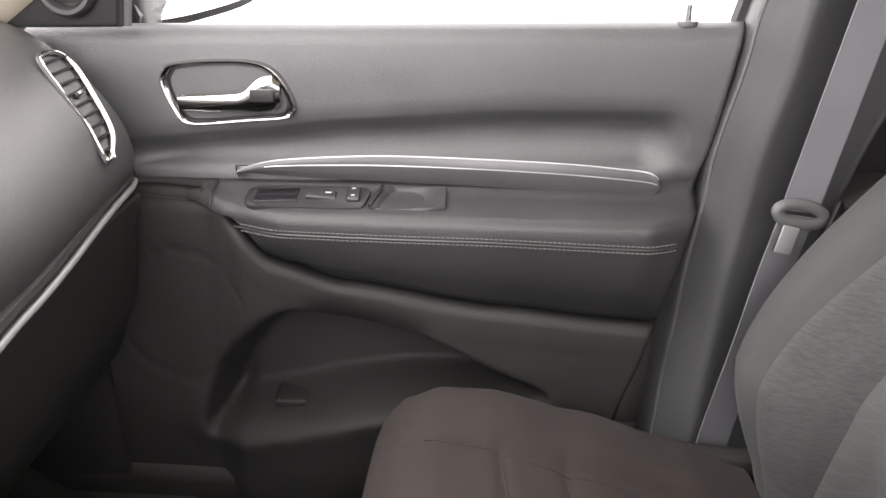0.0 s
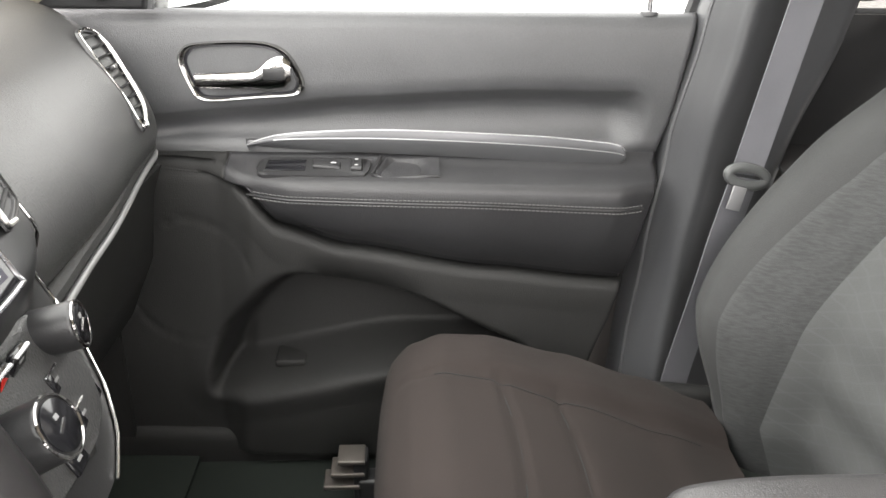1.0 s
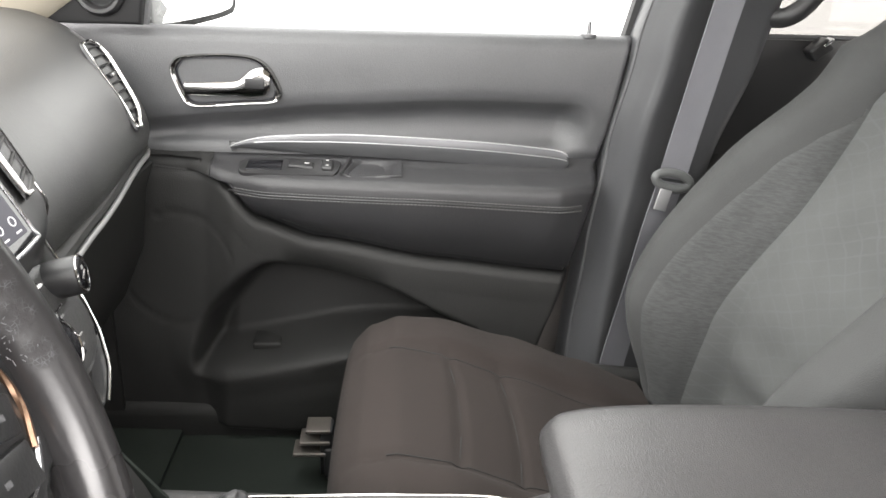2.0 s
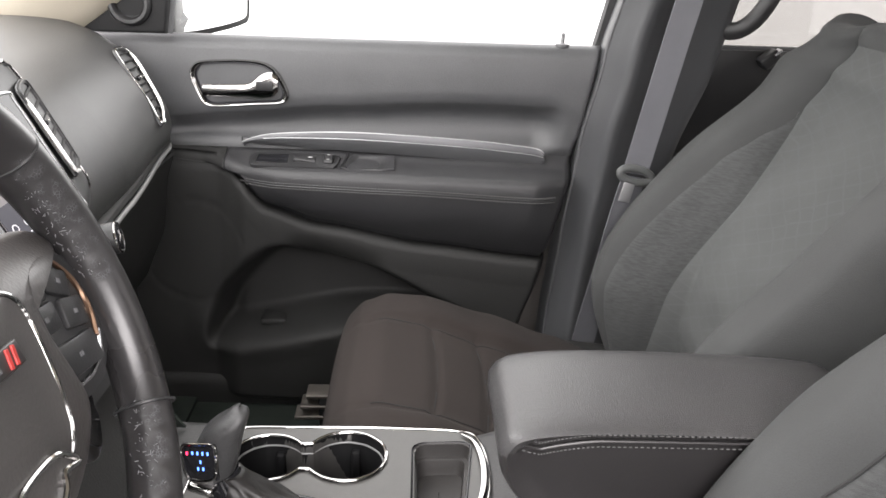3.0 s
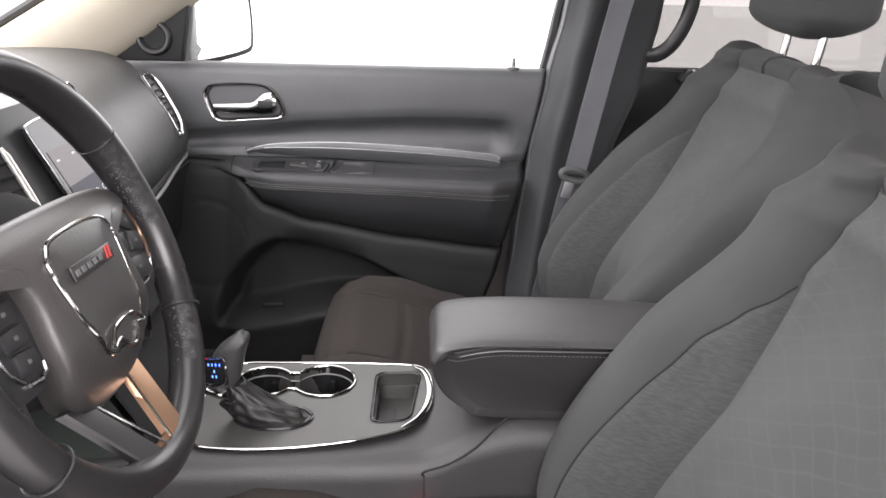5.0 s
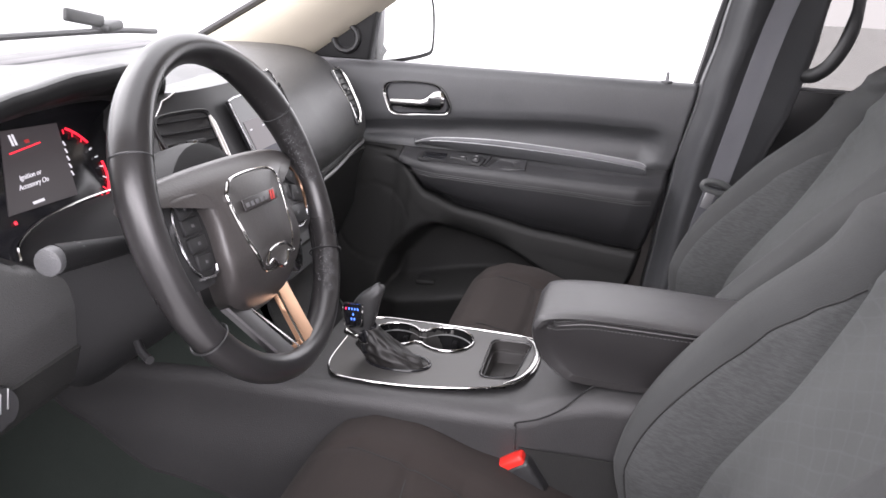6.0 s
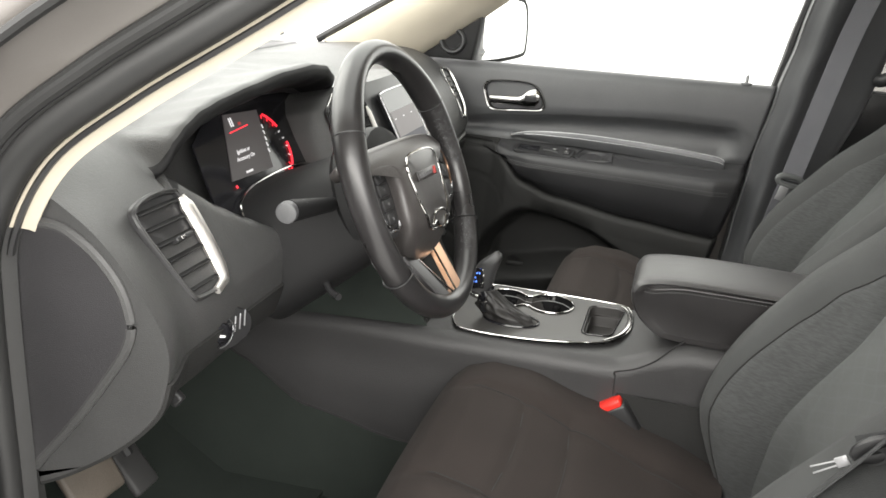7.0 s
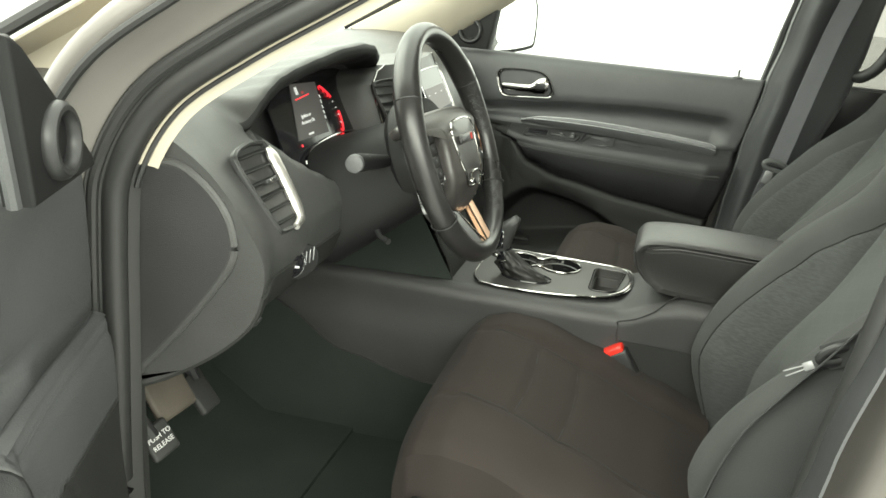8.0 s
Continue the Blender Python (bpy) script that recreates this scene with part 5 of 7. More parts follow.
def build_wheel():
    wheel = thing("steering_wheel", "worn black leather steering wheel with chrome trim", "steering wheel", at=HUB)
    up = WH.to_3x3() @ Vector((0, 0, 1))
    n = 144
    P = []
    for k in range(n):
        a = k / n * 2 * math.pi
        rows = []
        # thicker grips at ten and two
        g = 0.0025 * (math.exp(-((math.degrees(a) - 35) / 22) ** 2) + math.exp(-((math.degrees(a) - 145) / 22) ** 2))
        for j in range(20):
            b = j / 20 * 2 * math.pi
            r = 0.0158 + g
            rad = 0.1750 + r * math.cos(b)
            rows.append(WH @ Vector((rad * math.cos(a), rad * math.sin(a), r * 1.12 * math.sin(b))))
        P.append(rows)
    bm = skin(P + P[:1], True)
    bmesh.ops.remove_doubles(bm, verts=bm.verts, dist=1e-6)
    rim = part("rim", bm, RIM, wheel, "worn black leather rim")
    for deg in (28, 150, -35, 210):
        a = radians(deg)
        seam = [WH @ Vector(((0.1750 + 0.0178 * math.cos(b)) * math.cos(a), (0.1750 + 0.0178 * math.cos(b)) * math.sin(a), 0.0198 * math.sin(b))) for b in np.linspace(0, 2 * math.pi, 24, endpoint=False)]
        part("rim_seam", tube(seam, 0.0012, 5, True), BLACK, rim)
    # scuffed, frayed leather on the inside of the grip at two o'clock and below
    rnd = random.Random(5)
    for nm, lo, hi, cnt in (("scuff", -2, 46, 130), ("scuff", -58, -34, 50)):
        bm = bmesh.new()
        for k in range(cnt):
            a = radians(rnd.uniform(lo, hi))
            b = radians(rnd.gauss(168, 13))
            q = WH @ Vector(((0.1750 + 0.0172 * math.cos(b)) * math.cos(a), (0.1750 + 0.0172 * math.cos(b)) * math.sin(a), 0.0190 * math.sin(b)))
            t = WH.to_3x3() @ Vector((rnd.gauss(0, 1), rnd.gauss(0, 1), rnd.gauss(0, 0.6))).normalized()
            ln = rnd.uniform(0.0005, 0.0018)
            tube([q - t * ln, q + t * ln], 0.00028, 4, bm=bm)
        tagged(part(nm, bm, FRAY, rim, "pale frayed scuffs in the leather"), kind="stuff")
    W2 = WH @ Matrix.Rotation(radians(-4), 4, "Z")   # the wheel stands turned a little to the right
    # airbag cover: a domed pad whose shoulders run out to the rim above the switch pods
    out = spline([(-0.158, 0.034, 0), (-0.160, 0.046, 0), (-0.130, 0.053, 0), (-0.07, 0.057, 0), (0.0, 0.058, 0), (0.07, 0.057, 0), (0.130, 0.053, 0), (0.160, 0.046, 0), (0.158, 0.034, 0),
                  (0.118, 0.036, 0), (0.092, 0.030, 0), (0.080, 0.0, 0), (0.084, -0.046, 0), (0.072, -0.080, 0), (0.045, -0.104, 0), (0.0, -0.110, 0),
                  (-0.045, -0.104, 0), (-0.072, -0.080, 0), (-0.084, -0.046, 0), (-0.080, 0.0, 0), (-0.092, 0.030, 0), (-0.118, 0.036, 0)], 132, True)

    def bulge(x, y):
        """Height of the cover over the wheel's plane."""
        return 0.019 - 0.9 * x * x - 1.6 * max(0.0, y - 0.028) ** 1.25 - 2.2 * max(0.0, -0.045 - y) ** 1.5
    pad = []
    for f, drop in ((0.90, 0.040), (0.985, 0.018), (1.0, 0.010), (0.99, 0.0045), (0.965, 0.0012), (0.92, 0.0), (0.80, 0.0), (0.65, 0.0), (0.5, 0.0), (0.35, 0.0), (0.18, 0.0), (0.01, 0.0)):
        pad.append([W2 @ Vector((p.x * f, -0.010 + (p.y + 0.010) * f, bulge(p.x * f, -0.010 + (p.y + 0.010) * f) - drop)) for p in out])
    cover = part("airbag_cover", skin([r + r[:1] for r in pad]), PAD, wheel, "smooth dark airbag cover", 50)
    sh = spline([(-0.055, 0.016, 0), (-0.050, 0.030, 0), (-0.036, 0.036, 0), (0.0, 0.038, 0), (0.036, 0.036, 0), (0.050, 0.030, 0), (0.055, 0.016, 0), (0.049, -0.020, 0), (0.037, -0.048, 0), (0.026, -0.060, 0), (0.0, -0.064, 0), (-0.026, -0.060, 0), (-0.037, -0.048, 0), (-0.049, -0.020, 0)], 84, True)
    sh = [Vector((p.x * 1.05 + 0.001, p.y * 1.05 - 0.004, 0)) for p in sh]
    face = [[W2 @ Vector((p.x * f, -0.013 + (p.y + 0.013) * f, bulge(p.x * f, -0.013 + (p.y + 0.013) * f) + h)) for p in sh] for f, h in ((1.0, 0.0), (0.97, 0.0022), (0.92, 0.0016), (0.6, 0.0012), (0.3, 0.0012), (0.01, 0.0012))]
    part("shield_plate", skin([r + r[:1] for r in face]), SHIELD, cover, "", 50)
    part("shield_ring", tube([W2 @ Vector((p.x, p.y, bulge(p.x, p.y) + 0.0012)) for p in sh], 0.0021, 10, True), CHROME, cover, "chrome shield outline")
    cres = [(p.x, p.y) for p in spline([(-0.032, -0.062, 0), (-0.022, -0.052, 0), (-0.010, -0.049, 0), (0.010, -0.049, 0), (0.022, -0.052, 0), (0.032, -0.062, 0), (0.018, -0.060, 0), (0.012, -0.067, 0), (0.0, -0.072, 0), (-0.012, -0.067, 0), (-0.018, -0.060, 0)], 44, True)]
    lipped = part("chrome_lip", tube([W2 @ Vector((x, y, 0.0205)) for x, y in cres], 0.0019, 8, True), CHROME, cover, "chrome outline of the lower lip")
    part("lip_face", plate(cres[::-1], W2 @ Matrix.Translation((0, 0, 0.0172)), 0.0030, 0.001), SHIELD, lipped)
    badge = part("badge", moved(box(0, 0, 0, 0.074, 0.013, 0.002, 0.001), W2 @ Matrix.Translation((-0.003, 0.004, 0.0215))), PADDARK, cover, "small dark badge with red stripes")
    for k in range(5):
        part("badge_bar", moved(box(0, 0, 0, 0.0068, 0.0050, 0.0008, 0.0003, 1), W2 @ Matrix.Translation((-0.033 + 0.0105 * k, 0.0035, 0.0228))), MARKGREY, badge)
    for k in range(2):
        part("badge_stripe", moved(box(0, 0, 0, 0.0030, 0.0105, 0.0012, 0.0004, 1), W2 @ Matrix.Translation((0.0215 + 0.0056 * k, 0.004, 0.0228)) @ pose(0, 0, 0, 0, 0, -14)), BADGERED, badge)
    # control pods on the side spokes
    for s in (1, -1):
        o = spline([(s * 0.083, 0.036, 0), (s * 0.112, 0.041, 0), (s * 0.148, 0.034, 0), (s * 0.160, 0.008, 0), (s * 0.160, -0.022, 0), (s * 0.146, -0.050, 0), (s * 0.108, -0.056, 0), (s * 0.084, -0.048, 0), (s * 0.078, 0.0, 0)], 56, True)
        pts = [(p.x, p.y) for p in o]
        if s > 0:
            pts = pts[::-1]
        pod = part("switch_pod", plate(pts, W2 @ Matrix.Translation((0, 0, -0.026)), 0.022, 0.004, 3), BLACK, wheel, "black switch pod with buttons")
        if s > 0:
            arc = spline([(0.080, 0.026, 0), (0.104, 0.034, 0), (0.132, 0.030, 0), (0.150, 0.010, 0), (0.153, -0.012, 0), (0.146, -0.030, 0)], 40)
            part("pod_trim", tube([W2 @ Vector((p.x, p.y, -0.003)) for p in arc], 0.0019, 6), PODTRIM, pod, "satin trim arc with a warm reflection in its colour")
            keys = [(0.101, 0.019, 0.030, 0.017, -10), (0.131, 0.014, 0.024, 0.018, -30), (0.101, -0.001, 0.030, 0.018, -4), (0.133, -0.008, 0.024, 0.020, -14), (0.116, -0.031, 0.050, 0.022, -6)]
            part("pod_edge", tube([W2 @ Vector((x, y, -0.003)) for x, y in ((0.094, -0.046), (0.120, -0.047), (0.140, -0.041), (0.150, -0.028))], 0.0017, 6), SATIN, pod)
        else:
            arc = spline([(-0.094, 0.034, 0), (-0.116, 0.030, 0), (-0.128, 0.014, 0), (-0.130, -0.010, 0), (-0.126, -0.032, 0), (-0.116, -0.044, 0)], 40)
            part("pod_trim", tube([W2 @ Vector((p.x, p.y, -0.003)) for p in arc], 0.0016, 6), SATIN, pod, "satin silver trim arc")
            part("pod_edge", tube([W2 @ Vector((x, y, -0.002)) for x, y in ((-0.114, -0.047), (-0.098, -0.049), (-0.089, -0.046), (-0.088, -0.039))], 0.0018, 6), SATIN, pod)
            keys = [(-0.106, 0.021, 0.026, 0.016, 12), (-0.104, 0.004, 0.030, 0.016, 0), (-0.104, -0.014, 0.030, 0.015, 0), (-0.103, -0.033, 0.026, 0.017, -6)]
        for bx, by, kw, kh, turn in keys:
            K = W2 @ Matrix.Translation((bx, by, -0.0035)) @ pose(0, 0, 0, 0, 0, turn)
            part("button", moved(box(0, 0, 0, kw, kh, 0.006, 0.0022, 2), K), BLACK, pod)
            part("button_mark", moved(box(0, 0, 0, 0.0042, 0.0030, 0.0006, 0, 1), K @ Matrix.Translation((0, 0, 0.0032))), MARKGREY, pod)
        # gear paddle behind the spoke
        pd = spline([(s * 0.100, -0.030, 0), (s * 0.135, -0.040, 0), (s * 0.140, -0.075, 0), (s * 0.118, -0.100, 0), (s * 0.100, -0.085, 0)], 30, True)
        pp = [(p.x, p.y) for p in pd]
        part("paddle", plate(pp[::-1] if s > 0 else pp, W2 @ Matrix.Translation((0, 0, -0.030)), 0.006, 0.002), SATIN, wheel, "satin paddle behind the wheel")
    # lower spoke: two prongs joined in a rounded foot
    for s in (1, -1):
        prong = []
        for q in np.linspace(0, 1, 18):
            x = s * (0.052 - 0.029 * q) - 0.006
            y = -0.090 - 0.082 * q
            z = -0.022 + 0.030 * q
            w = 0.0155 + 0.001 * q
            prong.append([W2 @ Vector((x + u * w, y + 0.002 * abs(u), z + h)) for u, h in ((-1, -0.004), (-0.94, 0.002), (-0.80, 0.0042), (0, 0.0055), (0.80, 0.0042), (0.94, 0.002), (1, -0.004), (0, -0.01))])
        part("spoke", skin(prong, True, True), WARMSATIN if s > 0 else SPOKE, wheel, "satin silver lower spoke with a warm reflection in its colour" if s > 0 else "dark satin lower spoke")
    for s in (1, -1):
        part("spoke_edge", tube([W2 @ Vector((s * (0.0365 - 0.030 * q) - 0.006, -0.090 - 0.070 * q, -0.018 + 0.028 * q)) for q in np.linspace(0, 1, 12)], 0.0014, 6), CHROME, wheel)
    foot = []
    for q in np.linspace(0, 1, 9):
        foot.append([W2 @ Vector((-0.006 + u * (0.038 - 0.010 * q), -0.152 - 0.024 * q - 0.004 * (1 - u * u), 0.006 + 0.010 * q - 0.003 * u * u)) for u in np.linspace(-1, 1, 16)])
    part("spoke_foot", thicken(skin(foot), 0.005), WARMSATIN, wheel)
    # column, shroud, stalk
    col = thing("steering_column", "black steering column shroud with stalk and tilt lever", "steering column", at=HUB - Vector((0.15, 0, 0.08)))
    sh = []
    for q in np.linspace(0, 1, 12):
        z = -0.040 - 0.20 * q
        hw, hh = 0.078 + 0.03 * q, 0.070 + 0.030 * q
        sh.append([WH @ Vector((hw * math.copysign(abs(math.cos(a)) ** 0.7, math.cos(a)), -0.010 - 0.03 * q + hh * math.copysign(abs(math.sin(a)) ** 0.7, math.sin(a)), z)) for a in np.linspace(0, 2 * math.pi, 32, endpoint=False)])
    part("shroud", skin(sh, True, True), DARK, col)
    CL = axes((-0.434, -0.31, 1.060), (0.0, 1, 0), (0.86, 0, 0.51))
    arc = [CL @ Vector((p.x, p.y, 0.010)) for p in spline([(-0.176, -0.070, 0), (-0.166, -0.054, 0), (-0.130, -0.042, 0), (-0.08, -0.037, 0), (-0.03, -0.036, 0), (0.03, -0.040, 0), (0.07, -0.056, 0)], 40)]
    part("chrome_arc", tube(arc, 0.0018, 6), CHROME, col, "thin chrome arc over the column")
    hub = [[WH @ Vector((r * math.cos(a), r * math.sin(a) - 0.005, z)) for a in np.linspace(0, 2 * math.pi, 32, endpoint=False)] for r, z in ((0.070, -0.020), (0.086, -0.030), (0.090, -0.045), (0.090, -0.075), (0.082, -0.085))]
    part("hub_skirt", skin(hub, True, True), DARK, wheel)
    tip = Vector((-0.275, -0.578, 1.053))
    root = WH @ Vector((-0.06, 0.005, -0.085))
    part("stalk", tube([root, root.lerp(tip, 0.5), tip], lambda f: 0.008 + 0.006 * f, 12), DARK, col)
    part("stalk_cap", disc(axes(tip, (0.5, 0.1, 0.3), (0.35, -0.9, 0.15)), 0.0130, 0.012, 24, 0.003), PLASTIC, col)
    part("stalk_collar", tube([tip + (root - tip) * 0.12, tip + (root - tip) * 0.22], 0.0125, 14), BLACK, col)
    part("tilt_lever", tube([WH @ Vector((-0.06, -0.085, -0.15)), WH @ Vector((-0.080, -0.105, -0.135)), WH @ Vector((-0.092, -0.112, -0.120))], 0.005, 8), BLACK, col)
    return wheel


FRAY = material("frayed_leather", (0.13, 0.13, 0.135), 0.8)
PAD = material("airbag_plastic", (0.046, 0.042, 0.041), 0.36, bump=0.4, scale=420)
# the faint warm reflection on this trim is put into its base colour
PODTRIM = material("pod_trim_metal", (0.30, 0.19, 0.13), 0.35, 1.0)
PADDARK = material("badge_plastic", (0.03, 0.028, 0.028), 0.3)
# satin silver spoke metal; its copper tone is a warm reflection coloured in
WARMSATIN = material("warm_reflecting_satin", (0.55, 0.33, 0.21), 0.30, 1.0, vary=0.06)
SHIELD = material("shield_plastic", (0.046, 0.043, 0.042), 0.34, bump=0.3, scale=420)
SPOKE = material("dark_satin_metal", (0.09, 0.088, 0.09), 0.35, 0.8, vary=0.08)
BADGERED = material("badge_red", (0.42, 0.035, 0.03), 0.45)
MARKGREY = material("grey_print", (0.11, 0.11, 0.115), 0.6)
worn_patches(RIM, [(WH.to_3x3() @ Vector((r * math.cos(radians(a)), r * math.sin(radians(a)), 0.014)), s)
                   for a, r, s in ((-2, 0.160, 0.012), (5, 0.160, 0.014), (12, 0.160, 0.016), (19, 0.160, 0.016), (26, 0.161, 0.013), (-38, 0.160, 0.012), (-46, 0.160, 0.015), (-54, 0.160, 0.012))])
steering_wheel = build_wheel()


# ======================= centre console =======================
TRIM = [(p.x, p.y) for p in spline([(-0.196, -0.085, 0), (-0.185, -0.132, 0), (-0.160, -0.149, 0), (-0.067, -0.148, 0), (0.03, -0.126, 0), (0.085, -0.098, 0), (0.110, -0.055, 0), (0.116, 0.0, 0), (0.110, 0.048, 0), (0.088, 0.070, 0),
                                    (0.0, 0.075, 0), (-0.10, 0.074, 0), (-0.165, 0.070, 0), (-0.192, 0.04, 0)], 110, True)]
CUPS = ((-0.122, 0.016, 0.040), (-0.038, 0.020, 0.043))


def rounded(corners, r, n=7):
    """A closed outline with rounded corners."""
    out = []
    k = len(corners)
    for i in range(k):
        p, q, o = Vector(corners[i - 1]), Vector(corners[i]), Vector(corners[(i + 1) % k])
        a, b = q + (p - q).normalized() * r, q + (o - q).normalized() * r
        for j in range(n + 1):
            f = j / n
            c = a.lerp(q, f).lerp(q.lerp(b, f), f)
            out.append((c.x, c.y))
    return out


TRAY_EDGE = rounded([(0.034, -0.088), (0.086, -0.080), (0.100, 0.048), (0.034, 0.044)], 0.016)


def build_console():
    con = thing("center_console", "grey plastic centre console with chrome-rimmed top", "console", at=(0.1, MID, 0.38))
    # body: a loft from the footwell back between the seats
    rows = []
    CARPETS = 8
    line = [(-0.86, 0.70), (-0.66, 0.70), (-0.56, 0.633), (-0.44, 0.556), (-0.27, 0.516), (0.0, 0.50), (0.6, 0.50)]
    for x in np.linspace(-0.86, 0.62, 110):
        zt = along(x, [(-0.86, 0.735), (-0.62, 0.735), (-0.40, 0.735), (-0.2, 0.730), (0.10, 0.727), (0.17, 0.752), (0.22, 0.765), (0.62, 0.765)])
        w = along(x, [(-0.86, 0.17), (-0.62, 0.16), (-0.30, 0.135), (0.0, 0.122), (0.12, 0.115), (0.2, 0.105), (0.62, 0.105)])
        zl = min(along(x, line), zt - 0.035)
        wide = lambda z: w * along(z, [(0.36, 1.24), (0.50, 1.20), (0.60, 1.16), (zt - 0.055, 1.10)])
        sec = [(wide(0.36 + (zl - 0.36) * k / CARPETS) + 0.004, 0.36 + (zl - 0.36) * k / CARPETS) for k in range(CARPETS + 1)]
        sec += [(wide(zl + 0.002) - 0.001, zl + 0.001)]
        for k in range(1, 11):
            z = zl + (zt - 0.030 - zl) * k / 10
            sec.append((min(wide(z), w * 1.24), z))
        y1 = sec[-1][0]
        for a in np.linspace(0.2, math.pi / 2, 7):
            sec.append((y1 - 0.028 * (1 - math.cos(a)), zt - 0.030 + 0.030 * math.sin(a)))
        sec += [(y, zt) for y in np.linspace(sec[-1][0], 0.0, 22)[1:]]
        rows.append([Vector((x, -0.037 - y, z)) for y, z in sec] + [Vector((x, -0.037 + y, z)) for y, z in sec[-2::-1]])
    m = len(rows[0])
    low = lambda i, j: j < CARPETS or j >= m - 1 - CARPETS
    under = lambda i, j: min(rows[i][j].z, rows[i + 1][j + 1].z) > 0.70 and all(inside(rows[a][b].x, rows[a][b].y, TRIM) < -0.003 for a in (i, i + 1) for b in (j, j + 1))
    part("console_body", pick(rows, lambda i, j: not low(i, j) and not under(i, j)), LOWERGREY, con, angle=50)
    part("tunnel_carpet", pick(rows, low), CARPET, con, "black carpet along the console foot", 50)
    seam = spline([(0.104, -0.163, 0.705), (0.104, -0.163, 0.712), (0.135, -0.160, 0.722), (0.165, -0.158, 0.742), (0.190, -0.153, 0.768), (0.205, -0.148, 0.780)], 30)
    part("panel_gap", tube(seam, 0.0014, 5), DARK, con)
    part("panel_gap", tube([(0.104, -0.163, 0.708), (0.105, -0.166, 0.670)], 0.0014, 5), BLACK, con)
    rear = [[(x, -0.037 - 0.13, z) for z in np.linspace(0.40, 0.675, 4)] for x in (0.11, 0.40)]
    part("side_pocket", thicken(skin(rear), 0.003), LOWER, con)
    # top plate with cup wells and tray
    NXX, NYY = 210, 150
    G = []
    for i in range(NXX + 1):
        x = -0.20 + 0.32 * i / NXX
        row = []
        for j in range(NYY + 1):
            y = -0.153 + 0.232 * j / NYY
            z = 0.7345
            cup = min(math.hypot(x - cx, y - cy) - r for cx, cy, r in CUPS)
            neck = max(abs(x + 0.080) - 0.045, abs(y - 0.018) - 0.022)
            d = min(cup, neck)
            z -= 0.075 * step(0.001, -0.004, d)
            row.append((x, y, z))
        G.append(row)
    def keep(i, j):
        x, y = G[i][j][0], G[i][j][1]
        d = min(min(math.hypot(x - cx, y - cy) - r for cx, cy, r in CUPS), max(abs(x + 0.080) - 0.045, abs(y - 0.018) - 0.022))
        return inside(x, y, TRIM) < 0.0 and d > -0.005 and inside(x, y, TRAY_EDGE) > -0.002
    part("top_plate", pick(G, keep), CONSOLE, con, "satin grey top plate", 40)
    part("top_rim", tube([(x, y, 0.7352) for x, y in TRIM], 0.0015, 8, True, 0.8), CHROME, con, "thin chrome rim")
    rb = [(x, y, 0.737) for x, y in [(p.x, p.y) for p in spline([(0.074, -0.103, 0), (0.096, -0.075, 0), (0.1085, -0.035, 0), (0.111, 0.01, 0), (0.104, 0.046, 0), (0.09, 0.062, 0)], 30)]]
    part("rear_chrome", tube(rb, lambda f: 0.0015 + 0.0030 * math.sin(math.pi * f), 10, squash=0.5), CHROME, con, "wide chrome rear edge")
    # figure-of-eight ring around the cup wells
    ring = []
    for k in range(100):
        a = k / 100 * 2 * math.pi
        best = 0.0
        cx, cy = -0.080, 0.018
        for s in range(1, 110):
            r = s * 0.001
            x, y = cx + r * math.cos(a), cy + r * math.sin(a)
            if min(min(math.hypot(x - u, y - v) - q for u, v, q in CUPS), max(abs(x + 0.080) - 0.045, abs(y - 0.018) - 0.022)) <= 0.001:
                best = r
        ring.append((cx + best * math.cos(a), cy + best * math.sin(a), 0.7365))
    part("cup_ring", tube(ring, 0.0020, 8, True, 0.8), CHROME, con, "chrome cup holder ring")
    deep = lambda f, z: [(-0.080 + (x + 0.080) * f, 0.018 + (y - 0.018) * f, z) for x, y, _ in ring]
    liner = part("cup_liner", skin([r + r[:1] for r in (deep(1.0, 0.7355), deep(0.985, 0.724), deep(0.955, 0.722), deep(0.92, 0.668), deep(0.87, 0.662), deep(0.4, 0.662), deep(0.02, 0.662))]), CUPBLACK, con, "deep black double cup holder")
    part("liner_lip", tube(deep(0.968, 0.7235), 0.0011, 6, True), LIPSATIN, liner)
    for cx, cy, r in CUPS:
        part("cup_finger", box(cx + 0.008, cy + r * 0.80, 0.700, 0.010, 0.010, 0.036, 0.003), CUPBLACK, liner)
    mx, my = sum(p[0] for p in TRAY_EDGE) / len(TRAY_EDGE), sum(p[1] for p in TRAY_EDGE) / len(TRAY_EDGE)
    ring = lambda f, z: [(mx + (x - mx) * f, my + (y - my) * (1 - (1 - f) * 0.62), z) for x, y in TRAY_EDGE]
    steps = ((1.03, 0.7352), (1.0, 0.7362), (0.965, 0.7345), (0.945, 0.722), (0.93, 0.7195), (0.83, 0.7185), (0.805, 0.716), (0.78, 0.703), (0.75, 0.6995), (0.6, 0.6990), (0.3, 0.6990), (0.01, 0.6990))
    part("tray", skin([r + r[:1] for r in (ring(f, z) for f, z in steps)]), TRAYSKIN, con, "stepped dark rubber tray", 30)
    part("tray_lip", tube(ring(1.015, 0.7358), 0.0011, 8, True), GLOSS, con)
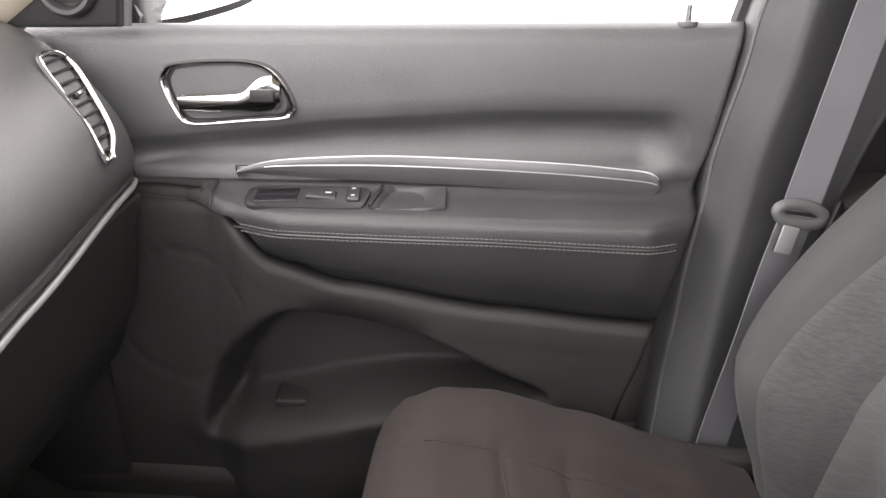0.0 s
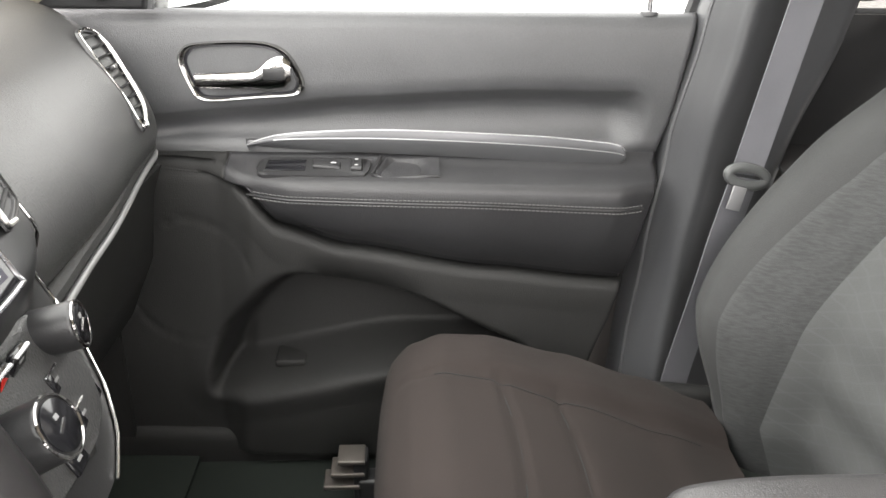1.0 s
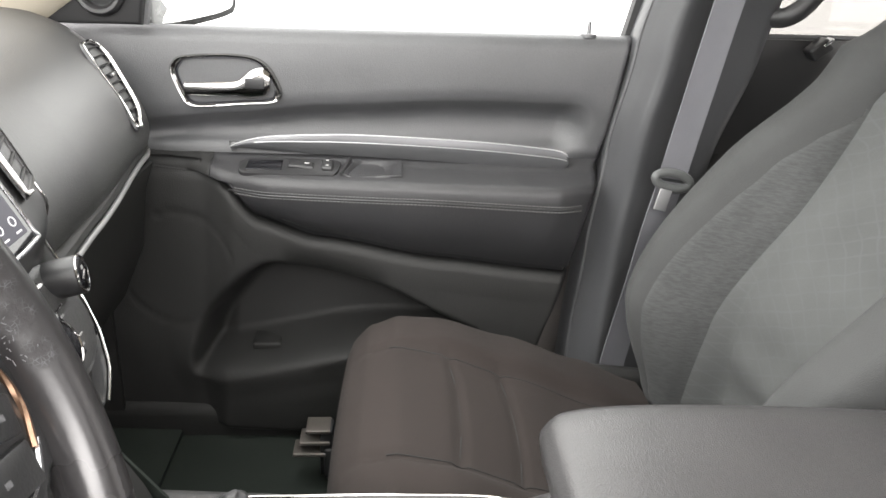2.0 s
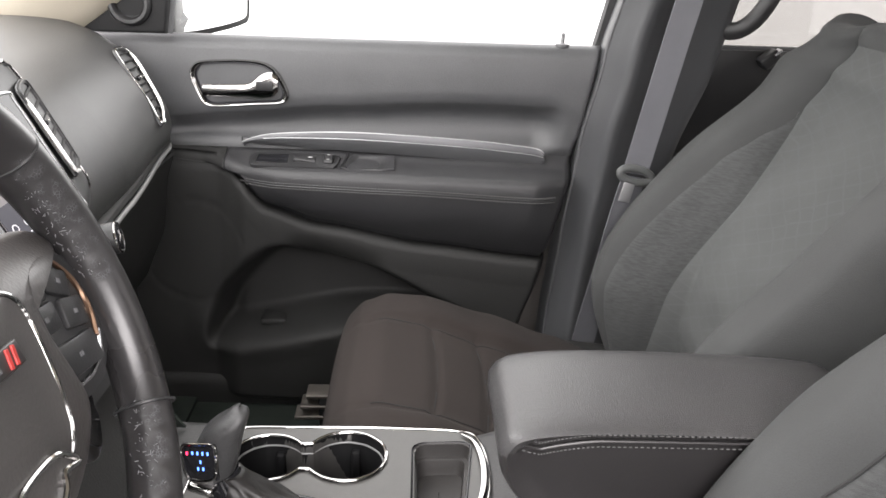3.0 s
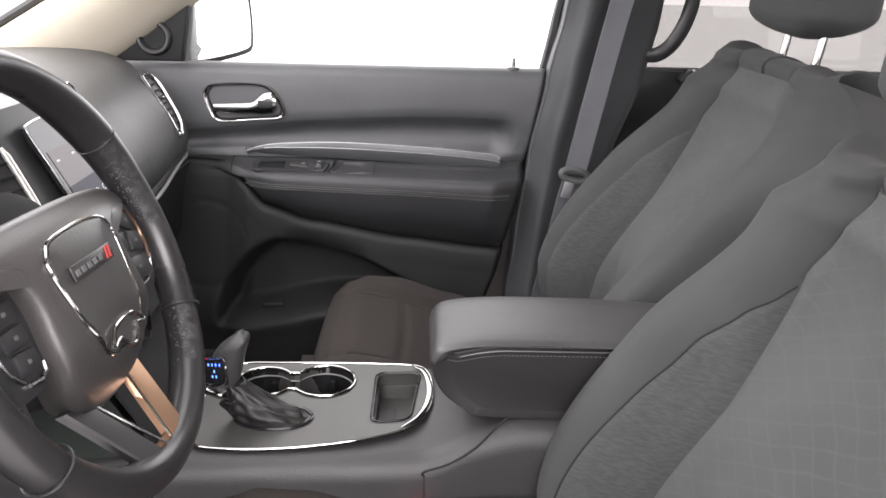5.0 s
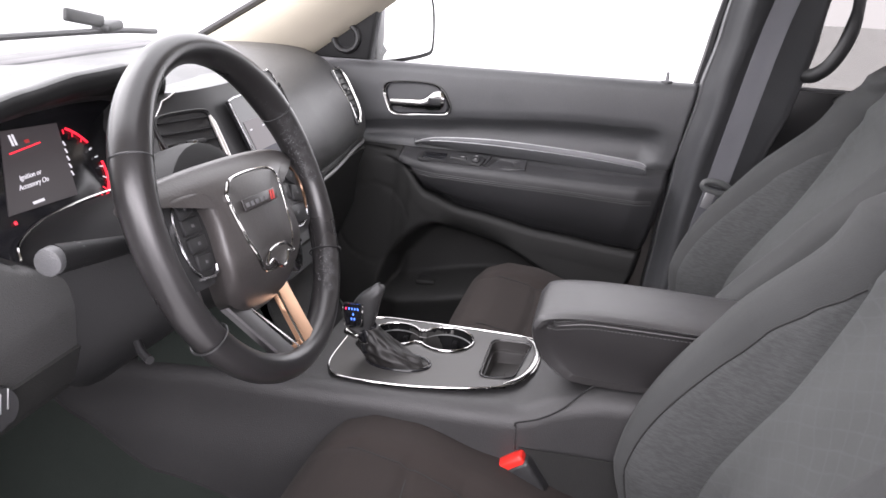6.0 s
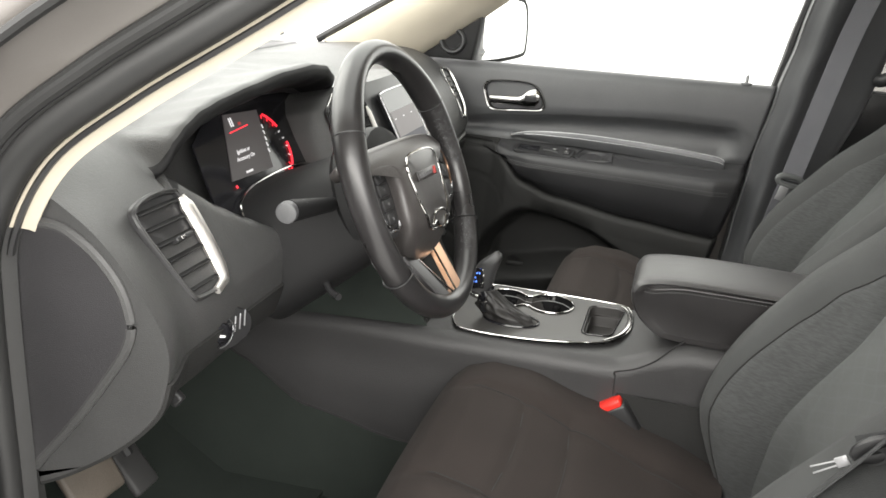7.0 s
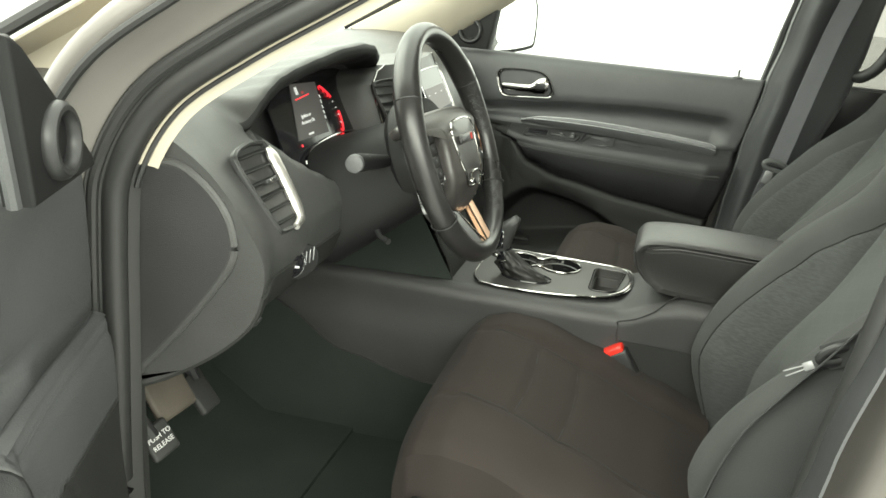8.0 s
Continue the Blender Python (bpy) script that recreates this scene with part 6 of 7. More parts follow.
    # armrest lid
    prof = [(p.x, p.y) for p in spline([(0.178, 0.765, 0), (0.148, 0.777, 0), (0.122, 0.802, 0), (0.110, 0.833, 0), (0.113, 0.850, 0), (0.132, 0.862, 0), (0.20, 0.868, 0), (0.33, 0.866, 0), (0.45, 0.858, 0), (0.475, 0.84, 0),
                                        (0.475, 0.80, 0), (0.46, 0.766, 0), (0.30, 0.763, 0)], 90, True)]
    lid_rows = []
    for y, f in ((-0.118, 0.84), (-0.125, 0.92), (-0.127, 0.98), (-0.124, 1.03), (-0.116, 1.07), (-0.10, 1.10), (-0.08, 1.12), (-0.05, 1.13), (-0.02, 1.12), (0.002, 1.09), (0.018, 1.04), (0.027, 0.97), (0.030, 0.90), (0.028, 0.80)):
        lid_rows.append([(0.285 + (x - 0.285) * min(1.0, f / 1.06) ** 0.5 if x < 0.285 else x, y, 0.820 + (z - 0.820) * (f if z > 0.82 else min(f, 0.93))) for x, z in prof])
    split = lambda x: along(x, [(0.10, 0.838), (0.13, 0.848), (0.24, 0.857), (0.48, 0.855)])
    halves = []
    for above in (True, False):
        bm = skin(lid_rows, True, True)
        bmesh.ops.delete(bm, geom=[f for f in bm.faces if (f.calc_center_median().z > split(f.calc_center_median().x)) != above], context="FACES")
        halves.append(bm)
    lid = part("armrest_lid", halves[0], LIDTOP, con, "padded black leather armrest lid", 50)
    part("lid_lower", halves[1], LIDLOW, lid, "darker lower part of the leather lid", 50)
    for dz, mat, r in ((0.0, LIDLOW, 0.0014), (0.006, STITCH, 0), (-0.006, STITCH, 0)):
        path = [(along(k, [(0, 0.113), (0.08, 0.121), (0.16, 0.145), (1.0, 0.44)]), along(k, [(0, -0.088), (0.08, -0.112), (0.16, -0.1265), (1, -0.1275)]), along(k, [(0, 0.840), (0.10, 0.849), (0.35, 0.860), (1.0, 0.858)]) + dz) for k in np.linspace(0, 1, 80)]
        if r:
            part("piping", tube(path, r, 6), mat, lid)
        else:
            bm = bmesh.new()
            for a, b in zip(path[::1], path[1::1]):
                A, B = Vector(a), Vector(b)
                tube([A, A.lerp(B, 0.5)], 0.0006, 5, bm=bm)
            part("stitching", bm, STITCH, lid)
    return con


CUPBLACK = material("cup_liner_rubber", (0.006, 0.006, 0.0065), 0.75, bump=0.3, spec=0.15)
TRAYSKIN = material("tray_rubber", (0.028, 0.026, 0.025), 0.55, bump=0.3)
LIDTOP = material("lid_leather", (0.046, 0.045, 0.046), 0.36, bump=0.4, scale=320, grain=480)
# lid leather below the seam, in a darker tone than the top
LIDLOW = material("lid_lower_leather", (0.026, 0.0245, 0.025), 0.36, bump=0.1)
LOWERGREY = material("console_plastic", (0.034, 0.0333, 0.034), 0.5, bump=0.4, scale=420, grain=420)
console = build_console()


def build_shifter():
    sh = thing("gear_shifter", "black gear lever with lit gear display and leather boot", "gear lever", at=(-0.13, -0.075, 0.735))
    D = Vector((-0.28, 0.0, 0.96)).normalized()
    boot = []
    for q in np.linspace(0, 1, 26):
        lean = q ** 0.9
        cx = -0.093 - 0.046 * lean
        rx = 0.046 - 0.030 * step(0.25, 1.0, q) - 0.004 * q
        ry = 0.026 - 0.011 * step(0.05, 1.0, q)
        z = 0.734 + 0.054 * q
        row = []
        for k in range(56):
            a = k / 56 * 2 * math.pi
            sag = math.sin(math.pi * min(1.0, q * 1.05))
            w = 1 + sag * (0.10 * math.sin(4 * a + 5 * q) + 0.06 * math.sin(9 * a - 7 * q) + 0.05 * math.sin(13 * a + 9 * q) + 0.07 * math.sin(16 * q + 2 * a))
            back = max(0.0, math.cos(a)) ** 2
            row.append((cx + rx * w * math.cos(a) + 0.010 * back * sag, -0.078 + ry * w * math.sin(a), z - back * (0.016 * lean * (1 - q) + 0.010 * sag)))
        boot.append(row)
    boot[0] = [(x, y, 0.734) for x, y, z in boot[0]]
    part("boot", skin(boot, True, True), BOOT, sh, "creased leather boot", 60)
    part("boot_ring", tube([(-0.093 + 0.050 * math.cos(a), -0.078 + 0.030 * math.sin(a), 0.7355) for a in np.linspace(0, 2 * math.pi, 44, endpoint=False)], 0.0022, 8, True), GLOSS, sh, "black ring round the boot")
    part("collar", tube([(-0.132, -0.077, 0.752), (-0.140, -0.077, 0.772), (-0.146, -0.077, 0.786)], lambda f: 0.020 - 0.004 * f, 20), GLOSS, sh)
    part("collar_ring", moved(tube([(0.0175 * math.cos(a), 0.0165 * math.sin(a), 0) for a in np.linspace(0, 2 * math.pi, 28, endpoint=False)], 0.0026, 8, True), axes((-0.139, -0.077, 0.768), (1, 0, 0.28), D)), CHROME, sh)
    # head: a tall grip leaning back, domed on top, cut flat where the gear window sits
    head = []
    for q in np.linspace(0, 1, 22):
        c = Vector((-0.156 + 0.004 * q + 0.022 * q * q, -0.077, 0.777 + 0.082 * q))
        k = max(0.05, 1 - step(0.72, 1.0, q) ** 1.6) ** 0.5 * (0.80 + 0.20 * step(0.0, 0.35, q))
        ring = []
        for a in np.linspace(0, 2 * math.pi, 32, endpoint=False):
            u, v = math.cos(a), math.sin(a)
            u, v = math.copysign(abs(u) ** 0.8, u), math.copysign(abs(v) ** 0.8, v)
            ring.append(c + Vector(((0.0245 - 0.004 * q) * k * u, 0.0185 * k * v, 0.42 * 0.0225 * k * u * q)))
        head.append(ring)
    hd = part("shift_knob", skin(head, True, True), KNOBSKIN, sh, "dark grey leather shift knob", 60)
    F = axes((-0.1600, -0.0965, 0.812), (1, -0.22, 0.10), (-0.22, -1, 0.12))
    gw = part("gear_window", moved(box(0, 0, 0, 0.033, 0.036, 0.005, 0.002), F), GLOSS, hd)
    rimw = [F @ Vector((x, y, 0.0025)) for x, y in [(p.x, p.y) for p in spline([(-0.0155, 0.016, 0), (0.0, 0.018, 0), (0.0155, 0.017, 0), (0.0165, 0.0, 0), (0.013, -0.014, 0), (0.0, -0.019, 0), (-0.014, -0.016, 0), (-0.0165, 0.0, 0)], 40, True)]]
    part("window_rim", tube(rimw, 0.0013, 6, True), CHROME, gw)
    for x, y, w, h, m in ((-0.0115, 0.009, 0.003, 0.004, REDGLOW2), (-0.006, 0.0095, 0.003, 0.004, BLUEGLOW2), (-0.001, 0.0095, 0.003, 0.004, BLUEGLOW2), (0.004, 0.0095, 0.003, 0.004, BLUEGLOW2), (0.009, 0.0095, 0.003, 0.004, BLUEGLOW2),
                          (0.001, 0.001, 0.003, 0.004, BLUEGLOW2), (-0.002, -0.006, 0.003, 0.004, BLUEGLOW2), (0.003, -0.006, 0.003, 0.004, BLUEGLOW2)):
        part("gear_mark", moved(box(0, 0, 0, w * 0.5, h * 0.8, 0.001, 0.0002, 1), F @ Matrix.Translation((x, y, 0.0027))), m, gw)
    part("trigger", moved(box(0, 0, 0, 0.026, 0.016, 0.010, 0.004), Matrix.Translation((-0.163, -0.090, 0.779)) @ pose(0, 0, 0, 0, 12, -12)), CHROME, hd)
    return sh


REDGLOW2 = glowing("red_gear_light", (1.0, 0.03, 0.10), 3.0)
BLUEGLOW2 = glowing("blue_gear_light", (0.10, 0.25, 1.0), 3.0)
KNOBSKIN = material("knob_leather", (0.042, 0.042, 0.043), 0.36, bump=0.5, scale=300, grain=500)
BOOT = material("boot_leather", (0.013, 0.012, 0.0115), 0.5, bump=0.6, scale=300)
gear_shifter = build_shifter()


# ======================= seats =======================
def build_seat(name, dx, cy, dz, label, lean=0.0, low=0.0):
    """A front seat, drawn round its middle line."""
    seat = thing(name, label, "car seat", "front seats", at=(0.15 + dx, cy, 0.42 + dz))
    N = 110
    KNOT = (0.0, 0.25, 0.55, 0.8, 1.0)
    seam_at = lambda q: along(q, list(zip(KNOT, (0.150, 0.139, 0.133, 0.147, 0.107))))
    side_seam = lambda q: along(q, [(0.0, 0.180), (0.5, 0.180), (0.6, 0.175), (0.68, 0.164), (0.74, 0.153), (0.78, 0.1485), (1.0, 0.112)])
    spine = np.polyfit((0.575, 0.72, 0.86, 1.0, 1.15), (0.475, 0.475, 0.519, 0.614, 0.651), 4)
    slope = np.polyder(spine)

    def back_point(s, w):
        """A point of the front of the backrest: s from the bottom up, w across from -1 to 1."""
        z0 = 0.575 + 0.575 * s
        x0, tx = float(np.polyval(spine, z0)), float(np.polyval(slope, z0))
        ln = math.hypot(tx, 1)
        nx, nz = -1 / ln, tx / ln
        half = along(s, list(zip(KNOT, (0.264, 0.276, 0.304, 0.287, 0.292)))) * math.sqrt(max(0.25, 1 - 0.45 * max(0.0, (s - 0.88) / 0.12) ** 2))
        bol = along(s, list(zip(KNOT, (0.070, 0.108, 0.057, 0.031, 0.020))))
        top = step(1.0, 0.90, s)
        q = abs(w)
        y = w * half
        seam = seam_at(s)
        d = 0.052 * max(0.0, 1 - q ** 7) ** 0.5 * (0.35 + 0.65 * top) - 0.022
        d += bol * step(0.40, 0.72, q) * step(1.02, 0.86, q)
        d -= 0.030 * step(0.64, 0.38, q) * step(0.98, 0.72, s)
        d -= 0.009 * math.exp(-((abs(y) - seam) / 0.006) ** 2)
        d -= 0.004 * math.exp(-((abs(y) - side_seam(s)) / 0.004) ** 2) * step(0.80, 0.74, s)
        d -= 0.006 * math.exp(-(y / 0.05) ** 2) * math.sin(math.pi * s)
        # slack folds low in the cloth
        d += 0.0035 * math.sin(38 * s + 3.0 * y) * step(0.45, 0.15, s) * step(seam, seam - 0.05, abs(y))
        x, z = x0 + nx * d, z0 + nz * d
        return Vector((x + dx + lean * (z - 0.575), cy + y, z + dz)), half

    def back_row(s):
        out = []
        for j in range(N + 1):
            c = abs(j - N // 2)
            half = back_point(s, 0.5)[1]
            SM = min(seam_at(s), half - 0.03)
            ss = max(SM + 0.004, min(side_seam(s), half - 0.012))
            y = SM * c / 25 if c <= 25 else SM + (ss - SM) * (c - 25) / 14 if c <= 39 else ss + (half - ss) * (1 - (1 - (c - 39) / 16) ** 1.6)
            out.append(back_point(s, math.copysign(min(1.0, y / half), j - N // 2))[0])
        return out

    rows = [back_row(k / 64) for k in range(65)]
    crown = []
    for k in range(1, 10):
        a = k / 9 * math.pi
        last = rows[64]
        ring = []
        for p in last:
            w = (p.y - cy)
            f = 1 - 0.15 * math.sin(a / 2)
            ring.append(Vector((p.x + 0.042 * (1 - math.cos(a)), cy + w * f * (1 + 0.16 * math.sin(a / 2)), p.z + 0.024 * math.sin(a) - 0.02 * (1 - math.cos(a)) * 0.5)))
        crown.append(ring)
    skirt = [[p + Vector((0.006 * k, 0, -0.016 * k)) for p in rows[0]] for k in range(5, 0, -1)]
    allr = skirt + rows + crown
    ins = lambda i, j: N // 2 - 25 <= j < N // 2 + 25 and i < 68
    part("back_insert", thicken(pick(allr, ins), 0.004), INSERT, seat, "lighter patterned cloth insert", 60)
    pan = lambda i, j: not ins(i, j) and i < 55 and N // 2 - 39 <= j < N // 2 + 39
    for nm, mat, lab, test in (("back_bolster", FABRIC, "plain dark cloth bolster", lambda i, j: not ins(i, j) and not pan(i, j)), ("bolster_panel", PANEL, "brushed grey cloth panel", pan)):
        part(nm, thicken(pick(allr, lambda i, j: test(i, j) and j < N // 2), 0.004), mat, seat, lab, 60)
        part(nm, thicken(pick(allr, lambda i, j: test(i, j) and j >= N // 2), 0.004), mat, seat, lab, 60)
    for s in (-1, 1):
        line = []
        for k in range(90):
            q = 0.03 + 0.94 * k / 89
            h = back_point(q, 0.5)[1]
            line.append(back_point(q, s * seam_at(q) / h)[0] + Vector((-0.0010, 0, 0.0003)))
        part("seam", tube(line, 0.0015, 6), SEAMDARK, seat)
        outer = []
        for k in range(70):
            q = 0.04 + 0.73 * k / 69
            h = back_point(q, 0.5)[1]
            outer.append(back_point(q, s * side_seam(q) / h)[0] + Vector((-0.0008, 0, 0.0003)))
        part("seam", tube(outer, 0.0013, 6), SEAMDARK, seat)
    # back shell
    shell = []
    for k in range(0, 65, 4):
        r = rows[k]
        n = 20
        shell.append([Vector((r[int(j / n * N)].x, r[int(j / n * N)].y, r[int(j / n * N)].z)) + Vector((0.03 + 0.085 * math.sin(math.pi * j / n) ** 0.5, 0, -0.03)) for j in range(n + 1)])
    part("back_shell", thicken(skin(shell), 0.004), LOWER, seat)
    for j in (0, N):
        wall = []
        for k in range(0, 65, 2):
            p = rows[k][j]
            wall.append([p + Vector((0.12 * q, 0.012 * math.sin(math.pi * q) * (1 if j else -1), -0.04 * q)) for q in np.linspace(0, 1, 8)])
        part("back_side", thicken(skin(wall), 0.004), FABRIC, seat)

    # cushion
    crow = []
    M = 56
    for k in range(71):
        f = k / 70
        x = -0.090 + 0.47 * f
        zt = along(x, [(-0.090, 0.615), (-0.086, 0.650), (-0.074, 0.676), (-0.05, 0.697), (-0.01, 0.710), (0.05, 0.708), (0.16, 0.676), (0.28, 0.634), (0.38, 0.600)]) - 0.012 - 0.042 * (x + 0.09) + low
        half = along(x, [(-0.090, 0.230), (-0.06, 0.250), (0.0, 0.260), (0.3, 0.285), (0.38, 0.280)])
        row = []
        for j in range(M + 1):
            w = -1 + 2 * j / M
            w = math.copysign(abs(w) ** 0.8, w)
            q = abs(w)
            y = w * half
            z = zt - 0.018 * step(0.62, 0.40, q) * step(-0.06, 0.10, x) - 0.036 * (1 - max(0.0, 1 - q ** 6) ** 0.5)
            z -= 0.006 * math.exp(-((q - 0.50) / 0.03) ** 2) * step(-0.08, -0.02, x)
            for sx in (0.05, 0.125):
                z -= 0.005 * math.exp(-((x - sx - 0.02 * math.cos(w * 2)) / 0.006) ** 2) * step(0.54, 0.50, q)
            row.append(Vector((x + dx - 0.006 * math.cos(w * 1.5) * step(0.1, 0.0, f), cy + y, z)))
        crow.append(row)
    front = [[Vector((p.x + 0.03 * q, p.y, p.z - 0.17 * q)) for p in crow[0]] for q in np.linspace(1, 0.08, 8)]
    body = front + crow
    left = [[r[0] + Vector((0, 0.0, -0.12 * q)) for q in np.linspace(0, 1, 6)] for r in body]
    right = [[r[-1] + Vector((0, 0.0, -0.12 * q)) for q in np.linspace(0, 1, 6)] for r in body]
    part("cushion", thicken(pick(body, lambda i, j: True), 0.004), CUSHION, seat, "black cloth cushion with warm light put into its colour", 60)
    for wl in (left, right):
        part("cushion_side", thicken(skin(wl), 0.003), CUSHION, seat)
    for s in (-1, 1):
        ln = [min(r, key=lambda p: abs(p.y - cy - s * 0.125)) + Vector((0, 0, 0.0005)) for r in crow[10:64]]
        part("seam", tube([Vector((p.x, cy + s * 0.125, p.z)) for p in ln], 0.0008, 5), SEAMDARK, seat)
    for sx in (0.05, 0.125):
        pts = []
        for y in np.linspace(-0.122, 0.122, 20):
            x = sx + 0.02 * math.cos(y / 0.25 * 2)
            r = min(crow, key=lambda r: abs(r[M // 2].x - dx - x))
            p = min(r, key=lambda p: abs(p.y - cy - y))
            pts.append((x + dx, cy + y, p.z + 0.0004))
        part("seam", tube(pts, 0.0009, 5), SEAMDARK, seat)
    # plinth, shields, rails
    part("seat_base", box(0.15 + dx, cy, 0.50 + dz, 0.42, 0.40, 0.10, 0.02), LOWER, seat)
    for s in (-1, 1):
        part("side_shield", moved(box(0, 0, 0, 0.46, 0.03, 0.10, 0.012), Matrix.Translation((0.17 + dx, cy + s * 0.262, 0.545 + dz)) @ pose(0, 0, 0, 0, 6, 0)), LOWER, seat, "black plastic side shield")
        rail = part("seat_rail", box(0.12 + dx, cy + s * 0.232, 0.420, 0.50, 0.035, 0.06, 0.006), BLACK, seat)
        for k in range(3):
            part("rail_cap", box(-0.138 + dx - 0.006 * k, cy + s * 0.236, 0.482 - 0.022 * k, 0.040 + 0.010 * k, 0.042, 0.007, 0.002), CAPSTEEL, rail)
        part("rail_post", box(-0.125 + dx, cy + s * 0.236, 0.440, 0.022, 0.036, 0.090, 0.004), BLACK, rail)
    # headrest on two posts
    top = Vector((0.704 + dx + 0.85 * lean, cy, 1.128 + dz))
    hr = []
    for q in np.linspace(0, 1, 26):
        k = max(0.03, math.sin(math.pi * min(0.5, 2.2 * q) if q < 0.23 else math.pi * (0.5 + 0.5 * max(0.0, (q - 0.6) / 0.4) ** 2))) ** 0.5
        zc = top.z + 0.072 + 0.19 * q
        xc = top.x + 0.012 + 0.010 * q
        hr.append([Vector((xc + (0.060 if math.cos(b) > 0 else 0.070) * k * math.copysign(abs(math.cos(b)) ** 0.62, math.cos(b)), cy + (0.142 - 0.012 * q) * k * math.copysign(abs(math.sin(b)) ** 0.5, math.sin(b)), zc)) for b in np.linspace(0, 2 * math.pi, 48, endpoint=False)])
    head = part("headrest", skin(hr, True, True), FABRIC, seat, "dark cloth headrest", 60)
    for s in (-1, 1):
        part("post", tube([top + Vector((-0.004, s * 0.062, -0.03)), top + Vector((0.012, s * 0.062, 0.085))], 0.0065, 12), CHROME, head, "chrome headrest post")
        part("post_guide", disc(Matrix.Translation(top + Vector((0.0, s * 0.062, -0.004))) @ pose(0, 0, 0, 0, 20, 0), 0.016, 0.012, 20, 0.004), BLACK, seat)
    return seat


CAPSTEEL = material("dull_rail_steel", (0.16, 0.145, 0.13), 0.45, 0.6, vary=0.2)
SEAMDARK = material("seam_thread", (0.018, 0.018, 0.018), 0.8)
passenger_seat = build_seat("passenger_seat", 0.0, 0.328, 0.0, "black cloth passenger seat with lighter patterned insert")
driver_seat = build_seat("driver_seat", -0.087, -0.390, -0.032, "black cloth driver seat with belt lying across it", -0.080, 0.008)


# ======================= seat belts =======================
def ribbon(path, width, across, thick=0.0016, twist=None):
    """A woven strap along a path."""
    P = spline(path, 60)
    n = Vector(across).normalized()
    rows = []
    for k, p in enumerate(P):
        t = (P[min(k + 1, 59)] - P[max(k - 1, 0)]).normalized()
        a = n if twist is None else twist(k / 59)
        a = (a - t * a.dot(t)).normalized()
        m = a.cross(t)
        ring = []
        for w in np.linspace(-1, 1, 7):
            ring.append(p + a * w * width / 2 + m * (0.0010 * (1 - w * w)))
        rows.append(ring)
    return thicken(skin(rows), thick)


pbelt = thing("seat_belt", "grey woven seat belt hanging beside the passenger seat", "seat belt", "seat belts", at=(0.42, 0.65, 0.55))
part("strap", ribbon([(0.56, 0.655, 1.50), (0.505, 0.655, 1.30), (0.478, 0.652, 1.19), (0.432, 0.648, 0.95), (0.420, 0.647, 0.885)], 0.048, (1, 0.15, -0.25)), WEB, pbelt)
part("strap", ribbon([(0.419, 0.647, 0.880), (0.402, 0.645, 0.80), (0.385, 0.644, 0.70), (0.362, 0.642, 0.58), (0.352, 0.642, 0.50)], 0.048, (1, 0.25, -0.15)), WEB, pbelt)
G = axes((0.420, 0.640, 0.884), (0.97, 0.1, -0.22), (0.1, -1, 0.1))
part("belt_guide", moved(tube([(0.030 * math.cos(a), 0.012 * math.sin(a), 0) for a in np.linspace(0, 2 * math.pi, 30, endpoint=False)], 0.0075, 10, True, 0.8), G), GUIDE, pbelt, "grey plastic belt guide")
tg = part("tongue", moved(box(0, 0, 0, 0.021, 0.034, 0.003, 0.001), axes((0.404, 0.628, 0.856), (0.95, 0.1, -0.25), (0.1, -1, 0.1))), STEEL, pbelt, "steel belt tongue")
part("tongue_slot", moved(box(0, 0, 0, 0.009, 0.009, 0.0036, 0.0005), axes((0.402, 0.628, 0.848), (0.95, 0.1, -0.25), (0.1, -1, 0.1))), BLACK, tg)

dbelt = thing("seat_belt", "grey woven seat belt beside the driver seat, its shade put into the colour", "seat belt", "seat belts", at=(0.33, -0.62, 0.60))
part("strap", ribbon([(0.52, -0.700, 1.34), (0.46, -0.685, 1.16), (0.400, -0.672, 1.02), (0.362, -0.662, 0.940), (0.318, -0.655, 0.865), (0.284, -0.652, 0.800), (0.262, -0.652, 0.72), (0.250, -0.655, 0.62), (0.246, -0.660, 0.54)], 0.046, (0.22, 0.9, -0.40)), WEBSHADED, dbelt)
part("strap", ribbon([(0.352, -0.652, 0.925), (0.375, -0.672, 0.950), (0.420, -0.705, 0.998), (0.48, -0.735, 1.05)], 0.030, (0.5, -0.35, -0.75)), WEBSHADED, dbelt)
G = axes((0.362, -0.662, 0.936), (0.75, -0.15, 0.60), (0.5, -0.8, 0.3))
part("belt_guide", moved(tube([(0.019 * math.cos(a), 0.008 * math.sin(a), 0) for a in np.linspace(0, 2 * math.pi, 30, endpoint=False)], 0.0065, 10, True, 0.8), G), BLACK, dbelt, "black plastic belt guide")
TG = axes((0.336, -0.660, 0.915), (0.75, -0.10, 0.55), (0.5, -0.6, 0.6))
tg = part("tongue", moved(box(0, 0, 0, 0.012, 0.010, 0.0025, 0.001), TG), STEEL, dbelt, "steel belt tongue")
for s in (-1, 1):
    part("prong", moved(box(0, 0, 0, 0.026, 0.0016, 0.0018, 0.0006), TG @ Matrix.Translation((-0.016, 0.0026 * s, 0)) @ pose(0, 0, 0, 0, 0, -3 * s)), STEEL, tg)

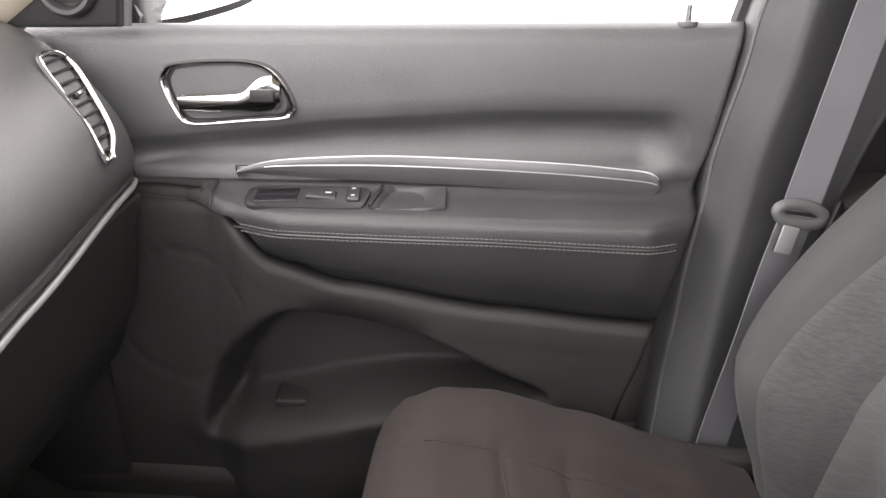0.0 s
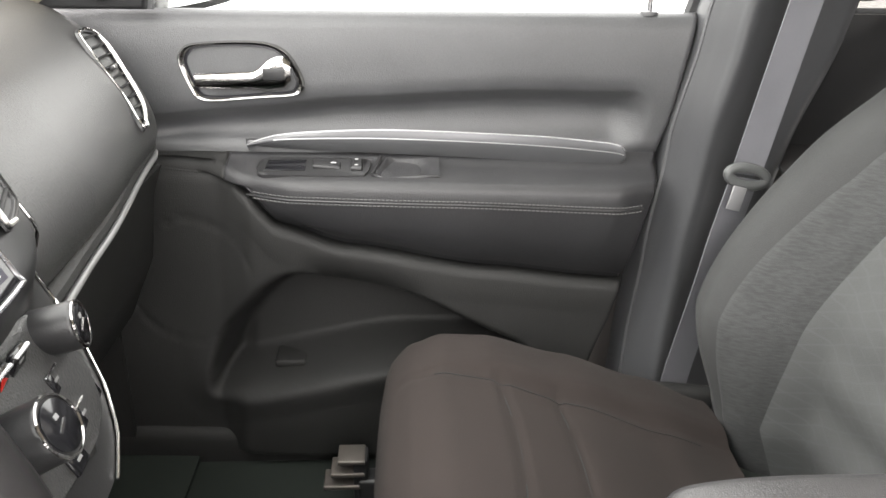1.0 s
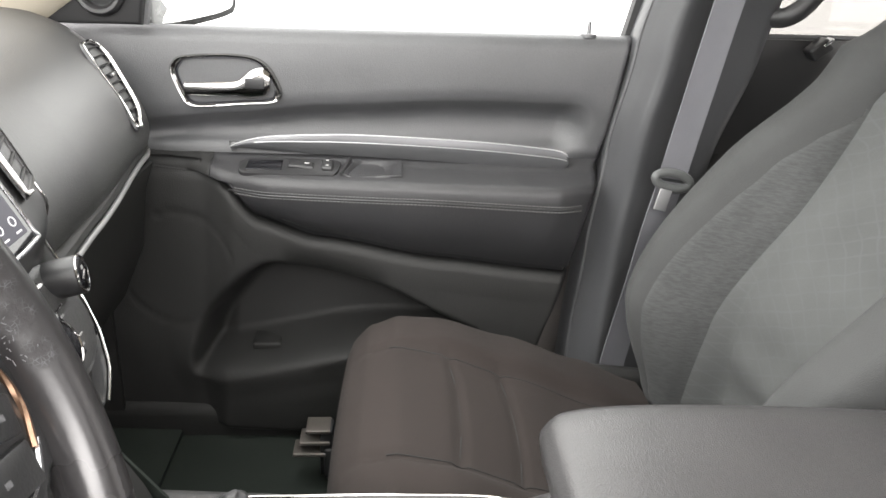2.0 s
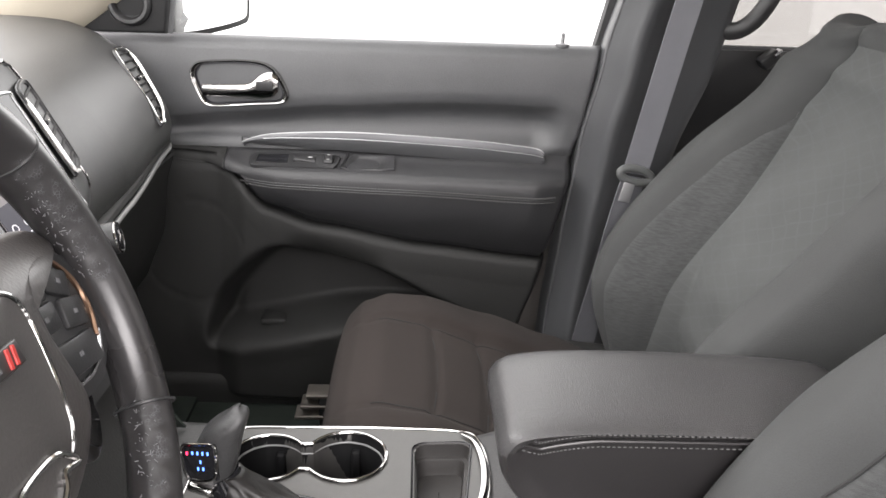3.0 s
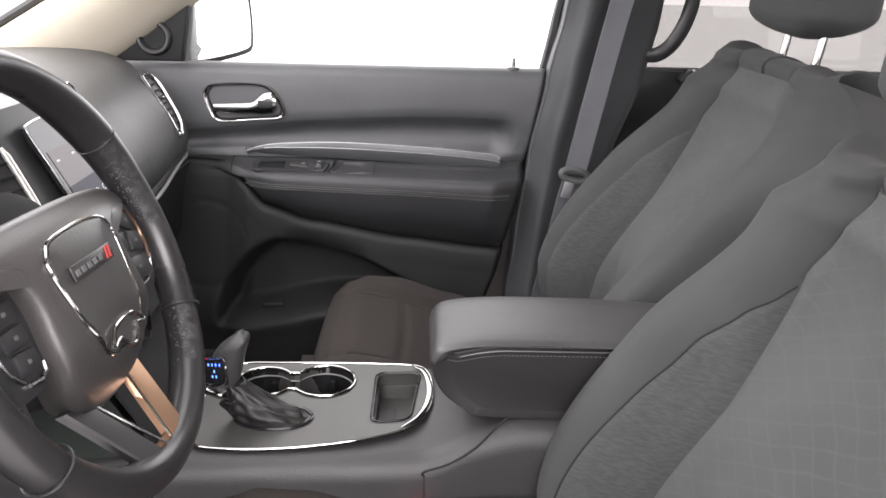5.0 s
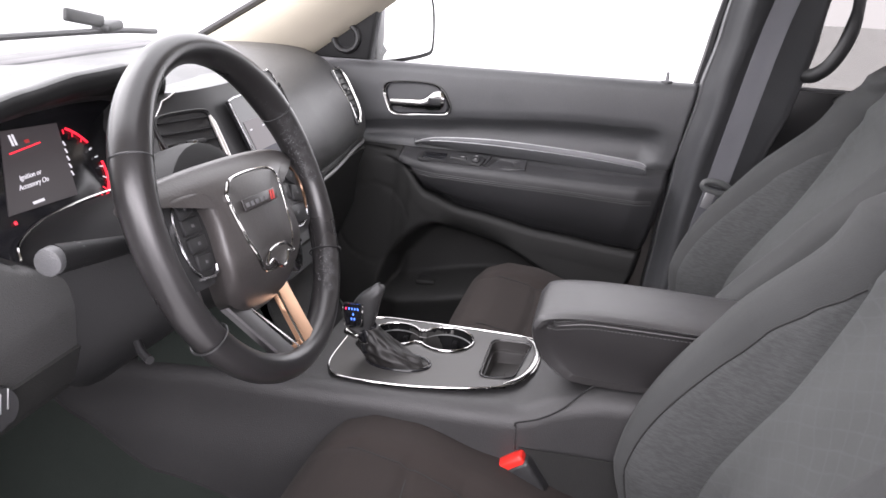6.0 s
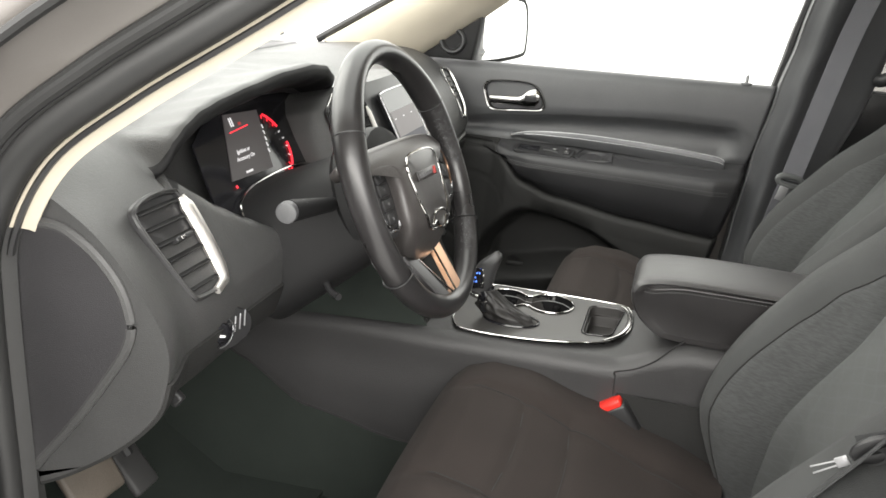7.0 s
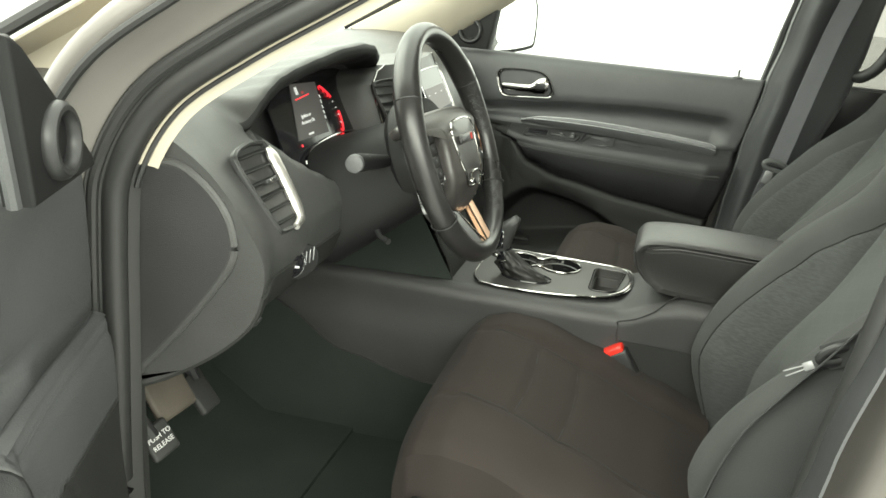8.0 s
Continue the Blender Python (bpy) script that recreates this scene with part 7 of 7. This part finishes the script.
buckle = thing("belt_buckle", "black seat belt buckle with red release button", "buckle", at=(0.13, -0.18, 0.55))
BK = axes((0.122, -0.175, 0.630), (0.0, 1.0, 0.0), (-0.56, 0.0, 0.83))
part("casing", moved(box(0, 0, 0, 0.030, 0.050, 0.085, 0.006), BK @ Matrix.Translation((0, 0, -0.012))), BLACK, buckle)
part("release_button", moved(box(0, 0, 0, 0.026, 0.040, 0.016, 0.004), BK @ Matrix.Translation((0, 0, 0.032))), RED, buckle, "bright red release button")
part("stalk", tube([BK @ Vector((0, 0, -0.05)), BK @ Vector((0, 0.01, -0.14))], 0.014, 10, squash=0.5), BLACK, buckle)



# ======================= pedals =======================
brake = thing("brake_pedal", "black ribbed brake pedal", "pedal", at=(-0.56, -0.50, 0.55))
PB = axes((-0.56, -0.535, 0.600), (0, 1, 0), (0.80, 0, 0.6))
part("pad", moved(box(0, 0, 0, 0.05, 0.075, 0.015, 0.006), PB), PEDAL, brake)
part("arm", tube([(-0.57, -0.535, 0.62), (-0.64, -0.53, 0.74), (-0.66, -0.53, 0.88)], 0.010, 8), BLACK, brake)
foot = thing("pedal", "wide worn grey-brown clutchless foot pad", "pedal", at=(-0.56, -0.62, 0.60))
PF = axes((-0.56, -0.625, 0.645), (0.1, 1, 0), (0.80, -0.1, 0.55))
part("pad", moved(box(0, 0, 0, 0.085, 0.075, 0.014, 0.010), PF), PEDALWORN, foot)
part("arm", tube([(-0.57, -0.62, 0.66), (-0.64, -0.60, 0.76), (-0.66, -0.60, 0.88)], 0.010, 8), BLACK, foot)
park = thing("parking_brake_pedal", "black parking brake pedal with white lettering", "pedal", at=(-0.53, -0.70, 0.60))
PP = axes((-0.525, -0.700, 0.612), (0.20, 0.97, 0.16), (0.82, -0.25, 0.52))
part("pad", moved(box(0, 0, 0, 0.050, 0.054, 0.012, 0.007), PP), PEDAL, park)
part("arm", tube([(-0.53, -0.705, 0.62), (-0.57, -0.72, 0.69), (-0.60, -0.725, 0.80)], 0.009, 8), BLACK, park)


words("PUSH TO", PP @ Matrix.Translation((0, 0.007, 0.0066)), 0.0105, WHITEMARK, park)
words("RELEASE", PP @ Matrix.Translation((0, -0.007, 0.0066)), 0.0105, WHITEMARK, park)

# ======================= surroundings seen past the bonnet =======================
far = thing("far_building", "brown brick building beyond the bonnet", "building", at=(-18, 20, 0))
part("wall", box(-18.0, 20.0, 1.4, 0.3, 3.4, 2.8, 0.02), BRICK, far)
part("corner_post", box(-17.9, 21.75, 1.4, 0.35, 0.2, 2.9, 0.02), WHITEWALL, far, "white corner post")
